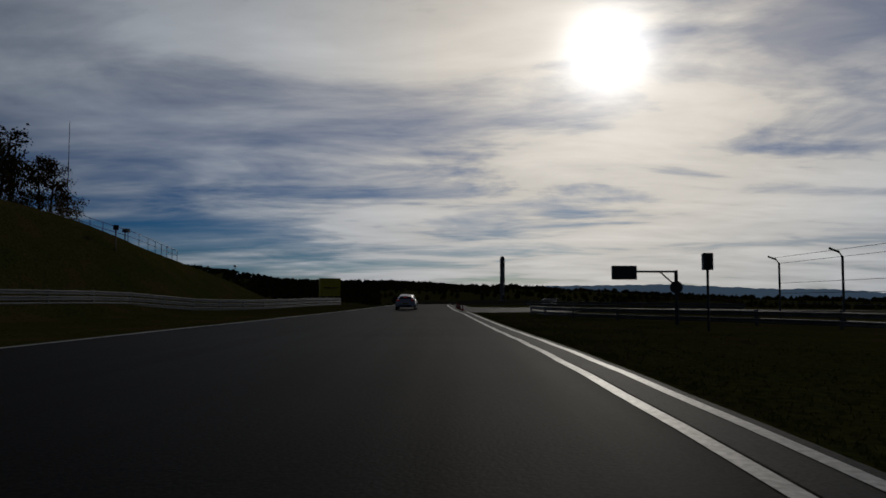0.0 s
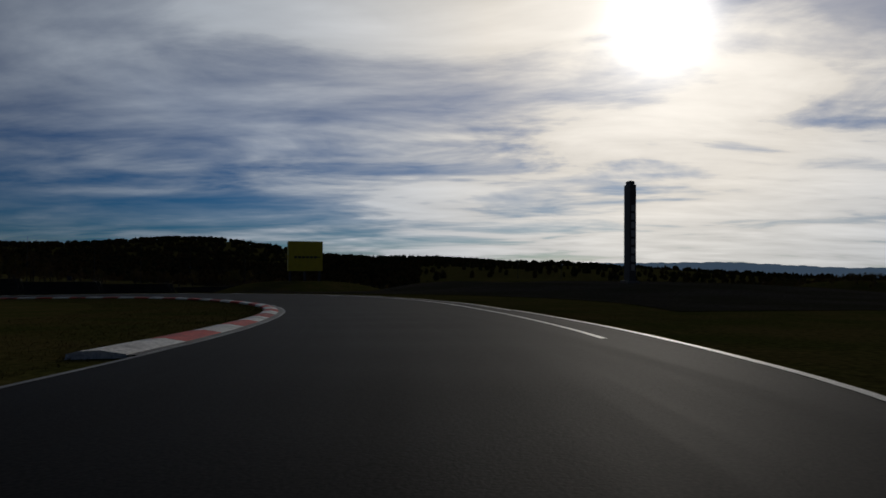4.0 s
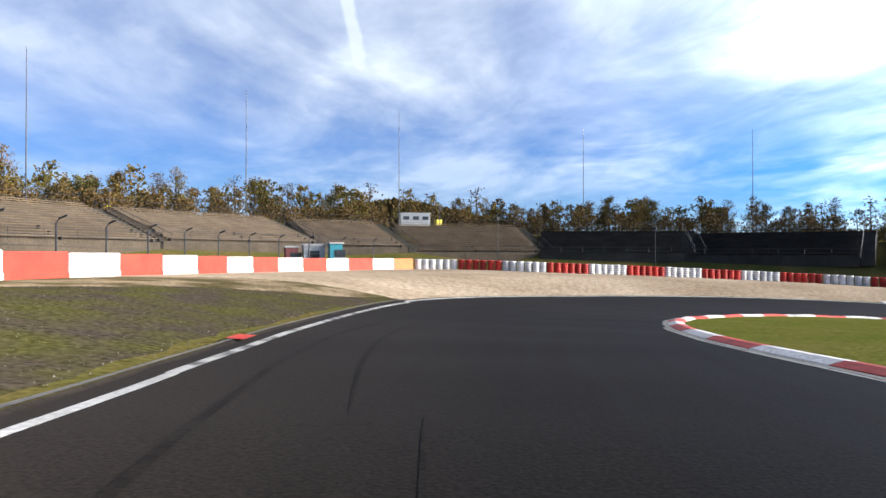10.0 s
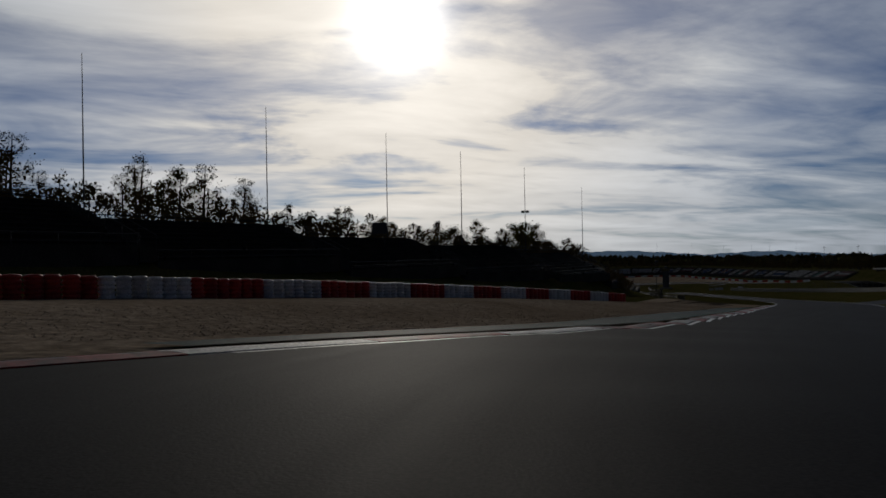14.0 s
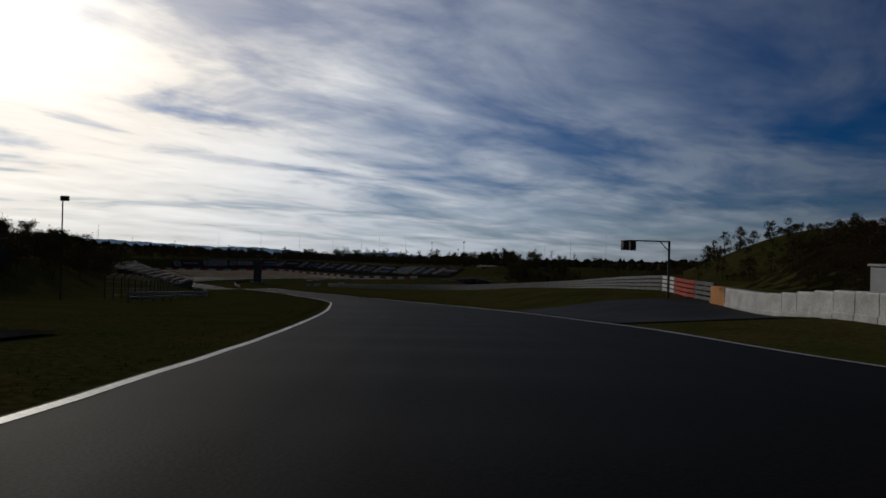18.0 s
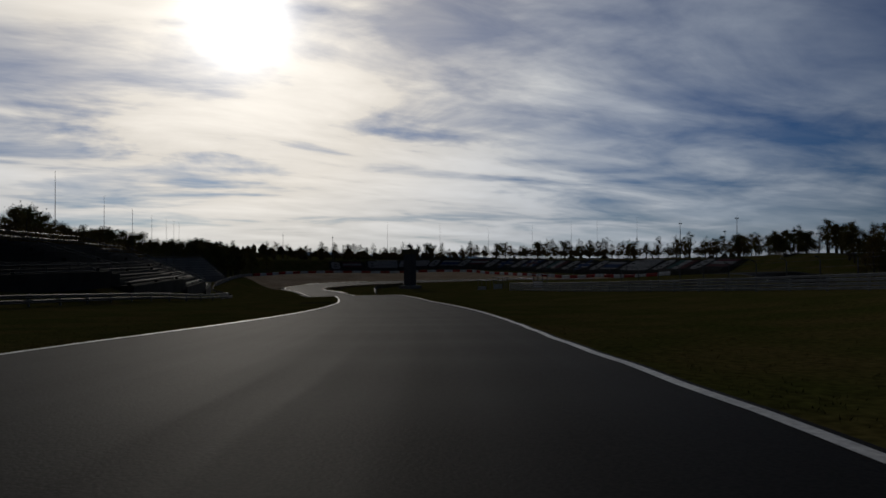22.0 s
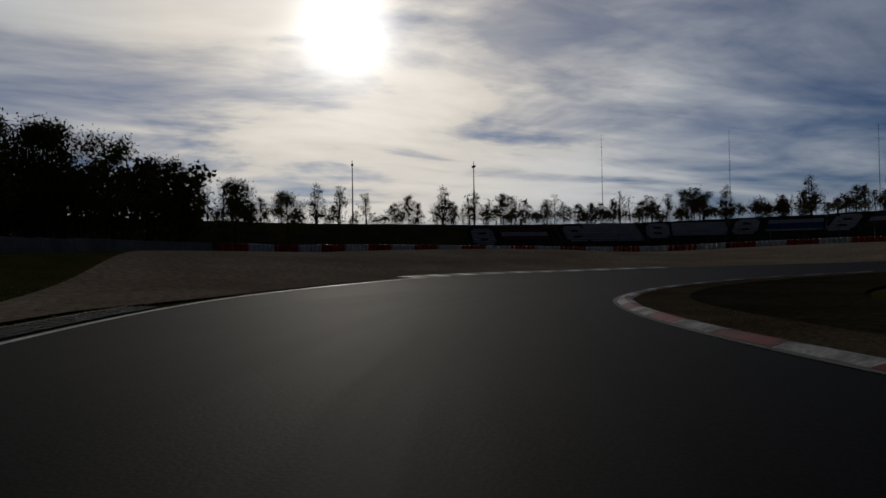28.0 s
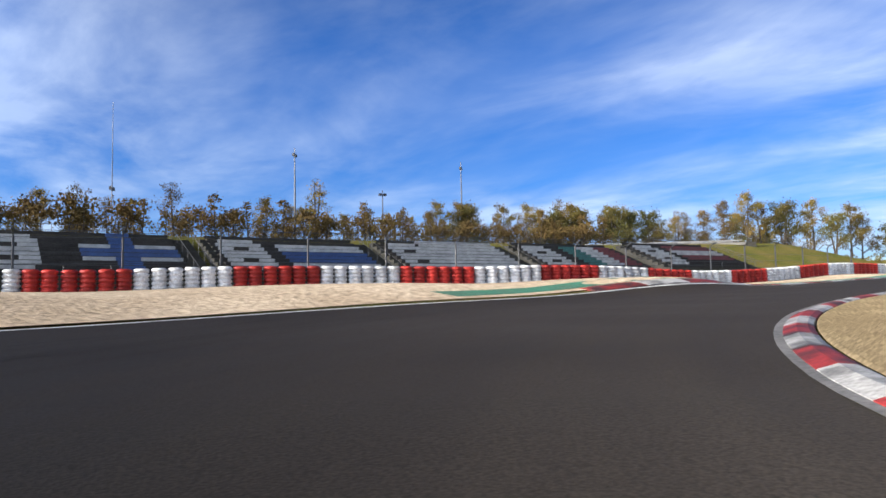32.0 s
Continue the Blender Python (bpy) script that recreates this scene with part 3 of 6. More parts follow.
def at_road(s, lat):
    """Plan places beside the centre line: metres along it, metres to its left."""
    s, lat = np.asarray(s, float), np.asarray(lat, float)
    x, y = np.interp(s, ROADS, ROADP[:, 0]), np.interp(s, ROADS, ROADP[:, 1])
    tx, ty = np.interp(s, ROADS, TAN[:, 0]), np.interp(s, ROADS, TAN[:, 1])
    n = np.hypot(tx, ty)
    return x - ty / n * lat, y + tx / n * lat


# edges of the asphalt: metres along, left edge, right edge
EDGES = np.array([(0, 9.7, -2.0), (125, 9.6, -1.9), (150, 8.2, -2.1), (160, 7.4, -1.75), (173, 6.6, -1.2), (183, 6.0, -0.75), (190, 5.5, -0.95), (199, 5.0, -2.3), (208, 4.4, -4.6), (222, 3.5, -6.2), (232, 2.5, -7.6),
                  (245, 1.4, -10.3), (257, 0.82, -12.5), (264, 0.54, -12.9), (271, 0.5, -13.1), (277, 0.95, -12.9), (284, 1.6, -12.4), (290, 2.2, -11.5), (297, 2.9, -10.6), (309, 3.5, -8.4), (330, 4.0, -6.8), (340, 4.1, -6.2), (348, 3.8, -5.7), (356, 3.4, -4.75),
                  (362, 3.95, -4.3), (366, 4.7, -3.75), (371, 5.9, -3.1), (378, 7.8, -2.5), (383, 8.8, -2.3), (387, 9.4, -2.05), (393, 9.85, -1.6), (403, 10.5, -1.5), (409, 10.8, -1.47), (413, 10.5, -1.65), (417, 9.3, -2.3), (421, 7.4, -3.3), (424, 5.9, -4.1), (427, 4.3, -4.9), (430, 2.6, -5.7), (433, 1.1, -6.5), (436, 0.1, -7.2), (441, -0.15, -8.3), (449, 0.15, -9.5), (456, 0.7, -10.0), (464, 1.15, -10.1), (475, 2.15, -9.9), (490, 2.9, -9.3)])
EDGES2 = np.array([(510, 3.9, -7.6), (532, 5.2, -6.7), (551, 6.3, -5.3), (575, 7.0, -3.6), (600, 7.6, -3.0), (626, 7.6, -2.9), (650, 5.8, -3.9), (676, 4.2, -4.7),
                   (700, 3.3, -6.3), (720, 2.2, -7.2), (744, 0.7, -8.6), (760, 0.9, -9.2), (778, 1.6, -9.0), (784, 1.72, -8.53), (790, 2.05, -8.07), (796, 2.52, -7.3), (803, 3.4, -5.75), (808, 4.6, -4.95), (812, 5.8, -4.3), (818, 7.6, -3.3), (823, 9.1, -2.7), (829, 10.9, -2.1), (836, 13.2, -1.75), (842, 15.4, -1.72), (847, 16.7, -1.6), (853, 17.5, -1.5), (860, 18.2, -1.65), (867, 17.9, -1.85), (874, 16.8, -2.1), (880, 14.9, -2.5), (885, 12.4, -2.9), (890, 10.7, -3.3), (898, 7.4, -4.2), (906, 5.0, -5.2),
                   (926, 2.8, -8.0), (960, 2.6, -8.4), (1016, 2.6, -8.4)])
EDGES = np.vstack([EDGES, EDGES2])


# rounded table of both edges, one entry a metre
EDGE_S = np.arange(0, 1018.0)
WIN = np.hanning(9)[1:-1] / np.hanning(9)[1:-1].sum()
EDGE_L, EDGE_R = (np.convolve(np.pad(np.interp(EDGE_S, EDGES[:, 0], EDGES[:, k]), 3, mode="edge"), WIN, mode="valid") for k in (1, 2))


def left(s):
    return np.interp(s, EDGE_S, EDGE_L)


def right(s):
    return np.interp(s, EDGE_S, EDGE_R)


def strip(name, s0, s1, la, lb, up, material, step=2.0, nlat=None, lift=None):
    """A sheet that follows the ground between two offsets from the centre line."""
    ss = np.linspace(s0, s1, max(2, int((s1 - s0) / step) + 1))
    A = np.array([la(s) if callable(la) else la for s in ss])
    B = np.array([lb(s) if callable(lb) else lb for s in ss])
    n = nlat or max(2, int(np.max(np.abs(A - B)) / 2.5) + 1)
    V = []
    for k in range(n):
        u = k / (n - 1)
        x, y = at_road(ss, A + (B - A) * u)
        V.append(np.stack([x, y, height(x, y) + up + (lift[k] if lift else 0)], 1))
    V = np.stack(V, 1).reshape(-1, 3)
    F = [(i * n + k, i * n + k + 1, (i + 1) * n + k + 1, (i + 1) * n + k) for i in range(len(ss) - 1) for k in range(n - 1)]
    if np.mean(B - A) > 0:
        F = [f[::-1] for f in F]
    ob = mesh_ob(name, V, [f[::-1] for f in F], material, smooth_faces=True)
    # across and along, in metres
    uv = ob.data.uv_layers.new(name="along")
    lat = (A[:, None] + (B - A)[:, None] * np.linspace(0, 1, n)[None, :]).ravel()
    idx = np.zeros(len(ob.data.loops), np.int32)
    ob.data.loops.foreach_get("vertex_index", idx)
    uv.data.foreach_set("uv", np.stack([lat[idx], np.repeat(ss, n)[idx]], 1).astype(np.float32).ravel())
    return ob


def build_ground():
    def axis(a, b, step, far):
        mid = list(np.arange(a, b + 0.1, step))
        d, lo, hi = step, [], []
        x0, x1 = a, b
        while x0 > -far:
            d *= 1.18
            x0, x1 = x0 - d, x1 + d
            lo.append(x0)
            hi.append(x1)
        return np.array(lo[::-1] + mid + hi)
    gx, gy = axis(-80, 760, 2.2, 4200), axis(-220, 260, 2.2, 4200)
    X, Y = np.meshgrid(gx, gy, indexing="ij")
    Z = height(X.ravel(), Y.ravel())
    # the bed below the asphalt lies a little deeper
    xs, ys = X.ravel(), Y.ravel()
    for k in np.where((np.abs(xs - 340) < 440) & (np.abs(ys) < 240))[0]:
        d2 = (ROADP[:, 0] - xs[k]) ** 2 + (ROADP[:, 1] - ys[k]) ** 2
        q = int(np.argmin(d2))
        if d2[q] < 400:
            lat = (ys[k] - ROADP[q, 1]) * TAN[q, 0] - (xs[k] - ROADP[q, 0]) * TAN[q, 1]
            if right(ROADS[q]) + 1.4 < lat < left(ROADS[q]) - 1.4:
                Z[k] -= 0.15
    nx, ny = X.shape
    i, j = np.meshgrid(np.arange(nx - 1), np.arange(ny - 1), indexing="ij")
    q = (i * ny + j).ravel()
    F = np.stack([q, q + ny, q + ny + 1, q + 1], 1)
    return mesh_ob("ground", np.stack([X.ravel(), Y.ravel(), Z], 1), F.tolist(), M["grass"], smooth_faces=True)


tagged(build_ground(), "autumn grass verges and banks with worn brown patches", "ground", kind="structure")
tagged(strip("road", 0, 1015, left, right, 0.06, M["asphalt"], step=1.0, nlat=12), "dark grey racing asphalt with rubbered driving line", "road", kind="structure")

# ---------------------------------------------------------------- helpers for things


class Geo:
    """Collects boxes, tubes and sheets into one mesh."""

    def __init__(self):
        self.v, self.f, self.k = [], [], []

    def quad(self, pts, k=0):
        n = len(self.v)
        self.v += [tuple(p) for p in pts]
        self.f.append(tuple(range(n, n + len(pts))))
        self.k.append(k)

    def box(self, c, s, rz=0.0, taper=1.0, bevel=0.0, k=0):
        n = len(self.v)
        ca, sa = math.cos(rz), math.sin(rz)
        zs = ((-1, 1.0), (1, taper))
        if bevel:
            zs = ((-1, 1.0), (1 - 2 * bevel / s[2], 1.0), (1, taper * (1 - 2 * bevel / max(s[0], s[1], 1e-6))))
        for dz, q in zs:
            for dx, dy in ((-1, -1), (1, -1), (1, 1), (-1, 1)):
                x, y = dx * s[0] / 2 * q, dy * s[1] / 2 * q
                self.v.append((c[0] + x * ca - y * sa, c[1] + x * sa + y * ca, c[2] + dz * s[2] / 2))
        m = len(zs) - 1
        fs = [(3, 2, 1, 0), tuple(4 * m + i for i in range(4))]
        for r in range(m):
            b = 4 * r
            fs += [(b, b + 1, b + 5, b + 4), (b + 1, b + 2, b + 6, b + 5), (b + 2, b + 3, b + 7, b + 6), (b + 3, b, b + 4, b + 7)]
        self.f += [tuple(n + i for i in q) for q in fs]
        self.k += [k] * len(fs)
        return self

    def tube(self, pts, r, n=6, r1=None, k=0, cap=True):
        """A round bar along pts; its radius goes from r to r1."""
        P = [Vector(p) for p in pts]
        r1 = r if r1 is None else r1
        base = len(self.v)
        for i, p in enumerate(P):
            d = (P[min(i + 1, len(P) - 1)] - P[max(i - 1, 0)]).normalized()
            u = d.cross(Vector((0, 0, 1)) if abs(d.z) < 0.95 else Vector((1, 0, 0))).normalized()
            w = d.cross(u)
            q = r + (r1 - r) * i / (len(P) - 1)
            for j in range(n):
                a = 2 * math.pi * j / n
                self.v.append(tuple(p + (u * math.cos(a) + w * math.sin(a)) * q))
        for i in range(len(P) - 1):
            for j in range(n):
                a, b = base + i * n + j, base + i * n + (j + 1) % n
                self.f.append((a, b, b + n, a + n))
                self.k.append(k)
        if cap:
            self.f += [tuple(base + j for j in range(n))[::-1], tuple(base + (len(P) - 1) * n + j for j in range(n))]
            self.k += [k, k]
        return self

    def lathe(self, prof, n=12, c=(0, 0, 0), k=0):
        base = len(self.v)
        for r, z in prof:
            for j in range(n):
                a = 2 * math.pi * j / n
                self.v.append((c[0] + r * math.cos(a), c[1] + r * math.sin(a), c[2] + z))
        for i in range(len(prof) - 1):
            for j in range(n):
                a, b = base + i * n + j, base + i * n + (j + 1) % n
                self.f.append((a, b, b + n, a + n))
                self.k.append(k)
        self.f.append(tuple(base + (len(prof) - 1) * n + j for j in range(n)))
        self.k.append(k)
        return self

    def mesh(self, name, material, soft=False):
        me = bpy.data.meshes.new(name)
        me.from_pydata(self.v, [], self.f)
        mats = material if isinstance(material, (list, tuple)) else [material]
        for q in mats:
            me.materials.append(q)
        if len(mats) > 1:
            me.polygons.foreach_set("material_index", self.k)
        if soft:
            me.polygons.foreach_set("use_smooth", [True] * len(me.polygons))
        me.update()
        return me

    def ob(self, name, material, parent=None, soft=False, label=""):
        ob = new(name, self.mesh(name, material, soft))
        ob.parent = parent
        if label:
            ob["label"] = label
        return ob


def zat(x, y):
    return float(height([x], [y])[0])


def thing(name, label, category, at=(0, 0, 0), rz=0.0, group="", kind=""):
    e = new(name)
    e.empty_display_size = 0.2
    e.matrix_basis = Matrix.Translation(at) @ Matrix.Rotation(rz, 4, "Z")
    return tagged(e, label, category, group, kind)


def put(me, name, parent, m=None):
    """One more object on a shared mesh."""
    ob = new(name, me)
    ob.parent = parent
    if m is not None:
        ob.matrix_basis = m
    return ob


def line_of(pts, step):
    P, u = spline(pts, step)
    return P


def edge_line(s0, s1, side, off, step=2.0):
    ss = np.linspace(s0, s1, max(2, int((s1 - s0) / step) + 1))
    e = (left(ss) + off) if side > 0 else (right(ss) - off)
    x, y = at_road(ss, e)
    return np.stack([x, y], 1)


def resample(P, n):
    P = np.asarray(P, float)
    s = np.concatenate([[0], np.cumsum(np.hypot(*np.diff(P, axis=0).T))])
    u = np.linspace(0, s[-1], n)
    return np.stack([np.interp(u, s, P[:, k]) for k in range(2)], 1)


def loft(name, A, B, up, material, n=60, rows=8, sunk=(0, 0, 0, 0)):
    """A ground sheet between two plan lines; sunk: how far its start, end, near and far edges dip into the ground."""
    A, B = resample(A, n), resample(B, n)
    V = []
    for k in range(rows):
        P = A + (B - A) * (k / (rows - 1))
        z = height(P[:, 0], P[:, 1]) + up
        z[0] -= sunk[0]
        z[-1] -= sunk[1]
        z -= sunk[2] * (k == 0) + sunk[3] * (k == rows - 1)
        V.append(np.column_stack([P, z]))
    V = np.stack(V, 1).reshape(-1, 3)
    F = [(i * rows + k, (i + 1) * rows + k, (i + 1) * rows + k + 1, i * rows + k + 1) for i in range(n - 1) for k in range(rows - 1)]
    ob = mesh_ob(name, V, F, material, smooth_faces=True)
    if ob.data.polygons[0].normal.z < 0:
        ob.data.flip_normals()
    return ob


# ---------------------------------------------------------------- surfaces beside the road
FORD_WALL = [(189.3, 119), (191, 130), (194, 142), (198, 155), (203, 165), (205.5, 168.4), (209.3, 171)]
FORD_TYRES = [(209.9, 171.3), (214, 171.6), (221, 169.5), (230, 170.8), (240, 172), (250, 171), (259, 165.5), (266, 158.5), (272, 151.5), (278, 144), (287, 134), (297, 123), (306, 111.5), (313, 102)]
PIN_WALL = [(597.5, -18.8), (616, -25), (634, -31.5), (646, -36.5), (654, -42)]
PIN_TYRES = [(655, -43), (668, -58), (676, -76), (676, -96), (667, -114), (655, -124), (643, -128), (632, -127), (622, -126), (612, -125), (600, -122.6), (589, -120.6), (578, -118), (562, -116.5), (545, -115.5), (520, -115)]


def grounds():
    tagged(loft("gravel_trap", np.vstack([edge_line(378, 408, 1, 0.12), edge_line(413, 500, 1, 1.1)]), [(193, 138)] + FORD_WALL[2:] + FORD_TYRES + [(320, 92)], 0.06, M["gravel"], 150, 26, (0.16, 0, 0, 0)), "pale raked gravel run-off with tyre marks", "gravel", kind="structure")
    tagged(loft("gravel_trap", np.vstack([edge_line(808, 823, 1, 1.7), edge_line(828, 960, 1, 0.5)]), PIN_WALL[3:] + PIN_TYRES, 0.07, M["gravel"], 150, 26), "pale raked gravel run-off round the hairpin", "gravel", kind="structure")
    tagged(strip("gravel_field", 228, 318, lambda s: right(s) - 7 - 3 * math.sin(s * 0.11), lambda s: right(s) - 48, 0.03, M["field"]), "brown stony field behind the grass verge", "gravel", kind="structure")
    tagged(strip("gravel_patch", 486, 512, lambda s: left(s) + 4.2, lambda s: left(s) + 11 - (s - 486) * 0.16, 0.07, M["dirt"]), "dark brown gravel patch in the verge", "gravel", kind="structure")
    tagged(strip("worn_earth", 344, 379, lambda s: left(s) + np.interp(s, (344, 348, 356, 362, 379), (1.5, 0.36, 0.34, 0.34, 0.3)),
                 lambda s: left(s) + np.interp(s, (344, 348, 352, 358, 364, 370, 375, 379), (1.7, 3.2, 4.1, 6.4, 8.6, 8.4, 5.0, 0.5)) + 0.35 * math.sin(s * 0.9) + 0.2 * math.sin(s * 2.3), 0.035, M["thinturf"], step=0.5, nlat=12,
                 lift=[-0.06] + [0.0] * 10 + [-0.08]), "dark bare earth worn through the verge", "earth", kind="structure")
    tagged(loft("gravel_fringe", [(191.4, 121.5), (193.2, 123.2), (195.4, 125.6), (197.2, 127.6), (198.6, 129.9), (200.2, 130.9), (201.6, 132.3), (202.9, 133.2), (204.2, 134.9), (206, 138)],
                [(192.6, 135), (193.0, 138), (194.0, 141), (196.5, 140.5), (199, 140), (201, 139.7), (203, 139.5), (205, 139.4), (206.5, 139.3), (207.5, 139.2)], 0.045, M["fringe"], 60, 24, (0.14, 0.06, 0.14, 0.1)), "earth strewn with gravel at the edge of the run-off", "gravel", kind="structure")
    tagged(strip("inner_lawn", 346, 434, lambda s: right(s) - 0.55, lambda s: right(s) - 0.6 - 9 * smooth(344, 366, s) * (1 - smooth(420, 436, s)), 0.05, M["lawn"], step=1.0, nlat=10,
                 lift=[0.0] * 9 + [-0.12]), "short green turf inside the corner", "grass", kind="structure")
    tagged(strip("sand_infield", 812, 905, lambda s: right(s) - 2.1, lambda s: right(s) - 9 + abs(s - 858) * 0.08, 0.07, M["sand"], step=1.5, nlat=20), "dry sandy infield inside the hairpin", "infield", kind="structure")
    tagged(strip("raked_sand", 812, 905, lambda s: right(s) - 0.62, lambda s: right(s) - 2.16, 0.075, M["sandpale"], step=0.7, nlat=29, lift=[0.04 * (k % 2) for k in range(29)]), "pale sand raked in concentric rings along the kerb", "infield", kind="structure")
    tagged(loft("heath_slope", [(306, 44), (318, 34), (330, 22), (337, 0), (336, -24), (330, -46)], [(293, 40), (294, 20), (296, 0), (298, -20), (300, -46)], 0.05, M["heath"], 50, 24), "dark brown heath on the steep mound", "slope", kind="structure")
    tagged(strip("escape_road", 524, 541, lambda s: right(s) - 0.4, lambda s: right(s) - 15, 0.05, M["apron"]), "dark asphalt escape road through the verge", "road", kind="structure")
    tagged(strip("pit_exit_road", 153, 186, lambda s: right(s), lambda s: right(s) - 2.0 - 46 * smooth(152, 168, s) * (1 - smooth(166, 172, s)), 0.05, M["apron"]), "worn grey asphalt of the pit exit", "road", kind="structure")
    PA, PB = [(92.4, -3.2), (92.2, -6), (91.8, -8.6), (91.2, -11.5), (90.4, -15)], [(92.65, -3.2), (92.45, -6), (92.05, -8.6), (91.45, -11.5), (90.65, -15)]
    tagged(loft("edge_line", PA, PB, 0.075, M["line"], 16, 2), "white line across the mouth of the pit exit", "road marking", kind="structure")
    tagged(strip("service_crossing", 675.5, 679.5, lambda s: left(s) + 0.15, lambda s: left(s) + 3.4, 0.025, M["thinturf"], step=0.8), "worn earth crossing beside the track", "road", kind="structure")
    tagged(strip("service_crossing", 717, 722.5, lambda s: left(s) + 0.15, lambda s: left(s) + 8.5, 0.025, M["apron"], step=0.8), "light asphalt crossing beside the track", "road", kind="structure")
    tagged(strip("green_run_off", 424, 482, lambda s: left(s) + 0.74, lambda s: np.interp(s, (424, 428, 431, 434, 437, 447, 472, 482), (7.6, 5.8, 4.5, 3.4, 3.0, 3.15, 4.5, 3.5)), 0.135, M["green"]), "faded green painted concrete run-off strip", "run-off", kind="structure")
    tagged(strip("green_run_off", 897, 938, lambda s: left(s) + 1.0, lambda s: left(s) + 2.4, 0.08, M["green"]), "faded green painted concrete run-off strip", "run-off", kind="structure")
    tagged(strip("kerb_gutter", 95, 156, lambda s: right(s) + 0.02, lambda s: right(s) - 0.62, 0.066, M["apron"], step=1.0), "grey worn gutter beside the edge line", "kerb", kind="structure")


grounds()


def pebbles():
    """Pale stones thrown up on the bare earth beside the corner."""
    rnd = np.random.RandomState(12)
    n = 1900
    s = rnd.uniform(346, 376, n)
    far = np.interp(s, (346, 350, 356, 364, 372, 376), (1.5, 3.4, 6.0, 8.4, 6.0, 2.0))
    x, y = at_road(s, np.array([left(q) for q in s]) + 0.5 + far * rnd.rand(n) ** 1.2)
    z = height(x, y) + 0.035
    V, F = [], []
    for i in range(n):
        r, a = rnd.uniform(0.008, 0.02), rnd.uniform(0, 6.28)
        b = len(V)
        V.append((x[i], y[i], z[i] + r * 0.8))
        for k in range(4):
            q = r * rnd.uniform(0.7, 1.2)
            V.append((x[i] + q * math.cos(a + k * 1.57), y[i] + q * math.sin(a + k * 1.57), z[i] - 0.01))
        F += [(b, b + 1 + k, b + 1 + (k + 1) % 4) for k in range(4)]
    tagged(mesh_ob("pebbles", np.array(V), F, M["pebble"]), "pale loose stones scattered over bare earth", "stones", kind="stuff")


pebbles()


def white_line(s0, s1, side, off, w=0.16, label="worn white edge line painted on the asphalt", paint="line"):
    f = left if side > 0 else right
    a = strip("edge_line", s0, s1, lambda s: f(s) - side * off, lambda s: f(s) - side * (off + w), 0.067, M[paint], step=1.0, nlat=2)
    tagged(a, label, "road marking", kind="structure")


white_line(0, 208, 1, 0.10)
white_line(208, 345, 1, 0.02, 0.10, "faded grey edge line beside the kerb", "fadedline")
white_line(345, 360, 1, 0.30, 0.15)
white_line(360, 378, 1, 0.26, 0.17, "scuffed white edge line worn thin by tyres", "scuffedline")
white_line(378, 420, 1, 0.08, 0.15)
white_line(424, 806, 1, 0.06, 0.15)
white_line(806, 1010, 1, 0.12)
white_line(0, 152, -1, 0.05, 0.15)
white_line(153, 230, -1, 0.02, 0.15)
white_line(230, 338, -1, 0.12)
white_line(338, 372, -1, 0.03, 0.08, "faded grey edge line beside the kerb", "fadedline")
white_line(420, 800, -1, 0.10)
white_line(905, 1010, -1, 0.10)
tagged(strip("edge_line", 95, 154, lambda s: right(s) - 0.36, lambda s: right(s) - 0.50, 0.072, M["line"], step=1.0, nlat=2), "second white line along the gutter", "road marking", kind="structure")
tagged(strip("edge_line", 215, 262, lambda s: right(s) + 1.4, lambda s: right(s) + 1.25, 0.067, M["line"], step=1.0, nlat=2), "inner white line painted on the asphalt", "road marking", kind="structure")


def skid(s0, s1, a, b, w, label="black tyre mark left on the asphalt"):
    f = lambda s: a + (b - a) * (s - s0) / (s1 - s0)
    tagged(strip("skid_mark", s0, s1, lambda s: f(s), lambda s: f(s) - 0.62 * w * min(1, (s - s0) / 3 + 0.1, (s1 - s) / 5 + 0.1), 0.0635, M["rubber"], step=1.0, nlat=2), label, "road marking", kind="structure")


for s0_, s1_, a_, b_, w_ in ((336, 358, -1.1, 0.4, 0.14), (352, 384, 1.2, 6.3, 0.16), (358, 394, 1.0, 7.6, 0.12), (372, 404, 5.2, 9.0, 0.2), (296, 318, -3.0, -1.6, 0.15), (860, 892, 12.6, 8.6, 0.18), (866, 896, 10.4, 6.2, 0.14), (876, 904, 9.0, 3.6, 0.16)):
    skid(s0_, s1_, a_, b_, w_)


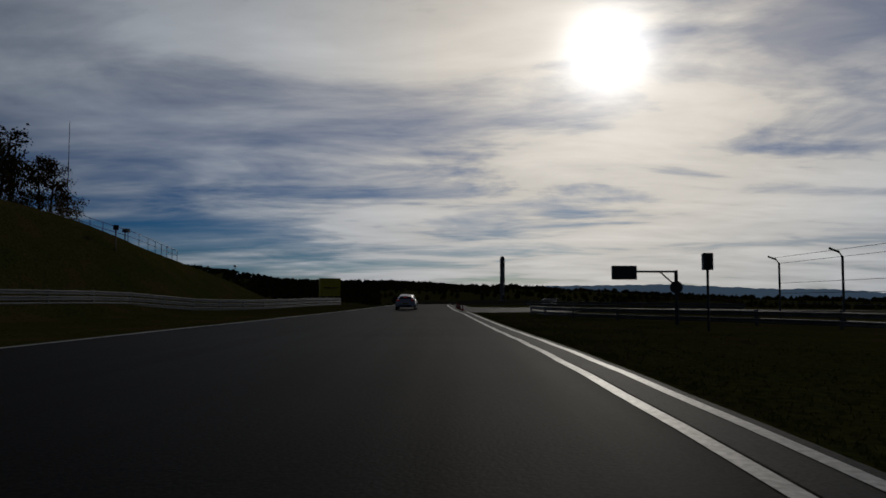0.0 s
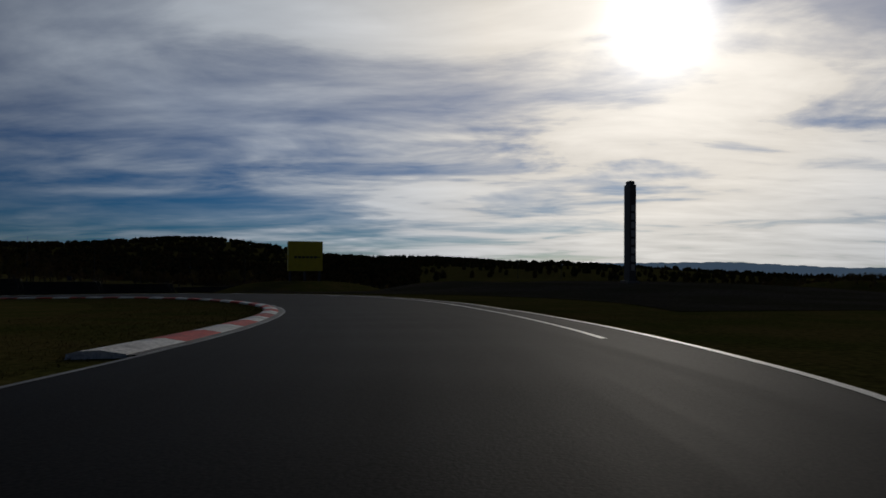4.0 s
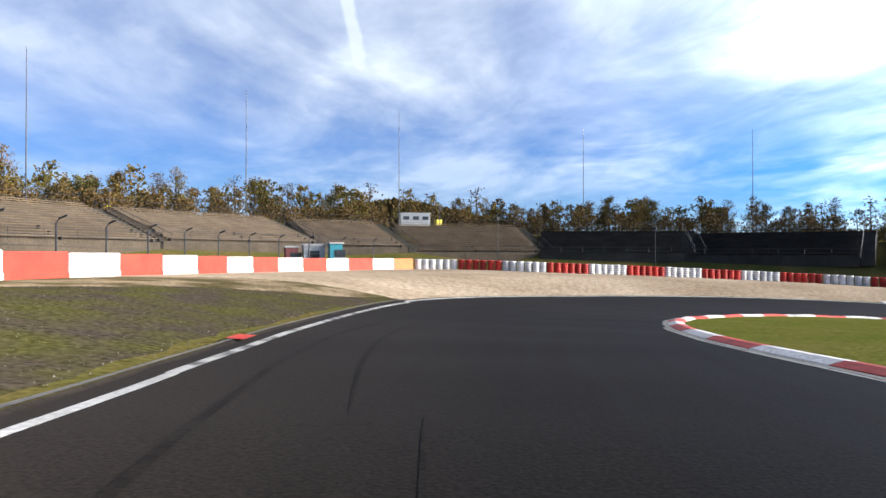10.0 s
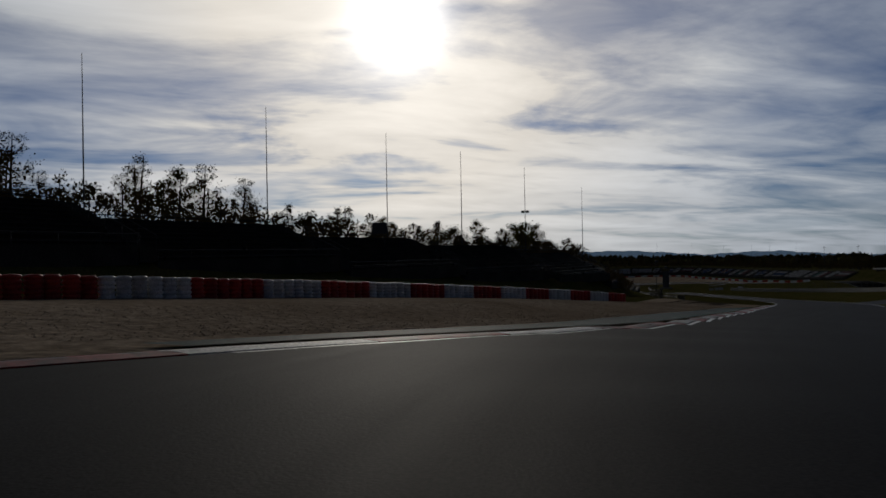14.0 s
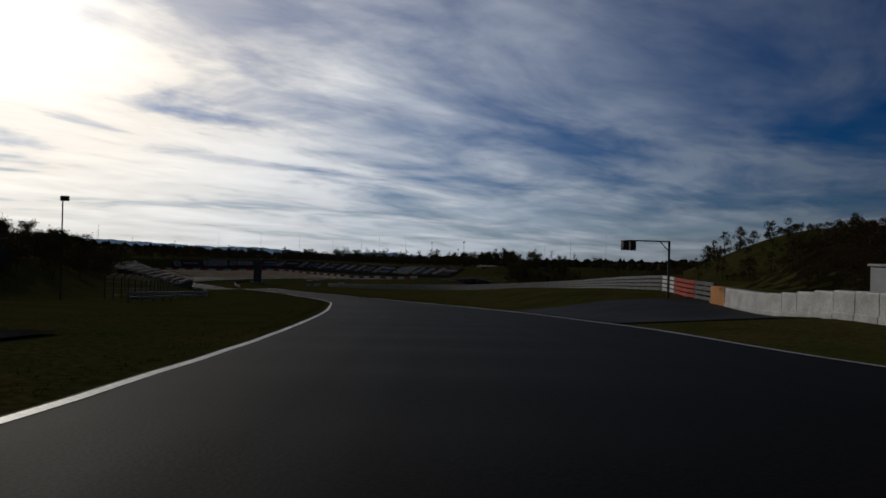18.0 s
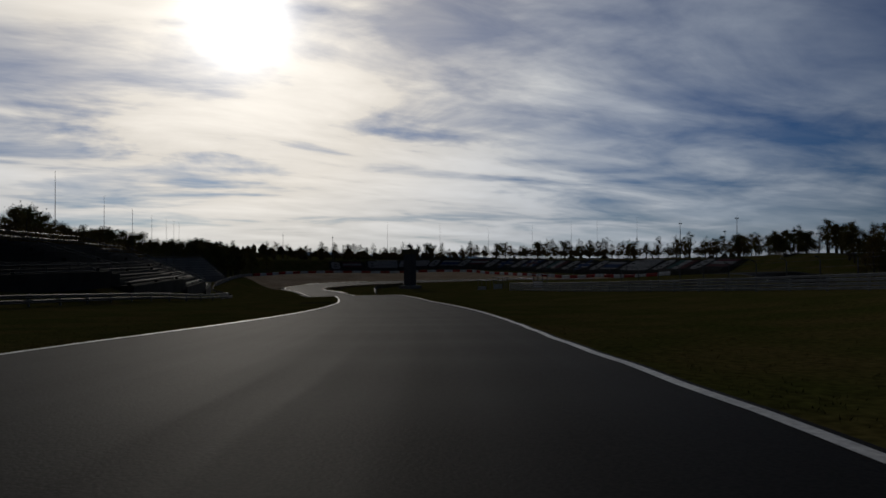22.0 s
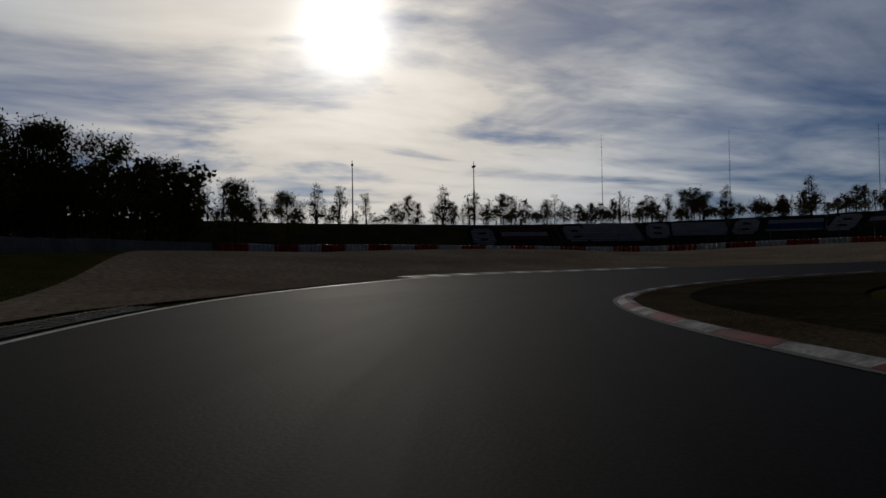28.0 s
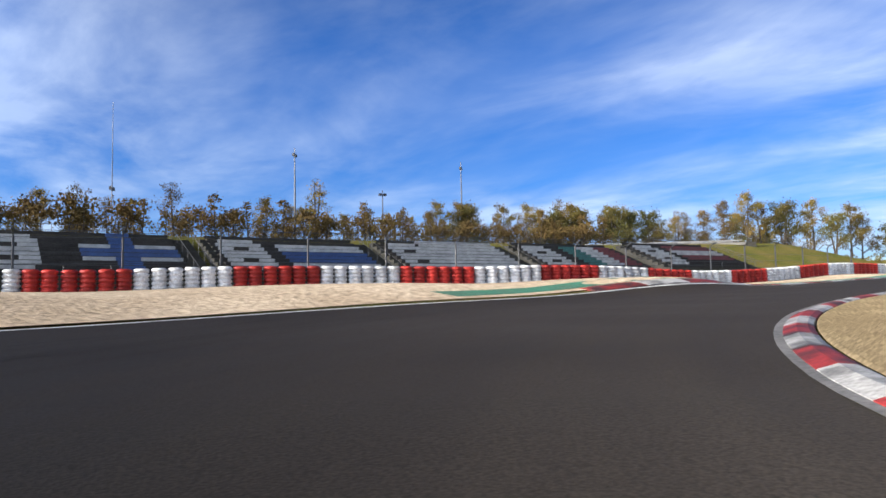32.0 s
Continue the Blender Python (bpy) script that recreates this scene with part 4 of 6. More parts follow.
def kerb(s0, s1, side, colours, block, width, label, high=0.09, lip=0.0):
    """Raised kerb of painted blocks, each block a piece of its own."""
    k = thing("kerb", label, "kerb", kind="structure")
    f = (lambda q: left(q) + lip) if side > 0 else (lambda q: right(q) - lip)
    if lip:
        tagged(strip("kerb_lip", s0, s1, lambda q: f(q) - side * lip * 1.15, lambda q: f(q) + side * 0.03, 0.070, M["kgrey"], step=1.0, nlat=2), "grey concrete lip before the kerb", "kerb", kind="structure")
    n = max(1, int(round((s1 - s0) / block)))
    for i in range(n):
        a, b = s0 + (s1 - s0) * i / n, s0 + (s1 - s0) * (i + 1) / n
        ss = np.linspace(a + 0.012, b - 0.012, 4)
        w = width((a + b) / 2) if callable(width) else width
        prof = ((0.0, -0.03), (0.02, 0.03), (w * 0.45, high), (w * 0.8, high * 0.85), (w, 0.035), (w + 0.02, -0.05))
        rows = []
        for off, up in prof:
            x, y = at_road(ss, f(ss) + side * off)
            rows.append(np.column_stack([x, y, height(x, y) + 0.05 + up]))
        V = np.stack(rows, 1).reshape(-1, 3)
        m = len(prof)
        F = [(r * m + c, (r + 1) * m + c, (r + 1) * m + c + 1, r * m + c + 1) for r in range(3) for c in range(m - 1)]
        if side < 0:
            F = [q[::-1] for q in F]
        F += [tuple(range(m)), tuple(range(3 * m, 4 * m))[::-1]]
        ob = mesh_ob("kerb_block", V, F, M[colours[i % len(colours)]], k)
        ob.data.flip_normals()
    return k


kerb(212, 340, 1, ["kwhite", "kred"], 2.78, lambda q: np.interp(q, (212, 240, 300, 325, 340), (0.9, 0.58, 0.64, 0.95, 1.1)), "red and white kerb blocks with tyre marks", lip=0.15)
kerb(340, 347, 1, ["kwhite"], 1.4, lambda q: np.interp(q, (340, 344, 347), (1.1, 0.8, 0.3)), "whitewashed kerb end beside the verge", 0.05)
# flush gutter that carries on from the kerb
tagged(strip("gutter", 346.5, 379, lambda s: left(s) - 0.02, lambda s: left(s) + 0.15, 0.062, M["groove"], step=1.0, nlat=3, lift=[0.0, -0.03, 0.0]), "narrow dark drain gutter along the asphalt", "kerb", kind="structure")
tagged(strip("gutter_edging", 346.5, 379, lambda s: left(s) + 0.15, lambda s: left(s) + 0.15 + np.interp(s, (346, 352, 360, 379), (0.26, 0.2, 0.07, 0.06)), 0.075, M["kgrey"], step=1.0, nlat=2), "thin worn concrete edging beside the gutter", "kerb", kind="structure")
tagged(strip("marker_paint", 363.6, 364.3, lambda s: left(s) - 0.04, lambda s: left(s) + 0.3, 0.085, M["kred"], step=0.3, nlat=3), "splash of red marker paint across the gutter", "road marking", kind="structure")
kerb(338, 432, -1, ["kred", "kwhite"], 2.7, 0.5, "red and white inner kerb of the corner", lip=0.12)
kerb(411, 436, 1, ["kwhite", "kredold"], 3.1, 0.8, "red and white outer kerb before the gravel", 0.06)
kerb(436, 500, 1, ["kredold", "kwhiteold"], 3.4, 0.7, "faded red and white exit kerb", 0.06)
kerb(786, 912, -1, ["kredold", "kwhiteold"], 1.9, 0.48, "scuffed red and white hairpin kerb with black tyre marks", lip=0.10)
kerb(902, 940, 1, ["kredold", "kwhiteold"], 2.8, 0.9, "red and white exit kerb of the hairpin", 0.06)
kerb(842, 859, 1, ["kwhite", "kgrey"], 0.9, 1.5, "white striped outer kerb at the gravel", 0.05)


def guard_rail(pts, beams, label, step=4.0, top=0.95, mat_name="steel", pitch=0.31):
    P = line_of(pts, step)
    z = height(P[:, 0], P[:, 1])
    e = thing("guard_rail", label, "guard rail", (P[0, 0], P[0, 1], z[0]))
    inv = Matrix.Translation((-P[0, 0], -P[0, 1], -z[0]))
    post = Geo().box((0, 0, top / 2 - 0.05), (0.10, 0.14, top + 0.1), bevel=0.01).mesh("post", M["steel"])
    d = np.gradient(P, axis=0)
    d /= np.hypot(d[:, 0], d[:, 1])[:, None]
    nrm = np.stack([-d[:, 1], d[:, 0]], 1)
    for i in range(len(P)):
        put(post, "post", e, inv @ Matrix.Translation((P[i, 0], P[i, 1], z[i])) @ Matrix.Rotation(math.atan2(d[i, 1], d[i, 0]), 4, "Z"))
    prof = ((0.07, -0.115), (0.12, -0.09), (0.12, -0.04), (0.075, -0.012), (0.075, 0.012), (0.12, 0.04), (0.12, 0.09), (0.07, 0.115))
    for b in range(beams):
        zc = top - 0.16 - b * pitch
        for side in (1,):
            V, F = [], []
            for i in range(len(P)):
                for o, h in prof:
                    q = P[i] + nrm[i] * o
                    V.append((q[0] - P[0, 0], q[1] - P[0, 1], z[i] + zc + h - z[0]))
            m = len(prof)
            F = [(i * m + c, i * m + c + 1, (i + 1) * m + c + 1, (i + 1) * m + c) for i in range(len(P) - 1) for c in range(m - 1)]
            ob = mesh_ob("beam", V, F, M[mat_name], e)
            so = ob.modifiers.new("thickness", "SOLIDIFY")
            so.thickness = 0.006
    return e


guard_rail([(-30, 20), (10, 19), (54, 16.8), (69, 15.8), (86, 13.2), (100, 11.6), (108, 10.6)][::-1], 3, "three-beam galvanised guard rail below the grass bank")
guard_rail([(-20, -20.5), (10, -20.5), (34, -20.5), (46, -19.6), (52, -17.6), (57, -14.2), (62, -11.4), (67, -9.8), (71, -9.3)], 2, "low two-beam galvanised guard rail before the catch fence", top=0.68)
guard_rail([(96, -34), (101, -24), (105.5, -17.5), (110.5, -12.4)], 2, "low galvanised guard rail behind the pit exit", top=0.62)
guard_rail([(114, -17), (126, -16.5), (150, -19)], 3, "galvanised guard rail along the far verge")
guard_rail([(168, 84), (174, 98), (181, 108), (186.2, 114.9)][::-1], 4, "white guard rail beside the gravel trap", top=1.05, mat_name="railwhite", pitch=0.245)
block_wall_first = [(186.3, 115.0), (189.2, 118.8)]
guard_rail([(330, 37.2), (338, 28.5), (351, 13), (368, -5), (391, -19), (416, -30.5), (440, -37), (466, -41), (486, -44)], 4, "four-beam galvanised guard rail along the verge", top=1.3)
guard_rail([(352, 69), (361, 63), (377, 53), (393, 43), (410, 35), (426, 27), (442, 20), (459, 12), (480, 1), (500, -3), (520, -6), (545, -13), (562, -14.5), (580, -15.2), (597, -18.6)][::-1], 2, "two-beam guard rail below the spectator bank", top=0.8, mat_name="steelbacklit")


def block_wall(pts, colours, label, size=(3.0, 0.55, 1.0)):
    """Wall of painted blocks standing end to end."""
    P = line_of(pts, size[0])
    e = thing("barrier_wall", label, "barrier", (P[0, 0], P[0, 1], zat(*P[0])))
    x0, y0, z0 = e.matrix_basis.translation
    cache = {}
    for i in range(len(P) - 1):
        a, b = P[i], P[i + 1]
        c = (a + b) / 2
        ln = math.hypot(*(b - a))
        key = colours[i % len(colours)]
        if key not in cache:
            g = Geo()
            g.box((0, 0, size[2] * 0.12), (ln - 0.03, size[1] * 1.15, size[2] * 0.24))
            g.box((0, 0, size[2] * 0.62), (ln - 0.03, size[1], size[2] * 0.76), bevel=0.05)
            cache[key] = g.mesh("block", M[key])
        lean = random.uniform(-0.012, 0.012)
        put(cache[key], "block", e, Matrix.Translation((c[0] - x0, c[1] - y0, zat(*c) - z0 - 0.02)) @ Matrix.Rotation(math.atan2(b[1] - a[1], b[0] - a[0]) + lean, 4, "Z"))
    return e


block_wall(block_wall_first, ["white"], "long plain white end block of the painted wall", (4.7, 0.5, 1.05))
block_wall(FORD_WALL[:-1], ["red", "white"], "red and white painted block wall beside the gravel", (3.6, 0.5, 1.05))
block_wall([FORD_WALL[-2], (207.5, 169.77)], ["white"], "white painted block near the end of the wall", (2.4, 0.5, 1.05))
block_wall([(207.5, 169.77), FORD_WALL[-1]], ["orangefaded"], "faded orange end block of the painted wall", (2.2, 0.5, 1.05))
block_wall([(252, 111), (262, 102), (275, 91), (290, 78), (300, 69)], ["red", "white"], "red and white plastic block wall with dented faces", (2.6, 0.6, 1.1))
block_wall([(300.3, 68.8), (304.5, 65), (313.5, 55.5), (320.3, 47.8)], ["kwhitebag"], "worn white plastic barrier blocks standing end to end", (1.5, 0.7, 1.1))
block_wall([(320.4, 47.6), (322.0, 45.8)], ["orange"], "single orange plastic barrier block", (1.8, 0.7, 1.1))
guard_rail([(322.3, 45.4), (323.4, 44.2), (324.6, 42.9)], 4, "steel rail end with fresh galvanised beams", 1.6, 1.3)
guard_rail([(324.7, 42.8), (326.2, 41.2), (327.7, 39.6)], 4, "red painted length of guard rail", 2.0, 1.3, "red")
guard_rail([(327.8, 39.5), (328.8, 38.4), (329.8, 37.4)], 4, "white painted length of guard rail", 1.4, 1.3, "railwhite")
block_wall(PIN_WALL, ["concrete"], "long grey concrete wall below the trees", (4.0, 0.4, 1.0))


def tyre_meshes():
    out = {}
    for key in ("tyrered", "tyrewhite"):
        prof = [(0.25, 0.0)]
        for r in range(5):
            z = r * 0.19
            prof += [(0.285, z + 0.015), (0.336, z + 0.055), (0.336, z + 0.135), (0.285, z + 0.175)]
        prof += [(0.26, 0.955), (0.16, 0.96), (0.15, 0.90)]
        g = Geo().lathe(prof, 10)
        out[key] = g.mesh("tyre_column", M[key], soft=True)
    return out


TYRES = tyre_meshes()


def tyre_barrier(pts, first=0, per=6):
    """Sections of painted tyre stacks, red and white in turn."""
    P = line_of(pts, 0.69)
    n = 0
    for i in range(0, len(P) - per, per):
        key = ("tyrered", "tyrewhite")[(first + i // per) % 2]
        a = P[i]
        z = height(P[i:i + per, 0], P[i:i + per, 1])
        e = thing("tyre_barrier", ("red" if key == "tyrered" else "white") + " painted tyre stacks bolted in a row before the fence", "tyre barrier", (a[0], a[1], z[0]), group="tyre barriers")
        for j in range(per):
            q = P[i + j]
            put(TYRES[key], "tyre_column", e, Matrix.Translation((q[0] - a[0] + random.uniform(-0.03, 0.03), q[1] - a[1] + random.uniform(-0.03, 0.03), z[j] - z[0] + 0.03)) @ Matrix.Rotation(random.uniform(0, 6), 4, "Z"))


tyre_barrier(FORD_TYRES, 1)
tyre_barrier(PIN_TYRES, 0)


def catch_fence(pts, label, tall=2.6, step=4.0, out=1):
    P = line_of(pts, step)
    z = height(P[:, 0], P[:, 1])
    o = Vector((P[0, 0], P[0, 1], z[0]))
    e = thing("catch_fence", label, "fence", o)
    d = np.gradient(P, axis=0)
    d /= np.hypot(d[:, 0], d[:, 1])[:, None]
    post = Geo().tube([(0, 0, -0.1), (0, 0, tall), (0.18, 0, tall + 0.22), (0.6, 0, tall + 0.38)], 0.055, 6).mesh("post", M["dark"])
    for i in range(len(P)):
        put(post, "post", e, Matrix.Translation(Vector((P[i, 0], P[i, 1], z[i])) - o) @ Matrix.Rotation(math.atan2(-out * d[i, 0], out * d[i, 1]), 4, "Z"))
    for h in (0.35, 0.9, 1.45, 2.0, tall, tall + 0.3):
        k = 0.3 * (h > tall)
        pts3 = [(P[i, 0] - o.x + out * d[i, 1] * k, P[i, 1] - o.y - out * d[i, 0] * k, z[i] - o.z + h) for i in range(len(P))]
        Geo().tube(pts3, 0.012, 3).ob("cable", M["dark"], e)
    return e


catch_fence([(-10, -22), (20, -22), (40, -22), (61, -22)], "bent-top catch fence with slack cables behind the rail", 3.1, 6.4, out=-1)
catch_fence([(164, 100), (176, 112), (183, 124), (188, 140), (193, 156), (199, 168), (206, 175)], "bent-top catch fence below the grandstand", out=1)
catch_fence([(398, -26), (418, -35), (440, -41), (462, -45)], "bent-top catch fence behind the guard rail", out=-1)
catch_fence([(362, 67), (380, 56), (398, 46), (415, 37)], "low wire fence below the grandstand", 1.8, 3.0, out=1)

catch_fence([(680, -96), (670.5, -117), (657.5, -128.5), (644, -132.5), (632, -131.5), (612, -129.5), (589, -125), (562, -121), (535, -120)][::-1], "tall thin catch fence behind the tyre stacks", 2.7, 4.6, out=-1)


# ---------------------------------------------------------------- spectator terraces
def figure(r, u):
    """Pale rounded figure with two dark holes, painted at one end of a block."""
    if not (0.03 < u < 0.31 and 1 <= r <= 8):
        return 0
    if (u < 0.07 or u > 0.27) and r in (1, 8):
        return 0
    return 4 if 0.13 < u < 0.22 and r in (3, 6) else 1


FLAGS = {
    "plain": lambda r, u: 0,
    "white": lambda r, u: figure(r, u) if u < 0.31 else 1 if r > 0 else 0,
    "cross": lambda r, u: 3 if (abs(u - 0.72) < 0.05 or (u > 0.5 and 4 <= r <= 5)) else 1 if (u > 0.5 and r in (3, 6)) else figure(r, u),
    "tricolour": lambda r, u: (5 if u < 0.62 else 1 if u < 0.8 else 2) if (u > 0.45 and 1 < r < 9) else figure(r, u),
    "bands": lambda r, u: (2 if r > 6 else 1 if r > 4 else 2) if (u > 0.42 and 2 < r < 9) else figure(r, u),
    "blue": lambda r, u: (3 if r in (3, 4, 5) else 1) if (u > 0.4 and 1 < r < 8) else figure(r, u),
    "jack": lambda r, u: (2 if abs(u - 0.7) < 0.04 or r == 5 else 1 if abs(abs(u - 0.7) * 20 - abs(r - 5)) < 1.0 else 3) if (u > 0.45 and 1 < r < 9) else figure(r, u),
    "halfwhite": lambda r, u: figure(r, u) if u < 0.31 else 1 if (u > 0.35 and 1 < r < 9) else 0,
}


SUPPORT = Geo().box((0, 0, 0), (0.08, 0.3, 0.28)).mesh("support", M["seatdark"])


def terrace(a, b, foot, label, seat="seat", rows=10, flag="plain", cut=1.0, stair="terracedark", crown=None):
    """A block of stepped rows with benches, climbing away from the road between two ends of its top line."""
    a, b = np.array(a, float), np.array(b, float)
    d = b - a
    ln = math.hypot(*d)
    d /= ln
    dn = np.array([d[1], -d[0]])
    mid = (a + b) / 2
    lo = mid + dn * foot * 0.92
    z0, z1 = zat(*lo) + 0.25, zat(*(mid + dn * 0.5)) + 0.35
    if crown is not None:
        z1 = crown
    e = thing("grandstand", label, "grandstand", (lo[0], lo[1], z0), math.atan2(d[1], d[0]), group="grandstand blocks")
    # stand clear of the bank everywhere under the block
    sx = [(a + (b - a) * u + dn * foot * 0.92 * (1 - v), v) for u in (0, 0.25, 0.5, 0.75, 1) for v in (0, 0.25, 0.5, 0.75, 0.95)]
    gz = height([p[0] for p, v in sx], [p[1] for p, v in sx])
    lift = min(0.6, max(0.0, max(g_ - (z0 + (z1 - z0) * v) for g_, (p, v) in zip(gz, sx))))
    e.matrix_basis = Matrix.Translation((0, 0, lift)) @ e.matrix_basis
    dep = (foot * 0.92 - 0.5) / rows * cut
    rise = (z1 - z0) / rows * cut
    def steps(x0, x1, n, dd, hh, low):
        """One stepped solid."""
        q = [(0.0, low)]
        for r in range(n):
            q += [(r * dd, (r + 1) * hh), ((r + 1) * dd, (r + 1) * hh)]
        q.append((n * dd, low))
        g = Geo()
        m = len(q)
        g.v = [(x0, y, z) for y, z in q] + [(x1, y, z) for y, z in q]
        g.f = [(i, (i + 1) % m, m + (i + 1) % m, m + i) for i in range(m)] + [tuple(range(m))[::-1], tuple(range(m, 2 * m))]
        g.f = [f_[::-1] for f_ in g.f]
        g.k = [0] * len(g.f)
        return g

    g = steps(-ln / 2, ln / 2, rows, dep, rise, -0.35 - lift)
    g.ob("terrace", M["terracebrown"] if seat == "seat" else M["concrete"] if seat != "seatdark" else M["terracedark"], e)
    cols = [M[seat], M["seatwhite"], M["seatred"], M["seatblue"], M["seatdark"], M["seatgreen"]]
    f = FLAGS[flag]
    nseg = 1 if flag == "plain" else 32
    for r in range(rows):
        # one plank with a turned-down front, coloured along its length
        g = Geo()
        w, y0, z0_ = min(0.6, dep * 0.6), (r + 0.45) * dep, (r + 1) * rise + 0.30
        prof = ((-w / 2 + 0.05, -0.24), (-w / 2, -0.24), (-w / 2, 0.035), (w / 2, 0.035), (w / 2, -0.035), (-w / 2 + 0.05, -0.035)) if nseg > 1 else \
               ((-w / 2, -0.035), (-w / 2, 0.035), (w / 2, 0.035), (w / 2, -0.035))
        m = len(prof)
        for q in range(nseg + 1):
            g.v += [(-ln / 2 + 0.4 + (ln - 0.8) * q / nseg, y0 + py, z0_ + pz) for py, pz in prof]
        for q in range(nseg):
            g.f += [(q * m + j, (q + 1) * m + j, (q + 1) * m + (j + 1) % m, q * m + (j + 1) % m) for j in range(m)]
            g.k += [f(r, (q + 0.5) / nseg)] * m
        g.f += [tuple(range(m)), tuple(nseg * m + j for j in range(m))[::-1]]
        g.k += [f(r, 0.0), f(r, 1.0)]
        be = g.ob("bench", cols, e)
        if r % 2 == 0 and r < 6:
            for q in range(3):
                put(SUPPORT, "support", be, Matrix.Translation((-ln / 2 + 0.8 + q * (ln - 1.6) / 2, y0, (r + 1) * rise + 0.13)))
    # stair and handrails beside the block
    g = steps(ln / 2 + 0.1, ln / 2 + 1.4, rows * 2, dep / 2, rise / 2, -0.8)
    g.ob("stairway", M[stair], e)
    for x in (ln / 2 + 0.12, ln / 2 + 1.4):
        g = Geo().tube([(x, 0, 1.0), (x, rows * dep, rows * rise + 1.0)], 0.025, 5)
        for r in range(0, rows + 1, 2):
            g.tube([(x, r * dep, r * rise - 0.1), (x, r * dep, r * rise + 1.0)], 0.02, 4)
        g.ob("handrail", M["dark"], e)
    for yy, zz in ((0.1, 0.0), (rows * dep + 0.4, rows * rise)):
        g = Geo()
        for h in (0.55, 1.05):
            g.tube([(-ln / 2, yy, zz + h), (ln / 2, yy, zz + h)], 0.022, 4)
        for q in range(int(ln / 2.5) + 1):
            x = -ln / 2 + q * ln / int(ln / 2.5)
            g.tube([(x, yy, zz - 0.4), (x, yy, zz + 1.05)], 0.022, 4)
        g.ob("railing", M["dark"], e)
    return e


def terraces(line, foot, blocks, length, label, seat, gap=2.2, rows=10, cut=1.0, stairs=("terracedark",)):
    P = line_of(line, 0.5)
    s = np.concatenate([[0], np.cumsum(np.hypot(*np.diff(P, axis=0).T))])
    u = 0.0
    for n, fl in enumerate(blocks):
        if u + length > s[-1]:
            break
        a = [np.interp(u, s, P[:, k]) for k in range(2)]
        b = [np.interp(u + length, s, P[:, k]) for k in range(2)]
        if fl:
            terrace(a, b, foot, label if fl == "plain" else "terrace benches painted in large coloured fields", seat, rows, fl, cut, stairs[n % len(stairs)])
        u += length + gap


terraces([(153.6, 115.2), (160, 128), (176, 168), (196, 194), (204, 198)], 9.8, ["plain"] * 4, 20, "weathered wooden benches on a sunlit concrete terrace", "seat", rows=16, stairs=("stairyellow", "terracedark", "terracedark", "terracedark"))
terraces([(209, 200.2), (221, 204.7), (228.3, 203)], 9.6, ["plain"], 19, "weathered wooden benches on a concrete terrace", "seat", rows=14)
# benches and concrete carry the shade in their own colour here
terraces([(230.5, 202.3), (248, 197), (268, 180), (290, 163), (312, 142), (330, 122), (346, 100), (362, 86), (380, 74)], 9.6, ["plain"] * 9, 19, "weathered benches on a concrete terrace, darkened in colour for shade", "seatdark", cut=0.95)
terraces([(446, 36), (470, 22), (520, 8), (570, 0), (612, -4)], 13, ["plain", "plain", "plain", "plain", "plain"], 22, "weathered benches on a terrace, colour darkened for the shade", "seatdark", rows=8)
PINT = line_of([(704, -84), (692, -122), (672, -143), (648, -153), (620, -157), (590, -156), (560, -154), (530, -150), (512, -147)], 1.0)
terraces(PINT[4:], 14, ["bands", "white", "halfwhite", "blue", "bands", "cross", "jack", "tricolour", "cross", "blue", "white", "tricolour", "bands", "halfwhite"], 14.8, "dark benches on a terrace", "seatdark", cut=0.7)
terrace((196, 193.6), (206.6, 199.2), 9.7, "weathered wooden benches on a sunlit concrete terrace", "seat", 16)
terrace((609, 1), (630, -20), 11, "pale sun-bleached seats on a short steep terrace", "seatshiny", 10, "plain", crown=-7.5)
terrace((522, -166), (505, -150), 9, "pale sun-bleached seats on a short terrace", "seatwhite", 6, "plain")


# ---------------------------------------------------------------- poles, signals and signs
def mast(x, y, top, label, lamp=False, thick=0.07, heads=2):
    b = zat(x, y)
    h = top - float(sink(x)) - b
    e = thing("mast", label, "mast", (x, y, b), random.uniform(0, 6), group="masts")
    Geo().tube([(0, 0, -0.2), (0, 0, h * 0.55), (0, 0, h)], thick, 8, thick * 0.35).ob("pole", M["dark"], e)
    Geo().box((0, 0, 0.15), (0.5, 0.5, 0.5), bevel=0.03).ob("footing", M["concrete"], e)
    if lamp:
        for k in range(heads):
            g = Geo().box((0.35 * (1 if k else -1), 0, h * lamp), (0.42, 0.3, 0.36), bevel=0.04)
            g.tube([(0, 0, h * lamp), (0.35 * (1 if k else -1), 0, h * lamp)], 0.03, 5)
            g.ob("floodlight", M["dark"], e)
    return e


for x, y, z, lm in [(168.4, 147.6, 25, 0.45), (176, 172, 25, 0), (192, 190, 26, 0), (210.3, 199, 26, 0), (239, 209, 26, 0), (261, 200, 25, 0), (276, 183, 23, 0), (285, 170, 20, 0),
                    (303, 155, 20, 0), (318, 141, 19.5, 0), (328.5, 126.5, 19, 0), (335, 115, 18, 0), (343, 102.5, 17, 0.5), (353, 88, 15, 0)]:
    mast(x, y, z, "tall slender lightning mast on the terrace bank" if not lm else "tall slender mast with two floodlights", lm)
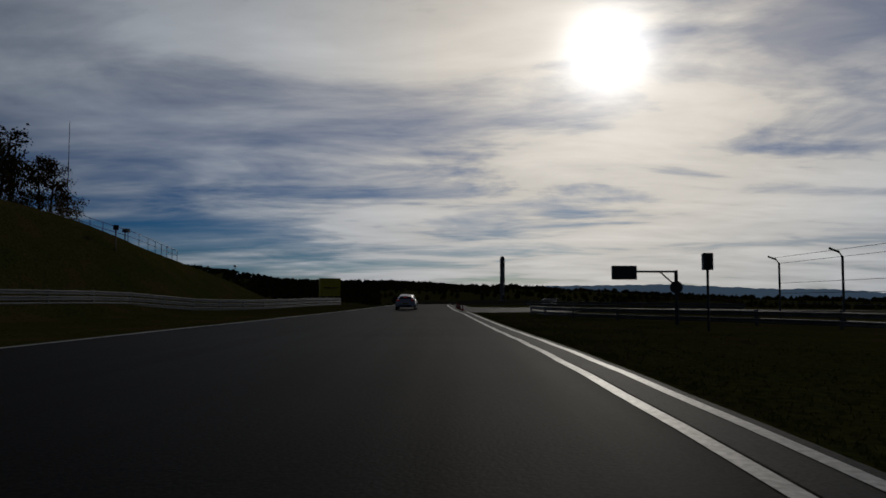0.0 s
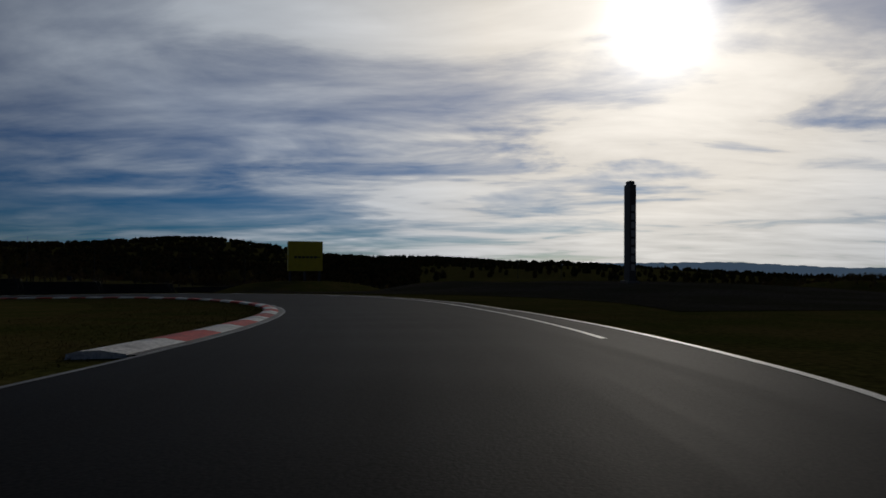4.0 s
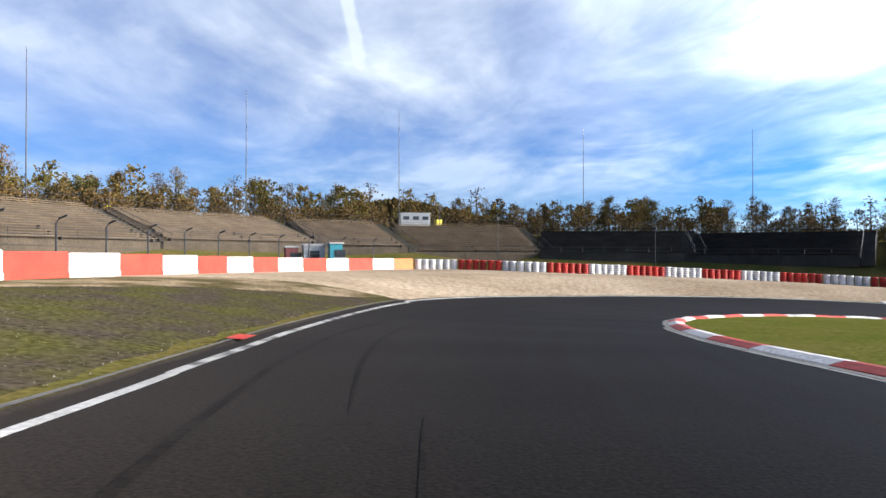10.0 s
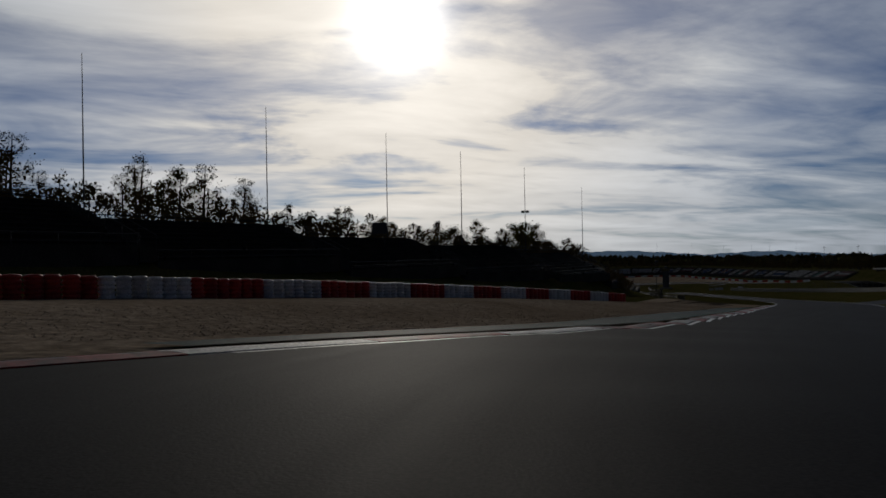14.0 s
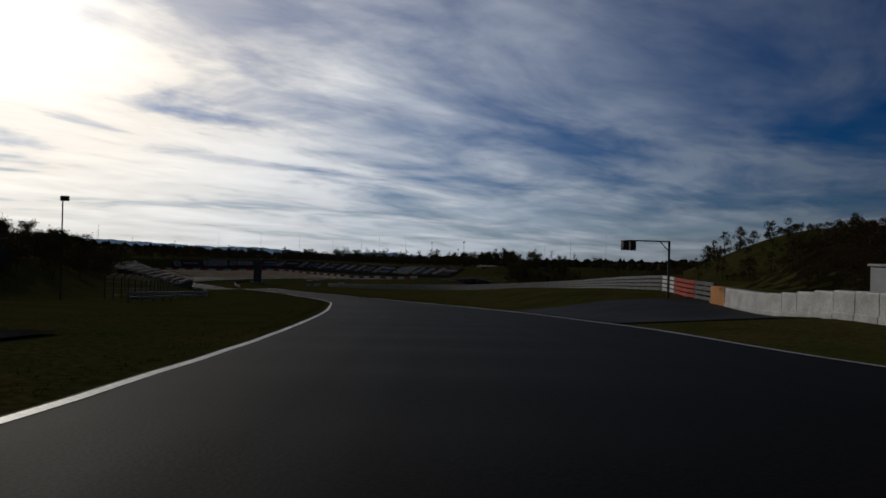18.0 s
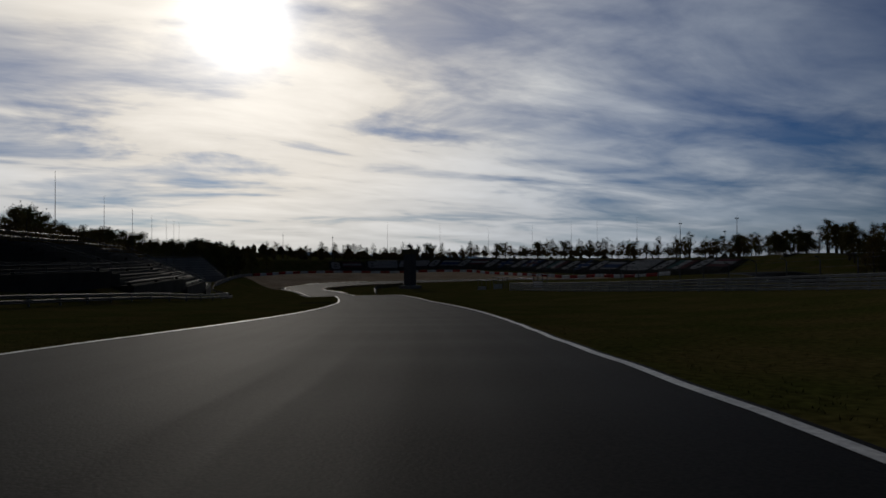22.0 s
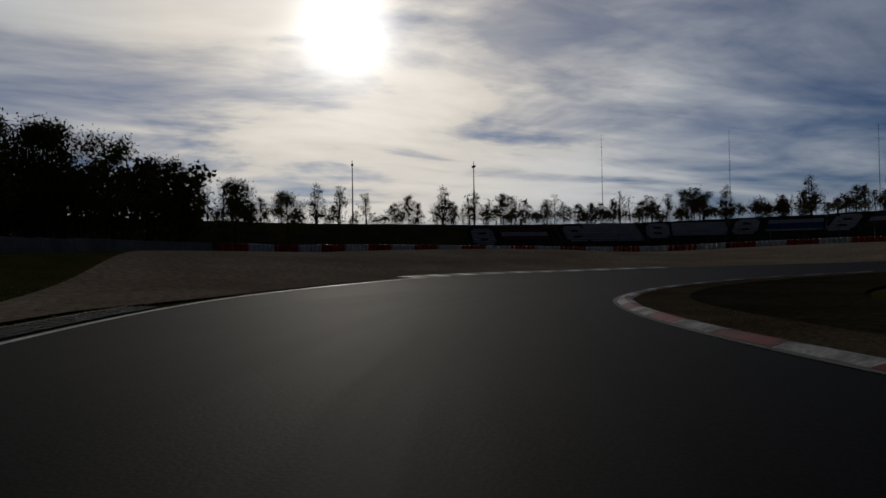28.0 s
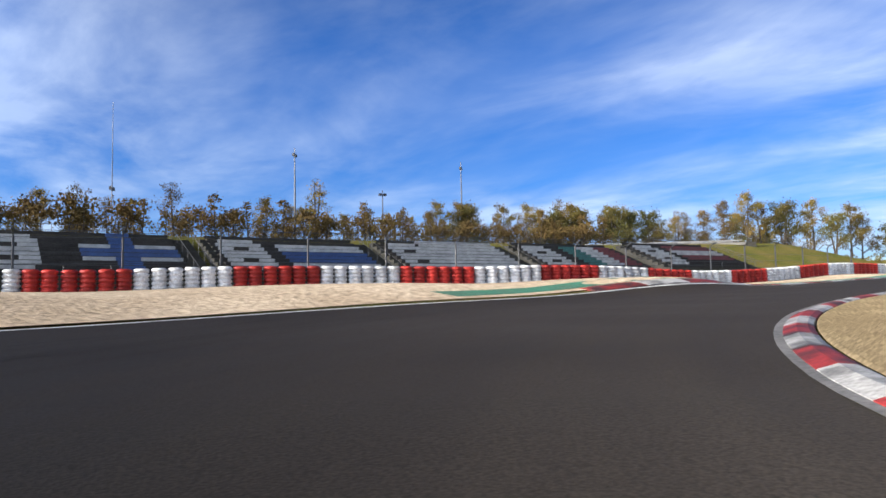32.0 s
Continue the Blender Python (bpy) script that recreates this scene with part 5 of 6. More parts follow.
for x, y, z, lm in [(699, -116, 11, 0), (691, -140, 11.5, 0), (671, -155, 10, 0), (650, -165, 9, 0.4), (630, -171, 9, 0.3), (610, -168, 9, 0.3), (590, -170, 9, 0.4), (624, -12.8, 5.5, 0), (603, -8.6, 4.7, 0), (585, -4.6, 4.5, 0), (569, 0.4, 4.3, 0), (548.3, 6, 4.2, 0), (527, 12, 4.6, 0), (505, 19, 5.2, 0)]:
    mast(x, y, z, "tall slender lightning mast behind the terraces", lm)
for x, y, z in [(697, -88, 4.4), (707, -68, 5.3), (569, -170, 6.5), (544, -168, 7), (553.6, -174, 3), (530, -176, 3)]:
    mast(x, y, z, "stout dark radio mast with antenna drum", 0.93, 0.16, 2)
for x, y, z in [(144.6, 35.8, 17.6), (71.4, 20.5, 17.4), (84, 26, 17), (98, 30, 16), (281.6, 160.5, 9.2), (240.7, 188, 10.2), (262, 186, 9.3), (222, 192, 11.5), (356, 72, 2), (398, 52, -1.5), (252.9, -2.9, 12.9), (250, -10.6, 12.3), (216.3, 203.5, 13.5), (178, 187, 14)]:
    b = zat(x, y)
    e = thing("loudspeaker_post", "short dark post with a boxy loudspeaker", "post", (x, y, b), random.uniform(0, 6), group="loudspeaker posts")
    h = max(1.6, z - b)
    Geo().tube([(0, 0, -0.1), (0, 0, h)], 0.05, 6).ob("pole", M["dark"], e)
    Geo().box((0.12, 0, h), (0.55, 0.36, 0.34), bevel=0.03).ob("loudspeaker", M["dark"], e)


def gantry(pole, tip, top, label, board=True):
    """Pole with a side arm that carries a board or lamps."""
    b = zat(*pole)
    dx, dy = tip[0] - pole[0], tip[1] - pole[1]
    L = math.hypot(dx, dy)
    e = thing("signal_gantry", label, "signal", (pole[0], pole[1], b), math.atan2(dy, dx))
    h = top - b
    Geo().tube([(0, 0, -0.2), (0, 0, h)], 0.08, 8).ob("pole", M["dark"], e)
    g = Geo().tube([(0, 0, h - 0.05), (L, 0, h - 0.05)], 0.05, 6)
    g.tube([(0, 0, h - 0.7), (0.7, 0, h - 0.08)], 0.035, 5)
    g.ob("arm", M["dark"], e)
    if board:
        Geo().box((L, 0, h - 0.1), (1.1, 0.12, 0.62), bevel=0.02).ob("board", M["dark"], e)
        for k in range(4):
            Geo().box((L - 0.36 + k * 0.24, -0.075, h - 0.1), (0.13, 0.03, 0.22)).ob("bar", M["grey"], e)
        Geo().lathe([(0.0, -0.03), (0.28, -0.03), (0.28, 0.03), (0.0, 0.03)], 20, (0, 0, 0)).ob("disc", M["dark"], e).matrix_basis = Matrix.Translation((0, 0, h - 0.75)) @ Matrix.Rotation(math.pi / 2, 4, "X")
    else:
        for k in range(2):
            q = Geo().box((L - 0.1 + 0.55 * k - 0.3, 0, h - 0.38), (0.42, 0.3, 0.66), bevel=0.04).ob("lamp_box", M["dark"], e)
            for j in range(2):
                Geo().lathe([(0.09, 0), (0.12, 0.05), (0.11, 0.07)], 12).ob("hood", M["black"], q).matrix_basis = Matrix.Translation((L - 0.4 + 0.55 * k, 0.15, h - 0.53 + 0.3 * j)) @ Matrix.Rotation(-math.pi / 2, 4, "X")
    return e


gantry((53.3, -14.0), (53.3, -11.7), 14.75, "dark pole with side arm, display board and round disc")
gantry((326.4, 43.3), (327.9, 46.2), 0.05, "dark pole with side arm and two lamp boxes", False)
e = thing("traffic_light", "dark traffic light box on a thin pole", "signal", (46.7, -13.1, zat(46.7, -13.1)), 3.1)
Geo().tube([(0, 0, -0.1), (0, 0, 2.3)], 0.045, 6).ob("pole", M["dark"], e)
q = Geo().box((0, 0, 2.45), (0.22, 0.34, 0.6), bevel=0.03).ob("lamp_box", M["dark"], e)
for j in range(2):
    Geo().lathe([(0.08, 0), (0.11, 0.05), (0.1, 0.08)], 12).ob("lens", M["black"], q).matrix_basis = Matrix.Translation((0.11, 0, 2.32 + 0.26 * j)) @ Matrix.Rotation(math.pi / 2, 4, "Y")

# dark board on two posts on the crest of the terraces
b = zat(320, 129)
e = thing("notice_board", "dark rectangular board on two steel posts", "board", (320, 129, b), math.radians(83))
for y_ in (-0.55, 0.55):
    Geo().tube([(y_, 0.05, -0.2), (y_, 0.05, 7.55 - b)], 0.05, 6).ob("post", M["dark"], e)
Geo().box((0, -0.04, 7.0 - b), (1.6, 0.1, 1.25), bevel=0.02).ob("panel", M["dark"], e)

# tall advertising pylon by the first corner
b = zat(204, -14.9)
e = thing("pylon", "tall narrow dark advertising pylon with pale panels", "pylon", (204, -14.9, b), 0.35)
g = Geo().box((0, 0, 5.5), (1.25, 0.8, 11.2), bevel=0.06)
g.ob("column", M["pylon"], e)
Geo().box((0, 0, 11.3), (0.9, 0.6, 0.5), bevel=0.15).ob("cap", M["dark"], e)
for k in range(8):
    Geo().box((-0.66, 0, 1.8 + k * 0.95), (0.05, 0.42, 0.7), bevel=0.01).ob("panel", M["grey"], e)
Geo().box((0, 0, 0.1), (1.8, 1.4, 0.4), bevel=0.05).ob("plinth", M["concrete"], e)

# yellow advertising cube on legs
bx, by = 274.2, 43.6
b = zat(bx, by)
e = thing("billboard", "large yellow advertising box on steel legs", "billboard", (bx, by, b), math.atan2(40.6 - 47.2, 275.5 - 272.6) - math.pi / 2 + math.pi)
Geo().box((0, 0, 16.95 - b - 3.25), (2.6, 7.4, 6.5), bevel=0.06).ob("box", M["yellow"], e)
for sx, sy in ((-0.9, -3.2), (0.9, -3.2), (-0.9, 3.2), (0.9, 3.2), (-0.9, 0), (0.9, 0)):
    Geo().box((sx, sy, (10.6 - b) / 2), (0.35, 0.35, 10.6 - b + 0.3)).ob("leg", M["dark"], e)
for side in (-1, 1):
    # plain dark shapes where the lettering stands
    for k in range(6):
        Geo().box((side * 1.32, -2.1 + k * 0.85, 16.95 - b - 3.5), (0.03, 0.62, 0.5), bevel=0.01).ob("bar", M["black"], e)
    Geo().box((side * 1.32, 2.75 * side, 16.95 - b - 3.45), (0.03, 0.8, 0.18), bevel=0.01).ob("arrow_shape", M["black"], e)

# tower with a yellow head, its shade put into the colour, before the hairpin
tx, ty = 558.5, -61.0
b = zat(tx, ty)
e = thing("advertising_tower", "dark square tower with a shade-darkened yellow head and bitten-fruit shaped crest", "tower", (tx, ty, b), 0.45)
hh = -6.8 - b
Geo().box((0, 0, hh / 2), (2.3, 2.3, hh + 0.3), bevel=0.06).ob("shaft", M["towerdark"], e)
Geo().box((0, 0, hh + 0.65), (3.2, 3.2, 1.3), bevel=0.08).ob("head", M["ochre"], e)
g = Geo()
g.tube([(-0.3, 0, hh + 1.75), (-0.32, 0, hh + 2.15), (-0.2, 0, hh + 2.45)], 0.36, 10, 0.3)
g.tube([(0.3, 0, hh + 1.75), (0.32, 0, hh + 2.15), (0.2, 0, hh + 2.45)], 0.36, 10, 0.3)
g.tube([(0.0, 0, hh + 2.5), (0.35, 0, hh + 3.05)], 0.13, 8, 0.04)
for x_ in (-0.9, 0.9):
    g.tube([(x_, 0, hh + 1.3), (x_, 0, hh + 2.35)], 0.05, 5)
g.tube([(-0.9, 0, hh + 1.7), (0.9, 0, hh + 1.7)], 0.05, 5)
g.ob("crest", M["dark"], e)
Geo().box((0, 0, 0.35), (4.2, 4.2, 0.9), bevel=0.1).ob("plinth", M["concrete"], e)
guard_rail([(545, -46), (556, -50), (566, -56), (570, -64)], 3, "short guard rail round the tower foot, coloured dark as if backlit", mat_name="steelbacklit")

for x, y, rz in ((528.4, -69.2, 0.3), (520, -60, 0.5), (509, -57, 0.4), (500, -60, 0.4)):
    b = zat(x, y)
    e = thing("marshal_post", "small open steel marshal post with a roof", "hut", (x, y, b), rz, group="marshal posts")
    for sx in (-1, 1):
        for sy in (-0.8, 0.8):
            Geo().tube([(sx, sy, -0.1), (sx, sy, 2.3)], 0.05, 6).ob("post", M["steel"], e)
    Geo().box((0, 0, 2.35), (2.5, 2.0, 0.12), bevel=0.03).ob("roof", M["steel"], e)
    Geo().box((0, 0.82, 0.55), (2.0, 0.06, 1.1)).ob("panel", M["grey"], e)

# ---------------------------------------------------------------- huts, tent and boxes
def hut(x, y, rz, size, colour, label, roof="grey", name="cabin", up=0.0):
    b = zat(x, y) + up
    e = thing(name, label, "hut", (x, y, b), rz)
    L, W, H = size
    Geo().box((0, 0, H / 2), (L, W, H), bevel=0.03).ob("wall", M[colour], e)
    Geo().box((0, 0, H + 0.06), (L + 0.25, W + 0.25, 0.14), bevel=0.03).ob("roof", M[roof], e)
    for k in range(max(1, int(L / 1.6))):
        q = Geo().box((-L / 2 + 0.9 + k * 1.6, -W / 2 - 0.015, H * 0.62), (1.0, 0.06, H * 0.3)).ob("window", M["glassdark"], e)
        Geo().box((-L / 2 + 0.9 + k * 1.6, -W / 2 - 0.03, H * 0.62 - H * 0.16), (1.1, 0.12, 0.05)).ob("sill", M["grey"], q)
    return e


hut(214.6, 222.5, 0.1, (4.9, 2.4, 1.95), "grey", "flat grey commentary cabin above the terrace", up=2.0)
hut(202.4, 172, 0.2, (1.15, 1.15, 2.35), "teal", "turquoise portable toilet with a white roof beside the fence", "seatwhite", "toilet_cabin")
hut(200.4, 172.6, 0.2, (1.9, 1.3, 2.2), "grey", "small grey glazed booth beside the fence", "grey", "booth")
hut(198.4, 172.5, 0.2, (1.1, 1.4, 2.0), "seatred", "red ticket hut beside the fence", "grey", "kiosk")
hut(314, 38, 0.9, (2.6, 2.2, 2.4), "grey", "small grey hut behind the block wall")
for x, y, z in ((177.3, 188.5, 12.15), (216.3, 205, 11.15)):
    b = zat(x, y)
    e = thing("storage_box", "small yellow box on a steel stand above the terrace", "box", (x, y, b), 0.4, group="storage boxes")
    for sx in (-0.3, 0.3):
        for sy in (-0.2, 0.2):
            Geo().tube([(sx, sy, -0.1), (sx, sy, z - b + 0.02)], 0.03, 5).ob("leg", M["dark"], e)
    Geo().box((0, 0, z - b + 0.35), (0.85, 0.6, 0.7), bevel=0.03).ob("body", M["yellow"], e)
    Geo().box((0, 0, z - b + 0.74), (0.93, 0.68, 0.1), taper=0.8).ob("lid", M["yellow"], e)


def tent():
    A, B = np.array((301.6, 56.0)), np.array((287.5, 73.0))
    d = (B - A) / math.hypot(*(B - A))
    w = np.array((-d[1], d[0])) * -1
    if (w @ np.array((-1, -1))) < 0:
        w = -w
    L, W, H, R = math.hypot(*(B - A)), 13.0, 3.5, 6.5
    b = zat(*((A + B) / 2)) - 0.15
    e = thing("marquee", "white event marquee with a glazed long side", "tent", (A[0], A[1], b), math.atan2(d[1], d[0]))
    s = 1 if (np.array((-d[1], d[0])) @ w) > 0 else -1
    g = Geo()
    n = 7
    for i in range(n):
        x = L * i / (n - 1)
        sag = 0.06 * (i % 2)
        g.v += [(x, -0.2 * s, H - sag), (x, s * W / 2, R), (x, s * (W + 0.2), H - sag)]
    g.f = [(3 * i + k, 3 * i + k + 3, 3 * i + k + 4, 3 * i + k + 1) for i in range(n - 1) for k in range(2)]
    g.k = [0] * len(g.f)
    ob = g.ob("roof", M["tarp"], e)
    so = ob.modifiers.new("thickness", "SOLIDIFY")
    so.thickness = 0.05
    for x in (0, L):
        g = Geo()
        g.quad([(x, 0, 0), (x, s * W, 0), (x, s * W, H), (x, s * W / 2, R), (x, 0, H)])
        ob = g.ob("gable", M["tarp"], e)
        ob.modifiers.new("thickness", "SOLIDIFY").thickness = 0.05
    Geo().box((L / 2, s * W / 2, -0.6), (L, W, 1.2)).ob("base", M["concrete"], e)
    Geo().box((L / 2, s * W, H / 2), (L, 0.06, H)).ob("rear_wall", M["tarp"], e)
    Geo().box((L * 0.86, 0, H / 2), (L * 0.28, 0.06, H)).ob("side_wall", M["tarp"], e)
    Geo().box((L * 0.36, 0, 0.25), (L * 0.72, 0.08, 0.5)).ob("sill_wall", M["tarp"], e)
    for i in range(9):
        Geo().box((L * 0.72 * i / 8, 0, H / 2), (0.12, 0.12, H)).ob("post", M["seatwhite"], e)
    for i in range(8):
        Geo().box((L * 0.72 * (i + 0.5) / 8, 0, 1.6), (L * 0.72 / 8 - 0.14, 0.03, 2.1)).ob("pane", M["glassdark"], e)
    for h in (1.3, 2.1):
        Geo().box((L * 0.36, -0.03 * s, h), (L * 0.72, 0.06, 0.06)).ob("transom", M["seatwhite"], e)


tent()


# ---------------------------------------------------------------- traffic cones
cone = thing("traffic_cone", "red traffic cone with pale bands on the pit exit", "cone", (0, 0, -50), group="traffic cones")
Geo().box((0, 0, 0.02), (0.30, 0.30, 0.04), bevel=0.01).ob("base", M["black"], cone)
Geo().lathe([(0.12, 0.04), (0.10, 0.13), (0.035, 0.50), (0.02, 0.51)], 14).ob("body", M["conered"], cone, soft=True)
for z, r in ((0.20, 0.088), (0.33, 0.067)):
    Geo().lathe([(r + 0.004, z), (r - 0.012, z + 0.07), (r - 0.03, z + 0.07)], 14).ob("band", M["coneband"], cone)
for i, (x, y) in enumerate([(82.1, -4.5), (85.3, -4.25), (88.0, -4.1), (91.0, -4.0), (94.2, -3.9)]):
    m = Matrix.Translation((x, y, zat(x, y) + 0.05)) @ Matrix.Rotation(i * 0.7, 4, "Z")
    if i == 0:
        cone.matrix_basis = m
    else:
        copy_thing(cone, m)

# bricks of the rumble strip before the hairpin
rum = thing("brick_strip", "dark brick rumble strip laid beside the edge line", "kerb", kind="structure")
BRICK = Geo().box((0, 0, 0), (0.196, 0.097, 0.1), bevel=0.012).mesh("brick", M["brick"])
rest = Geo()
SB = np.arange(764, 824, 0.207)
for k in range(8):
    bx_, by_ = at_road(SB + 0.1 * (k % 2), left(SB) + 0.07 + k * 0.108)
    bz_ = height(bx_, by_)
    for i, s in enumerate(SB):
        a_ = math.atan2(np.interp(s, ROADS, TAN[:, 1]), np.interp(s, ROADS, TAN[:, 0])) + random.uniform(-0.02, 0.02)
        z_ = float(bz_[i]) + 0.05 + random.uniform(-0.008, 0.006)
        if 787 <= s < 792.4:
            put(BRICK, "brick", rum, Matrix.Translation((float(bx_[i]), float(by_[i]), z_)) @ Matrix.Rotation(a_, 4, "Z"))
        else:
            rest.box((float(bx_[i]), float(by_[i]), z_), (0.196, 0.097, 0.1), a_, bevel=0.012)
tagged(rest.ob("brick_rest", M["brick"], rum), "further bricks of the strip", kind="stuff")
tagged(strip("brick_strip_border", 763.8, 824, lambda s: left(s) + 0.90, lambda s: left(s) + 1.0, 0.10, M["kgrey"], step=1.0, nlat=2), "pale concrete border of the brick strip", "kerb", kind="structure")


# ---------------------------------------------------------------- trees
def tree_meshes(seed, tall, spread, leaves, kind):
    """Trunk with limbs and twigs, and a crown of many small leaf clumps."""
    rnd = random.Random(seed)
    g, lf = Geo(), Geo()
    stems = 1 if rnd.random() < 0.6 else 2
    tips = []
    for k in range(stems):
        lean = rnd.uniform(-0.08, 0.08) + (k - 0.5 * (stems - 1)) * 0.22
        lean2 = rnd.uniform(-0.1, 0.1)
        top = Vector((lean * tall, lean2 * tall, tall * rnd.uniform(0.86, 0.97)))
        r0 = 0.018 * tall + 0.03
        pts = [Vector((0.12 * k, 0, -0.3)), top * 0.35 + Vector((rnd.uniform(-0.1, 0.1), 0, 0)), top * 0.7, top]
        g.tube(pts, r0, 6, r0 * 0.18)
        for i in range(20):
            u = rnd.uniform(0.10, 0.95)
            p = top * u
            a = rnd.uniform(0, 6.28)
            ln = spread * (1.15 - u) * rnd.uniform(0.7, 1.15) + 0.25
            q = p + Vector((math.cos(a) * ln, math.sin(a) * ln, ln * rnd.uniform(0.45, 1.0)))
            q.z = min(q.z, tall)
            mid = (p + q) / 2 + Vector((0, 0, -0.06 * ln))
            g.tube([p, mid, q], r0 * 0.34 * (1.1 - u), 4, 0.012, cap=False)
            for j in range(4):
                s = p + (q - p) * rnd.uniform(0.4, 1.0)
                t = s + Vector((rnd.uniform(-1, 1), rnd.uniform(-1, 1), rnd.uniform(0.2, 1.1))) * 0.42 * ln * 0.7
                t.z = min(t.z, tall * 1.03)
                g.tube([s, t], 0.014, 3, 0.005, cap=False)
                tips += [t, (s + t) / 2]
    for i in range(leaves):
        c = rnd.choice(tips) + Vector((rnd.gauss(0, 0.25), rnd.gauss(0, 0.25), rnd.gauss(0, 0.2))) * spread * 0.5
        if c.z < tall * 0.06:
            continue
        s = rnd.uniform(0.05, 0.115) * (1.0 if kind != "dense" else 1.25)
        u = Vector((rnd.uniform(-1, 1), rnd.uniform(-1, 1), rnd.uniform(-1, 1))).normalized()
        w = u.cross(Vector((rnd.uniform(-1, 1), rnd.uniform(-1, 1), rnd.uniform(-1, 1)))).normalized()
        lf.quad([c - u * s, c + w * s * 0.7, c + u * s, c - w * s * 0.7])
    return g, lf


def conifer_meshes(seed, tall):
    rnd = random.Random(seed)
    g, lf = Geo(), Geo()
    g.tube([(0, 0, -0.3), (0, 0, tall)], 0.16, 6, 0.02)
    n = int(tall * 3.2)
    for i in range(n):
        z = tall * (0.1 + 0.88 * i / n)
        R = (tall - z) * 0.27 + 0.15
        for j in range(9):
            a = rnd.uniform(0, 6.28)
            q = Vector((math.cos(a) * R, math.sin(a) * R, z - R * rnd.uniform(0.15, 0.4)))
            p = Vector((0, 0, z))
            w = Vector((-math.sin(a), math.cos(a), 0)) * R * 0.22
            lf.quad([p, (p + q) / 2 + w, q, (p + q) / 2 - w])
    return g, lf


TREE_KINDS = []
for i, (tall, spread, leaves, kind, lm, lab) in enumerate([
        (7.5, 2.3, 3800, "leafy", "leaf", "young broadleaf tree with thinning yellow-brown leaves"),
        (6.5, 2.0, 2600, "thin", "leafbrown", "slender broadleaf tree with sparse brown leaves"),
        (8.5, 2.1, 1500, "bare", "leafbrown", "nearly bare birch with fine upright twigs"),
        (7.0, 2.5, 4200, "dense", "leafgreen", "rounded broadleaf tree with dull green leaves"),
        (7.8, 1.9, 1900, "bare", "leaf", "slender birch with few yellow leaves"),
        (5.0, 2.5, 3500, "dense", "leafbrown", "low spreading shrub with rusty leaves")]):
    g, lf = tree_meshes(100 + i, tall, spread, leaves, kind)
    TREE_KINDS.append((g.mesh("trunk", M["bark"], soft=True), lf.mesh("crown", M[lm]), lab))
BIG = []
for i in range(2):
    g, lf = tree_meshes(300 + i, 11.5, 4.4, 7500, "dense")
    BIG.append((g.mesh("trunk", M["bark"], soft=True), lf.mesh("crown", M["leafgreen"]), "large full broadleaf tree with dark green crown"))
CON = []
for i in range(2):
    g, lf = conifer_meshes(400 + i, 9 + 2 * i)
    CON.append((g.mesh("trunk", M["bark"]), lf.mesh("crown", M["needle"]), "dark spruce with drooping branches"))


def plant(kind, x, y, size, z=None):
    t, c, lab = kind
    e = thing("tree", lab, "tree", (x, y, (zat(x, y) if z is None else z) - 0.05), random.uniform(0, 6.28), group="trees")
    m = Matrix.Scale(size, 4)
    put(t, "trunk", e, m)
    put(c, "crown", e, m)


WOODS = []


def belt(pts, step, depth, kinds, lo=0.8, hi=1.2, gap=0.0, seed=1, rear=False, clump=0.0):
    """A loose row of trees along a plan line; the rear rows are kept for one joined wood."""
    rnd = random.Random(seed)
    P = line_of(pts, step)
    xs, ys = [], []
    for i, p in enumerate(P):
        if rnd.random() < gap or (clump and math.sin(i * step * 0.21 + seed) + 0.6 * math.sin(i * step * 0.53) < clump - 1.0):
            continue
        x, y = p[0] + rnd.uniform(-depth, depth), p[1] + rnd.uniform(-depth, depth)
        # the cabin above the terrace stands free
        if 209.5 < x < 219 and 203 < y < 225:
            continue
        xs.append(x)
        ys.append(y)
    for x, y, z in zip(xs, ys, height(xs, ys)):
        k = rnd.choice(kinds)
        if rear:
            WOODS.append((k, x, y, float(z) - 0.05, rnd.uniform(lo, hi), rnd.uniform(0, 6.28)))
        else:
            plant(k, x, y, rnd.uniform(lo, hi), float(z))


A_, B_, C_, D_, E_, F_ = TREE_KINDS
belt([(48, 31), (60, 30), (74, 30), (84, 33)], 2.8, 2.0, [A_, D_, B_], 0.8, 1.1, seed=3)
FORD_ROW = [(100, 70), (128, 112), (146, 152), (168, 192), (192, 214), (222, 226), (252, 220), (276, 203), (298, 182), (318, 162), (336, 141)]
FORD_END = FORD_ROW[6:]
FORD_ROW = FORD_ROW[:7]
belt(FORD_ROW, 4.6, 2.5, [A_, B_, C_, E_, D_, A_], 0.8, 1.2, 0.0, 4)
belt(FORD_ROW, 2.2, 3.0, [F_, F_, A_, B_], 0.7, 1.0, 0.0, 24, True)
belt(FORD_END, 2.6, 2.5, [A_, B_, C_, E_, C_], 0.7, 1.2, 0.05, 4, clump=0.35)
belt(FORD_END, 1.5, 3.5, [F_, A_, B_, C_, E_], 0.55, 1.0, 0.05, 24, True, clump=0.3)
belt([(92, 78), (120, 120), (140, 160), (164, 205), (190, 228), (222, 240), (256, 234), (272, 224)], 2.4, 4.0, [A_, B_, C_, D_, F_], 0.95, 1.4, 0.0, 5, True)
belt([(112, 84), (126, 116), (138, 140)], 4.0, 4.0, CON, 1.0, 1.35, 0.1, 6)
belt([(338, 138), (347, 124), (354, 108), (360, 94)], 2.6, 1.8, [F_, E_, B_, A_], 0.6, 0.95, 0.1, 7)
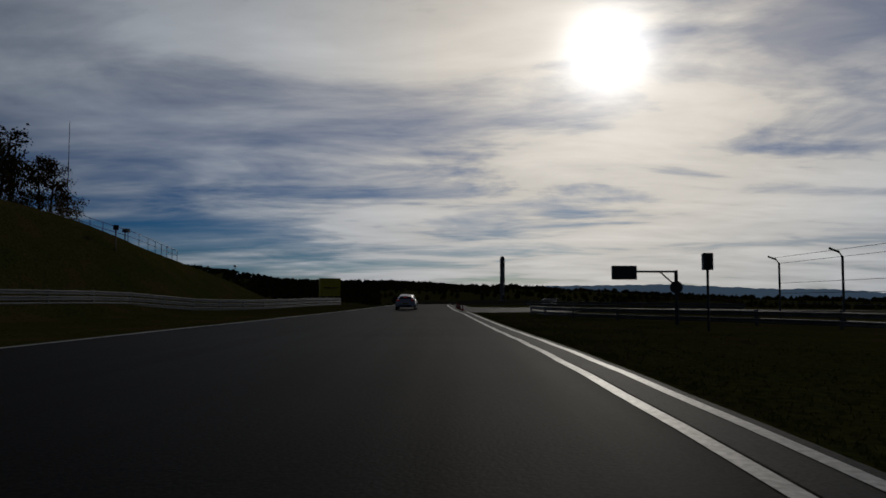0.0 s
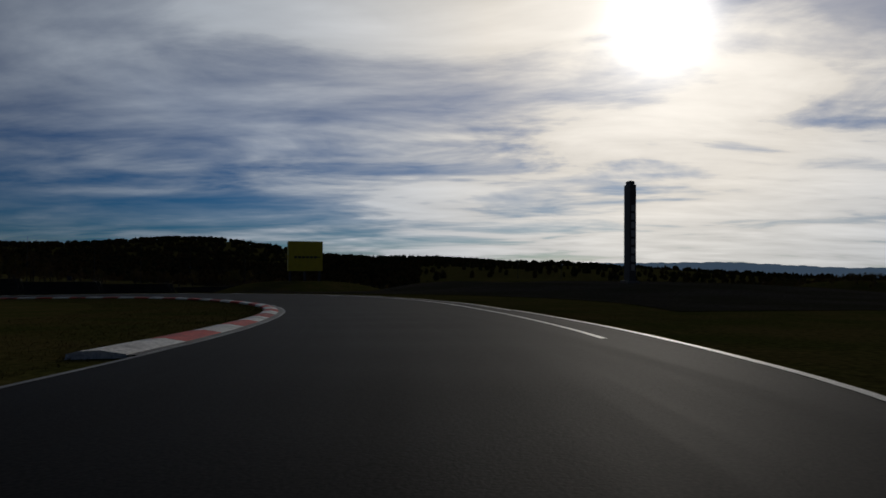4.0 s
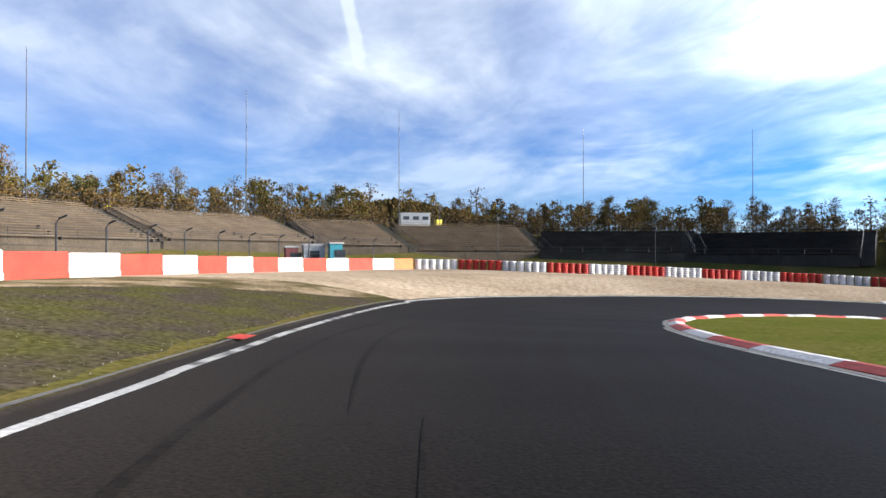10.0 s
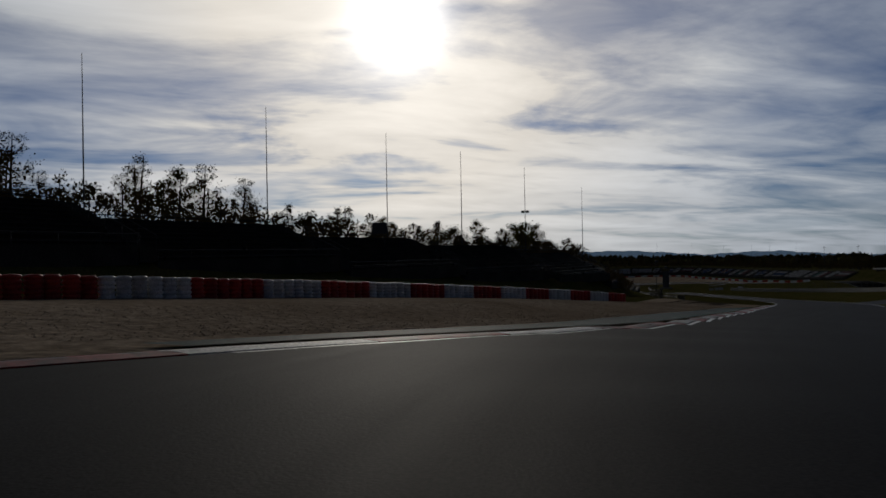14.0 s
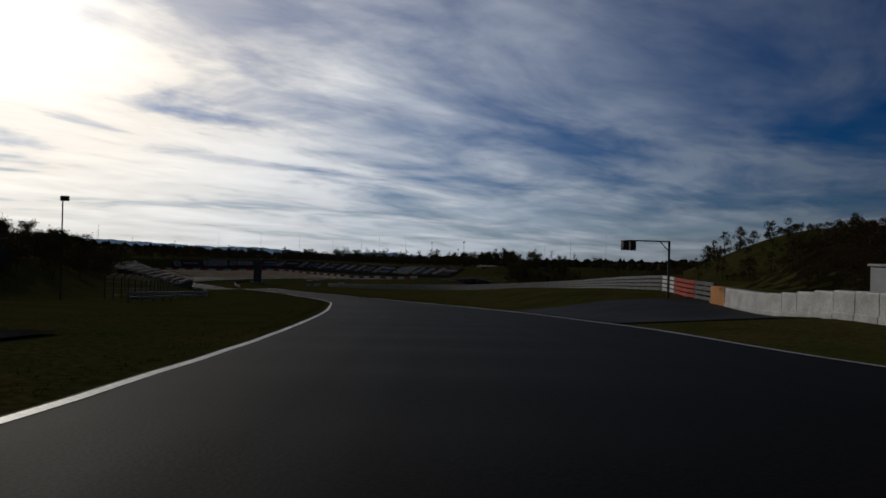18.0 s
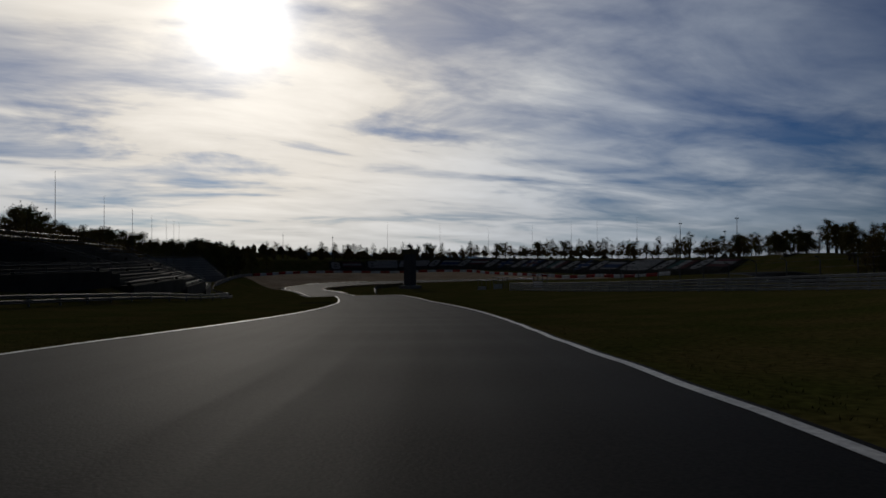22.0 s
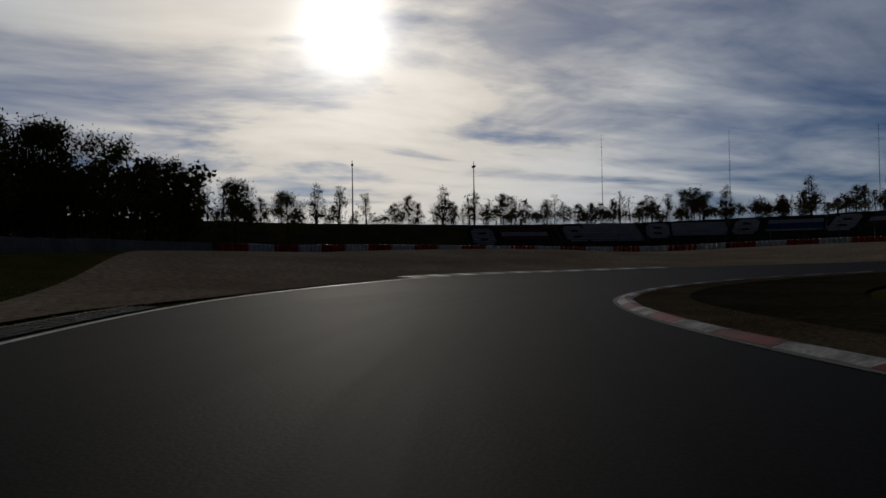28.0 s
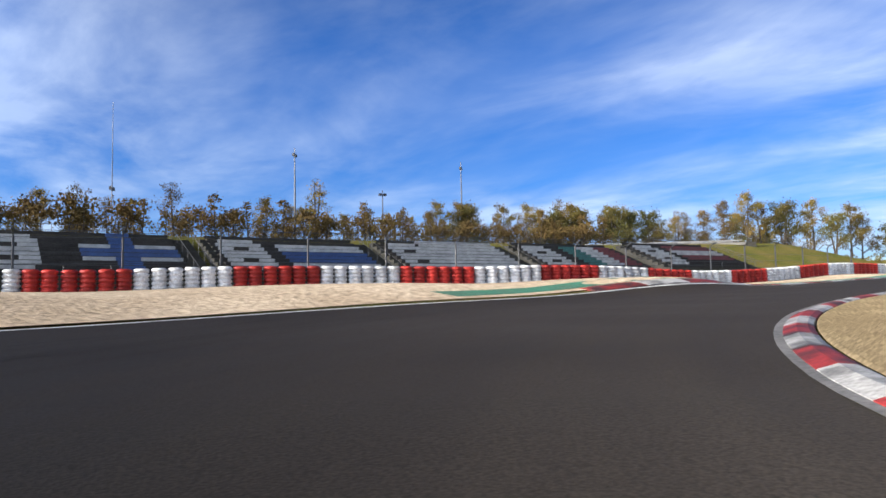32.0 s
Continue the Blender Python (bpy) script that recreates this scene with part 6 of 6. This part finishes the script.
belt([(432, 56), (470, 38), (520, 22), (570, 14), (612, 10)], 4.0, 3.0, [A_, B_, D_, F_], 0.85, 1.2, 0.0, 8)
belt([(432, 60), (470, 42), (520, 26), (570, 18), (612, 14)], 3.0, 3.0, [A_, B_, D_, F_], 0.6, 0.9, 0.0, 28, True)
PIN_ROW = [(600, 24), (640, 14), (680, -6), (706, -34), (716, -66), (718, -94), (706, -130), (684, -154), (652, -168), (618, -173), (584, -173), (550, -171), (512, -164), (470, -155)]
belt(PIN_ROW, 3.4, 2.6, [C_, E_, B_, A_, D_, C_, E_], 0.65, 1.2, 0.04, 9, clump=0.25)
belt(PIN_ROW, 2.2, 3.0, [F_, F_, A_, B_], 0.45, 0.8, 0.05, 29, True)
belt([(620, 30), (690, 4), (724, -50), (730, -96), (716, -140), (690, -168), (650, -182), (600, -188), (550, -186), (500, -178)], 3.2, 3.5, [C_, E_, B_, A_, C_], 0.75, 1.15, 0.05, 10, True, clump=0.25)
belt([(548, -168), (530, -164), (512, -158)], 2.8, 2.5, [A_, D_], 0.9, 1.2, 0.0, 14)
belt([(476, -124), (462, -118), (446, -108), (430, -100), (416, -92)], 2.6, 2.4, [A_, F_, B_, D_], 0.45, 0.75, 0.0, 11)
belt([(380, -70), (350, -60), (322, -50), (300, -40)], 4.0, 4.0, [A_, F_, B_], 0.7, 1.0, 0.1, 12, True)
belt([(398, -110), (372, -92), (346, -82), (318, -82)], 3.5, 4.0, [A_, F_, D_, B_], 0.6, 0.9, 0.05, 13, True)
belt([(362, 94), (380, 83), (398, 74), (416, 65), (434, 57)], 3.4, 2.5, [A_, D_, F_, B_], 0.8, 1.1, 0.0, 33)
belt([(356, 92), (374, 80), (392, 71), (412, 62), (430, 54), (450, 45)], 1.8, 2.5, [F_, F_, B_], 0.45, 0.8, 0.0, 34, True)
belt([(452, 40), (476, 28), (520, 14), (570, 6), (606, 2)], 2.2, 2.5, [F_, F_, A_], 0.5, 0.9, 0.0, 35, True)
belt([(706, -90), (694, -124), (674, -146), (648, -157), (620, -161), (590, -160), (560, -158), (530, -154)], 1.3, 2.0, [F_, F_, B_], 0.45, 0.75, 0.0, 36, True)
belt([(604, 16), (622, 6), (640, -6), (656, -22), (668, -40)], 1.1, 3.0, [F_, D_, A_, D_], 1.0, 1.6, 0.0, 43, True)
belt([(138, 110), (150, 134), (166, 174), (188, 200), (222, 211), (250, 203), (271, 186), (293, 169), (315, 147), (334, 126)], 1.9, 1.8, [F_, F_, B_], 0.45, 0.8, 0.0, 44, True)
belt([(504, -152), (495, -145), (486, -138), (477, -131)], 2.9, 1.6, [A_, D_, A_, B_], 0.95, 1.2, 0.0, 50)
belt([(341, 136), (349, 122), (355, 108), (362, 92)], 1.3, 1.5, [F_, F_, B_], 0.5, 0.8, 0.0, 51, True)
# scrub on the steep mound
SC = random.Random(40)
for _ in range(420):
    a_, r_ = SC.uniform(0, 6.28), 60 * math.sqrt(SC.uniform(0.0, 0.85))
    x_, y_ = 354 + r_ * math.cos(a_), -112 + r_ * math.sin(a_)
    WOODS.append((SC.choice([F_, F_, F_, B_]), x_, y_, zat(x_, y_) - 0.05, SC.uniform(0.22, 0.5), SC.uniform(0, 6.28)))
for _ in range(420):
    x_, y_ = SC.uniform(292, 338), SC.uniform(-45, 43)
    if x_ + 0.45 * y_ < 300 or x_ > 334 - 0.35 * y_ or x_ + y_ > 352:
        continue
    WOODS.append((SC.choice([F_, F_, B_]), x_, y_, zat(x_, y_) - 0.05, SC.uniform(0.22, 0.5), SC.uniform(0, 6.28)))
belt([(350, 84), (368, 73), (388, 63), (408, 54), (428, 45), (448, 37)], 1.5, 2.2, [F_, F_, B_], 0.3, 0.55, 0.0, 41, True)
# woods beyond the paddock
belt([(180, -120), (260, -140), (330, -160), (420, -190), (500, -200)], 3.0, 5.0, [A_, D_, B_, C_, F_], 0.6, 0.95, 0.0, 31, True)
plant(A_, 474.5, -121.5, 1.15)
for x, y, s in ((640, -18, 1.0), (646, -24, 1.1), (652, -28, 1.15), (658, -33, 1.1), (661, -26, 1.2), (650, -16, 1.2), (634, -10, 1.0), (640, -6, 1.1), (626, -6, 0.9), (664, -38, 1.0), (668, -45, 0.85), (672, -52, 0.75), (643, -12, 1.15), (648, -20, 1.15), (655, -22, 1.2), (631, -2, 1.1), (622, 1, 1.05)):
    plant(BIG[int(x) % 2], x, y, s)


def mesh_arrays(me):
    co = np.zeros(len(me.vertices) * 3, np.float32)
    me.vertices.foreach_get("co", co)
    return co.reshape(-1, 3)


def joined_woods():
    """The rear tree rows in one mesh: a part of the crown's leaves, drawn larger."""
    pal = [M["bark"], M["leaf"], M["leafbrown"], M["leafgreen"]]
    rnd = np.random.RandomState(77)
    V, F, K = [], [], []
    n = 0
    low = {}
    for t, c, lab in TREE_KINDS:
        tv = mesh_arrays(t)
        tf = [tuple(p.vertices) for p in t.polygons]
        cv = mesh_arrays(c).reshape(-1, 4, 3)[::8]
        mid = cv.mean(1, keepdims=True)
        cv = (mid + (cv - mid) * 2.0).reshape(-1, 3)
        low[c.name] = (tv, [f for f in tf if len(f) == 4][:70], cv, [i for i, q in enumerate(pal) if q == c.materials[0]][0])
    for (t, c, lab), x, y, z, size, turn in WOODS:
        tv, tf, cv, k = low[c.name]
        ca, sa = math.cos(turn) * size, math.sin(turn) * size
        for vv, ff, kk in ((tv, tf, 0), (cv, None, k)):
            w = np.stack([vv[:, 0] * ca - vv[:, 1] * sa + x, vv[:, 0] * sa + vv[:, 1] * ca + y, vv[:, 2] * size + z], 1)
            V.append(w)
            if ff is None:
                q = np.arange(len(w)).reshape(-1, 4) + n
            else:
                q = np.array(ff) + n
            F.append(q)
            K += [kk] * len(q)
            n += len(w)
    V, F = np.concatenate(V), np.concatenate(F)
    me = bpy.data.meshes.new("autumn_wood")
    me.vertices.add(len(V))
    me.vertices.foreach_set("co", V.astype(np.float32).ravel())
    me.loops.add(F.size)
    me.loops.foreach_set("vertex_index", F.astype(np.int32).ravel())
    me.polygons.add(len(F))
    me.polygons.foreach_set("loop_start", np.arange(0, F.size, 4, dtype=np.int32))
    for q in pal:
        me.materials.append(q)
    me.polygons.foreach_set("material_index", np.array(K, np.int32))
    me.update(calc_edges=True)
    tagged(new("autumn_wood", me), "dense rear rows of yellow-brown broadleaf trees behind the terraces", "woods", kind="stuff")


joined_woods()


def far_forest():
    """Woods on the ridges, too far and too many to count."""
    rnd = np.random.RandomState(5)
    n0, n1, n2 = 3000, 11000, 6500
    ang = np.radians(np.concatenate([rnd.uniform(-95, 165, n0), rnd.uniform(8, 118, n1), rnd.uniform(-75, 62, n2)]))
    r = np.concatenate([430 + 800 * rnd.rand(n0) ** 0.8, 400 + 600 * rnd.rand(n1) ** 0.75, rnd.uniform(1650, 2750, n2)])
    x, y = 320 + r * np.cos(ang), 20 + r * np.sin(ang)
    keep = (np.abs(np.degrees(ang) + 30) > 35) | (r > 620)
    x, y, r = x[keep], y[keep], r[keep]
    z = height(x, y)
    V, F = [], []
    for i in range(len(x)):
        b = len(V)
        far = r[i] > 1500
        h = rnd.uniform(6, 10) * (1.5 if far else 1.0)
        w = h * rnd.uniform(0.28, 0.48) * (1.8 if far else 1.0)
        con = rnd.rand() < (0.5 if far else 0.16)
        m = 4 if far else 5
        prof = ((w, 0.05 * h), (w * 0.55, 0.5 * h), (w * 0.06, h)) if con else ((w * 0.75, 0.05 * h), (w * 1.15, 0.45 * h), (w * 0.75, 0.8 * h), (w * 0.2, h))
        for q, zz in prof:
            for j in range(m):
                a = j * 6.283 / m + rnd.uniform(-0.3, 0.3)
                k = q * rnd.uniform(0.65, 1.3)
                V.append((x[i] + math.cos(a) * k, y[i] + math.sin(a) * k, z[i] - 0.5 + zz * rnd.uniform(0.88, 1.08)))
        for p in range(len(prof) - 1):
            for j in range(m):
                F.append((b + p * m + j, b + p * m + (j + 1) % m, b + (p + 1) * m + (j + 1) % m, b + (p + 1) * m + j))
        F.append(tuple(b + (len(prof) - 1) * m + j for j in range(m)))
    ob = mesh_ob("far_woods", V, F, M["farwood"])
    tagged(ob, "mixed autumn woods covering the distant ridges", "woods", kind="stuff")


far_forest()


def far_hills():
    """Bare outline of the highest hills, beyond the woods on the plain."""
    T = np.array([(-80, -0.9), (-66, -0.75), (-58, -0.72), (-50, -0.5), (-46, -0.52), (-43, -0.36), (-40.5, -0.14), (-38, -0.18), (-35, -0.36), (-32, -0.12), (-29, 0.06), (-26, 0.02), (-22, 0.2), (-18, 0.4), (-12, 0.3), (-4, 0.2), (8, -0.2), (20, -0.8)])
    az = np.arange(-80, 20.1, 0.25)
    el = np.interp(az, T[:, 0], T[:, 1]) + 0.025 * np.sin(az * 2.9) + 0.02 * np.sin(az * 7.3 + 1)
    a, R = np.radians(az), 4050
    V = np.concatenate([np.stack([320 + R * q * np.cos(a), 20 + R * q * np.sin(a), z_], 1) for q, z_ in ((0.985, np.full(len(a), -110.0)), (1.0, np.tan(np.radians(el)) * R), (1.03, np.full(len(a), -110.0)))])
    n = len(a)
    F = [(k * n + i, k * n + i + 1, (k + 1) * n + i + 1, (k + 1) * n + i) for k in range(2) for i in range(n - 1)]
    tagged(mesh_ob("backdrop", V, F, M["hazehill"], smooth_faces=True), "far hills, their blue air haze given as a glow", "hills", kind="structure")


far_hills()


def grass_tufts():
    """Blades along the verges that the road passes closest."""
    rnd = np.random.RandomState(8)
    zones = [(100, 150, -1, 0.9, 7, 9000), (150, 212, 1, 0.6, 8, 6000), (212, 345, 1, 1.0, 9, 26000), (222, 330, -1, 0.4, 7, 9000), (345, 362, 1, 1.2, 6, 2000), (370, 432, -1, 1.0, 7, 3000),
             (500, 760, 1, 0.5, 8, 14000), (520, 790, -1, 0.4, 8, 14000)]
    V = []
    for s0, s1, side, a, b, n in zones:
        s = rnd.uniform(s0, s1, n)
        o = a + (b - a) * rnd.rand(n) ** 1.7
        e = left(s) + o if side > 0 else right(s) - o
        x, y = at_road(s, e)
        z = height(x, y)
        for j in range(3):
            t = rnd.uniform(0, 6.28, n)
            w, h = rnd.uniform(0.006, 0.014, n), rnd.uniform(0.015, 0.045, n)
            lx, ly = rnd.uniform(-0.04, 0.04, n), rnd.uniform(-0.04, 0.04, n)
            px, py = x + rnd.uniform(-0.1, 0.1, n), y + rnd.uniform(-0.1, 0.1, n)
            dx, dy = np.cos(t) * w, np.sin(t) * w
            V.append(np.stack([np.stack([px - dx, py - dy, z - 0.01], 1), np.stack([px + dx, py + dy, z - 0.01], 1), np.stack([px + lx, py + ly, z + h], 1)], 1).reshape(-1, 3))
    V = np.concatenate(V)
    me = bpy.data.meshes.new("verge_grass")
    me.vertices.add(len(V))
    me.vertices.foreach_set("co", V.astype(np.float32).ravel())
    me.loops.add(len(V))
    me.loops.foreach_set("vertex_index", np.arange(len(V), dtype=np.int32))
    me.polygons.add(len(V) // 3)
    me.polygons.foreach_set("loop_start", np.arange(0, len(V), 3, dtype=np.int32))
    me.materials.append(M["blade"])
    me.update(calc_edges=True)
    tagged(new("verge_grass", me), "short dull autumn grass blades along the verges", "grass", kind="stuff")


grass_tufts()


def gravel_stones():
    """Loose lumps on the gravel nearest to the road."""
    rnd = np.random.RandomState(21)
    base = np.array([(1, 0, 0), (0, 1, 0), (-1, 0, 0), (0, -1, 0), (0, 0, 1), (0, 0, -1)], float)
    tri = np.array([(0, 1, 4), (1, 2, 4), (2, 3, 4), (3, 0, 4), (1, 0, 5), (2, 1, 5), (3, 2, 5), (0, 3, 5)])
    V, F = [], []
    k = 0
    for s0, s1, a, b, n, up in ((424, 492, 3.3, 13, 16000, 0.06), (812, 852, 0.8, 9, 4000, 0.07)):
        s = rnd.uniform(s0, s1, n)
        o = a + (b - a) * rnd.rand(n) ** 1.6
        x, y = at_road(s, left(s) + o)
        z = height(x, y) + up
        r = 0.012 + 0.028 * rnd.rand(n) ** 2
        p = base[None] * (0.7 + 0.6 * rnd.rand(n, 6, 1)) * r[:, None, None] * np.array((1, 1, 0.7))
        V.append((p + np.stack([x, y, z], 1)[:, None]).reshape(-1, 3))
        F.append((tri[None] + (np.arange(n) * 6)[:, None, None] + k).reshape(-1, 3))
        k += n * 6
    V, F = np.concatenate(V), np.concatenate(F)
    me = bpy.data.meshes.new("gravel_stones")
    me.from_pydata(V.tolist(), [], F.tolist())
    me.materials.append(M["gravel"])
    tagged(new("gravel_stones", me), "loose pale stones on the raked gravel", "gravel", kind="stuff")


gravel_stones()


# ---------------------------------------------------------------- the white car
def car(s, lat, turn):
    x, y = at_road(s, lat)
    x, y = float(x), float(y)
    h = math.atan2(np.interp(s, ROADS, TAN[:, 1]), np.interp(s, ROADS, TAN[:, 0])) + turn
    e = thing("car", "white three-door hatchback with dark glass on the asphalt", "car", (x, y, zat(x, y) + 0.065), h)
    # stations along the length: x, half width low, half width waist, waist height, bottom
    st = [(-2.10, 0.66, 0.74, 0.62, 0.34), (-2.04, 0.80, 0.84, 0.78, 0.26), (-1.80, 0.88, 0.90, 0.90, 0.22), (-1.30, 0.90, 0.92, 0.95, 0.20), (-0.60, 0.89, 0.90, 0.93, 0.19),
          (0.20, 0.89, 0.90, 0.91, 0.19), (0.90, 0.89, 0.90, 0.90, 0.19), (1.30, 0.89, 0.90, 0.86, 0.20), (1.75, 0.86, 0.86, 0.76, 0.20), (2.06, 0.74, 0.74, 0.62, 0.22), (2.18, 0.50, 0.52, 0.50, 0.28)]
    V, F = [], []
    for sx, wl, ww, zw, zb in st:
        ring = [(-wl * 0.92, zb), (-wl, zb + 0.12), (-ww, (zb + zw) / 2 + 0.05), (-ww * 0.985, zw - 0.06), (-ww * 0.88, zw), (0, zw + 0.03), (ww * 0.88, zw), (ww * 0.985, zw - 0.06), (ww, (zb + zw) / 2 + 0.05), (wl, zb + 0.12), (wl * 0.92, zb)]
        V += [(sx, a, b) for a, b in ring]
    m = 11
    for i in range(len(st) - 1):
        for j in range(m):
            F.append((i * m + j, i * m + (j + 1) % m, (i + 1) * m + (j + 1) % m, (i + 1) * m + j))
    F += [tuple(range(m))[::-1], tuple((len(st) - 1) * m + j for j in range(m))]
    body = mesh_ob("body", V, F, M["carwhite"], e, True)
    body.data.flip_normals()
    su = body.modifiers.new("round", "SUBSURF")
    su.levels = su.render_levels = 2
    # glasshouse
    gs = [(-1.94, 0.68, 0.88, 0.60, 0.97), (-1.52, 0.78, 0.93, 0.56, 1.20), (-0.95, 0.82, 0.93, 0.58, 1.30), (-0.15, 0.82, 0.92, 0.58, 1.345), (0.35, 0.81, 0.91, 0.55, 1.30), (1.15, 0.74, 0.88, 0.56, 0.93)]
    V, F = [], []
    for sx, wb, zb, wt, zt in gs:
        V += [(sx, -wb, zb - 0.02), (sx, -wt - 0.03, zt - 0.08), (sx, -wt + 0.06, zt), (sx, 0, zt + 0.015), (sx, wt - 0.06, zt), (sx, wt + 0.03, zt - 0.08), (sx, wb, zb - 0.02)]
    m = 7
    for i in range(len(gs) - 1):
        for j in range(m - 1):
            F.append((i * m + j, i * m + j + 1, (i + 1) * m + j + 1, (i + 1) * m + j))
    mesh_ob("cabin", V, [f_[::-1] for f_ in F] + [tuple(range(m))], M["carwhite"], e, True)

    def pane(nm, top, low, n_out, squeeze):
        """A glass strip set a little proud of the cabin between two rows of points."""
        pts = [Vector(V[q]) for q in low] + [Vector(V[q]) for q in top]
        c = sum(pts, Vector()) / len(pts)
        pts = [c + Vector(((p.x - c.x) * squeeze[0], (p.y - c.y) * squeeze[1], (p.z - c.z) * squeeze[2])) + Vector(n_out) for p in pts]
        k = len(low)
        fs = [(q, q + 1, k + q + 1, k + q) for q in range(k - 1)]
        ob = mesh_ob(nm, pts, fs, M["carglass"], e, True)
        ob.modifiers.new("thickness", "SOLIDIFY").thickness = 0.008
    pane("rear_window", [m + j for j in range(1, 6)], [j for j in range(1, 6)], (-0.03, 0, 0.02), (0.92, 0.96, 0.9))
    pane("windscreen", [4 * m + j for j in range(1, 6)], [5 * m + j for j in range(1, 6)], (0.03, 0, 0.02), (0.9, 0.92, 0.9))
    for c0, c1, sy in ((0, 1, -1), (6, 5, 1)):
        pane("side_window", [i * m + c1 for i in (2, 3, 4)], [i * m + c0 for i in (2, 3, 4)], (0.06, sy * 0.012, 0), (0.97, 1.0, 0.9))
        pane("quarter_window", [i * m + c1 for i in (1, 2)], [i * m + c0 for i in (1, 2)], (0.06, sy * 0.012, 0), (0.8, 1.0, 0.8))
    V, F = [], []
    for sx, wb, zb, wt, zt in [(-1.84, 0.70, 0.86, 0.50, 1.145)] + [q for q in gs[1:5]]:
        V += [(sx, -wt + 0.0, zt - 0.012), (sx, -wt + 0.08, zt + 0.02), (sx, 0, zt + 0.035), (sx, wt - 0.08, zt + 0.02), (sx, wt, zt - 0.012)]
    F = [(i * 5 + j, i * 5 + j + 1, (i + 1) * 5 + j + 1, (i + 1) * 5 + j) for i in range(4) for j in range(4)]
    roof = mesh_ob("roof", V, F, M["carwhite"], e, True)
    roof.data.flip_normals()
    roof.modifiers.new("thickness", "SOLIDIFY").thickness = 0.03
    for sy in (-1, 1):
        mr = Geo().box((0.62, sy * 1.0, 0.98), (0.14, 0.24, 0.16), bevel=0.04).ob("mirror", M["black"], e, True)
        Geo().box((0.545, sy * 1.0, 0.98), (0.012, 0.2, 0.12)).ob("mirror_glass", M["carglass"], mr)
        tl = Geo().box((-1.975, sy * 0.66, 0.85), (0.15, 0.30, 0.11), sy * 0.25, bevel=0.03).ob("tail_light", M["lampglass"], e, True)
        Geo().box((-2.05, sy * 0.63, 0.875), (0.02, 0.15, 0.035), sy * 0.25, bevel=0.008).ob("lit_bulb", M["taillight"], tl)
        Geo().box((2.02, sy * 0.62, 0.64), (0.2, 0.28, 0.12), bevel=0.03).ob("headlight", M["glassdark"], e, True)
        Geo().box((-0.15, sy * 0.912, 0.76), (0.20, 0.03, 0.035), bevel=0.01).ob("door_handle", M["black"], e)
        Geo().box((-0.1, sy * 0.88, 0.22), (2.1, 0.10, 0.09), bevel=0.02).ob("side_skirt", M["carwhite"], e)
        for wx in (-1.32, 1.32):
            w = Geo()
            prof = [(0.19, -0.10), (0.30, -0.11), (0.325, -0.07), (0.325, 0.07), (0.30, 0.11), (0.19, 0.10)]
            w.lathe(prof, 20)
            wh = w.ob("wheel", M["black"], e, True)
            wh.matrix_basis = Matrix.Translation((wx, sy * 0.82, 0.325)) @ Matrix.Rotation(math.pi / 2 * -sy, 4, "X")
            r = Geo().lathe([(0.215, 0.085), (0.20, 0.10), (0.06, 0.08), (0.04, 0.10), (0.0, 0.10)], 16)
            for k in range(5):
                a = k * 1.2566
                r.box((math.cos(a) * 0.12, math.sin(a) * 0.12, 0.10), (0.18, 0.045, 0.02), a)
            r.ob("rim", M["dark"], wh)
            Geo().lathe([(0.36, -0.02), (0.40, 0.0), (0.36, 0.02)], 20).ob("wheel_arch", M["black"], e).matrix_basis = Matrix.Translation((wx, sy * 0.885, 0.335)) @ Matrix.Rotation(math.pi / 2, 4, "X")
    Geo().box((-1.83, 0, 1.155), (0.18, 0.94, 0.03), bevel=0.01).ob("roof_spoiler", M["carwhite"], e, True)
    Geo().box((-2.10, 0, 0.36), (0.10, 1.1, 0.18), bevel=0.03).ob("diffuser", M["black"], e)
    Geo().box((-2.10, 0, 0.58), (0.03, 0.52, 0.11)).ob("number_plate", M["yellow"], e)
    for k in range(4):
        Geo().box((-2.12, -0.17 + k * 0.115, 0.58), (0.01, 0.08, 0.06)).ob("bar", M["black"], e)
    Geo().tube([(-2.16, 0.0, 0.27), (-2.02, 0.0, 0.27)], 0.05, 10).ob("exhaust", M["steel"], e)
    Geo().tube([(-1.4, 0, 1.22), (-1.5, 0, 1.52)], 0.012, 5, 0.005).ob("aerial", M["black"], e)
    Geo().box((-1.925, 0, 1.14), (0.03, 0.22, 0.018)).ob("brake_light", M["taillight"], e)
    return e


car(162.9, 2.69, 0.0)

# stair rail down the bank by the start
P = line_of([(72, 26), (78, 25), (84, 24), (92, 24.5)], 1.5)
zz = height(P[:, 0], P[:, 1])
e = thing("stair_railing", "grey tube railing down the grassy bank", "railing", (P[0, 0], P[0, 1], zz[0]))
for i in range(len(P)):
    Geo().tube([(P[i, 0] - P[0, 0], P[i, 1] - P[0, 1], zz[i] - zz[0] - 0.1), (P[i, 0] - P[0, 0], P[i, 1] - P[0, 1], zz[i] - zz[0] + 1.05)], 0.03, 5).ob("post", M["steel"], e)
for h in (0.55, 1.05):
    Geo().tube([(P[i, 0] - P[0, 0], P[i, 1] - P[0, 1], zz[i] - zz[0] + h) for i in range(len(P))], 0.03, 5).ob("rail", M["steel"], e)
for x, y, z in [(436.5, -126.3, 6.8), (447.1, -120.3, 5.0), (454.8, -115.5, 2.2), (461.4, -110.9, 0.8)]:
    mast(x, y, z, "tall slender lightning mast among the shrubs")
mast(92, 36, 31, "tall slender lightning mast on the grass bank")
mast(86, 41, 34, "tall slender lightning mast on the grass bank")
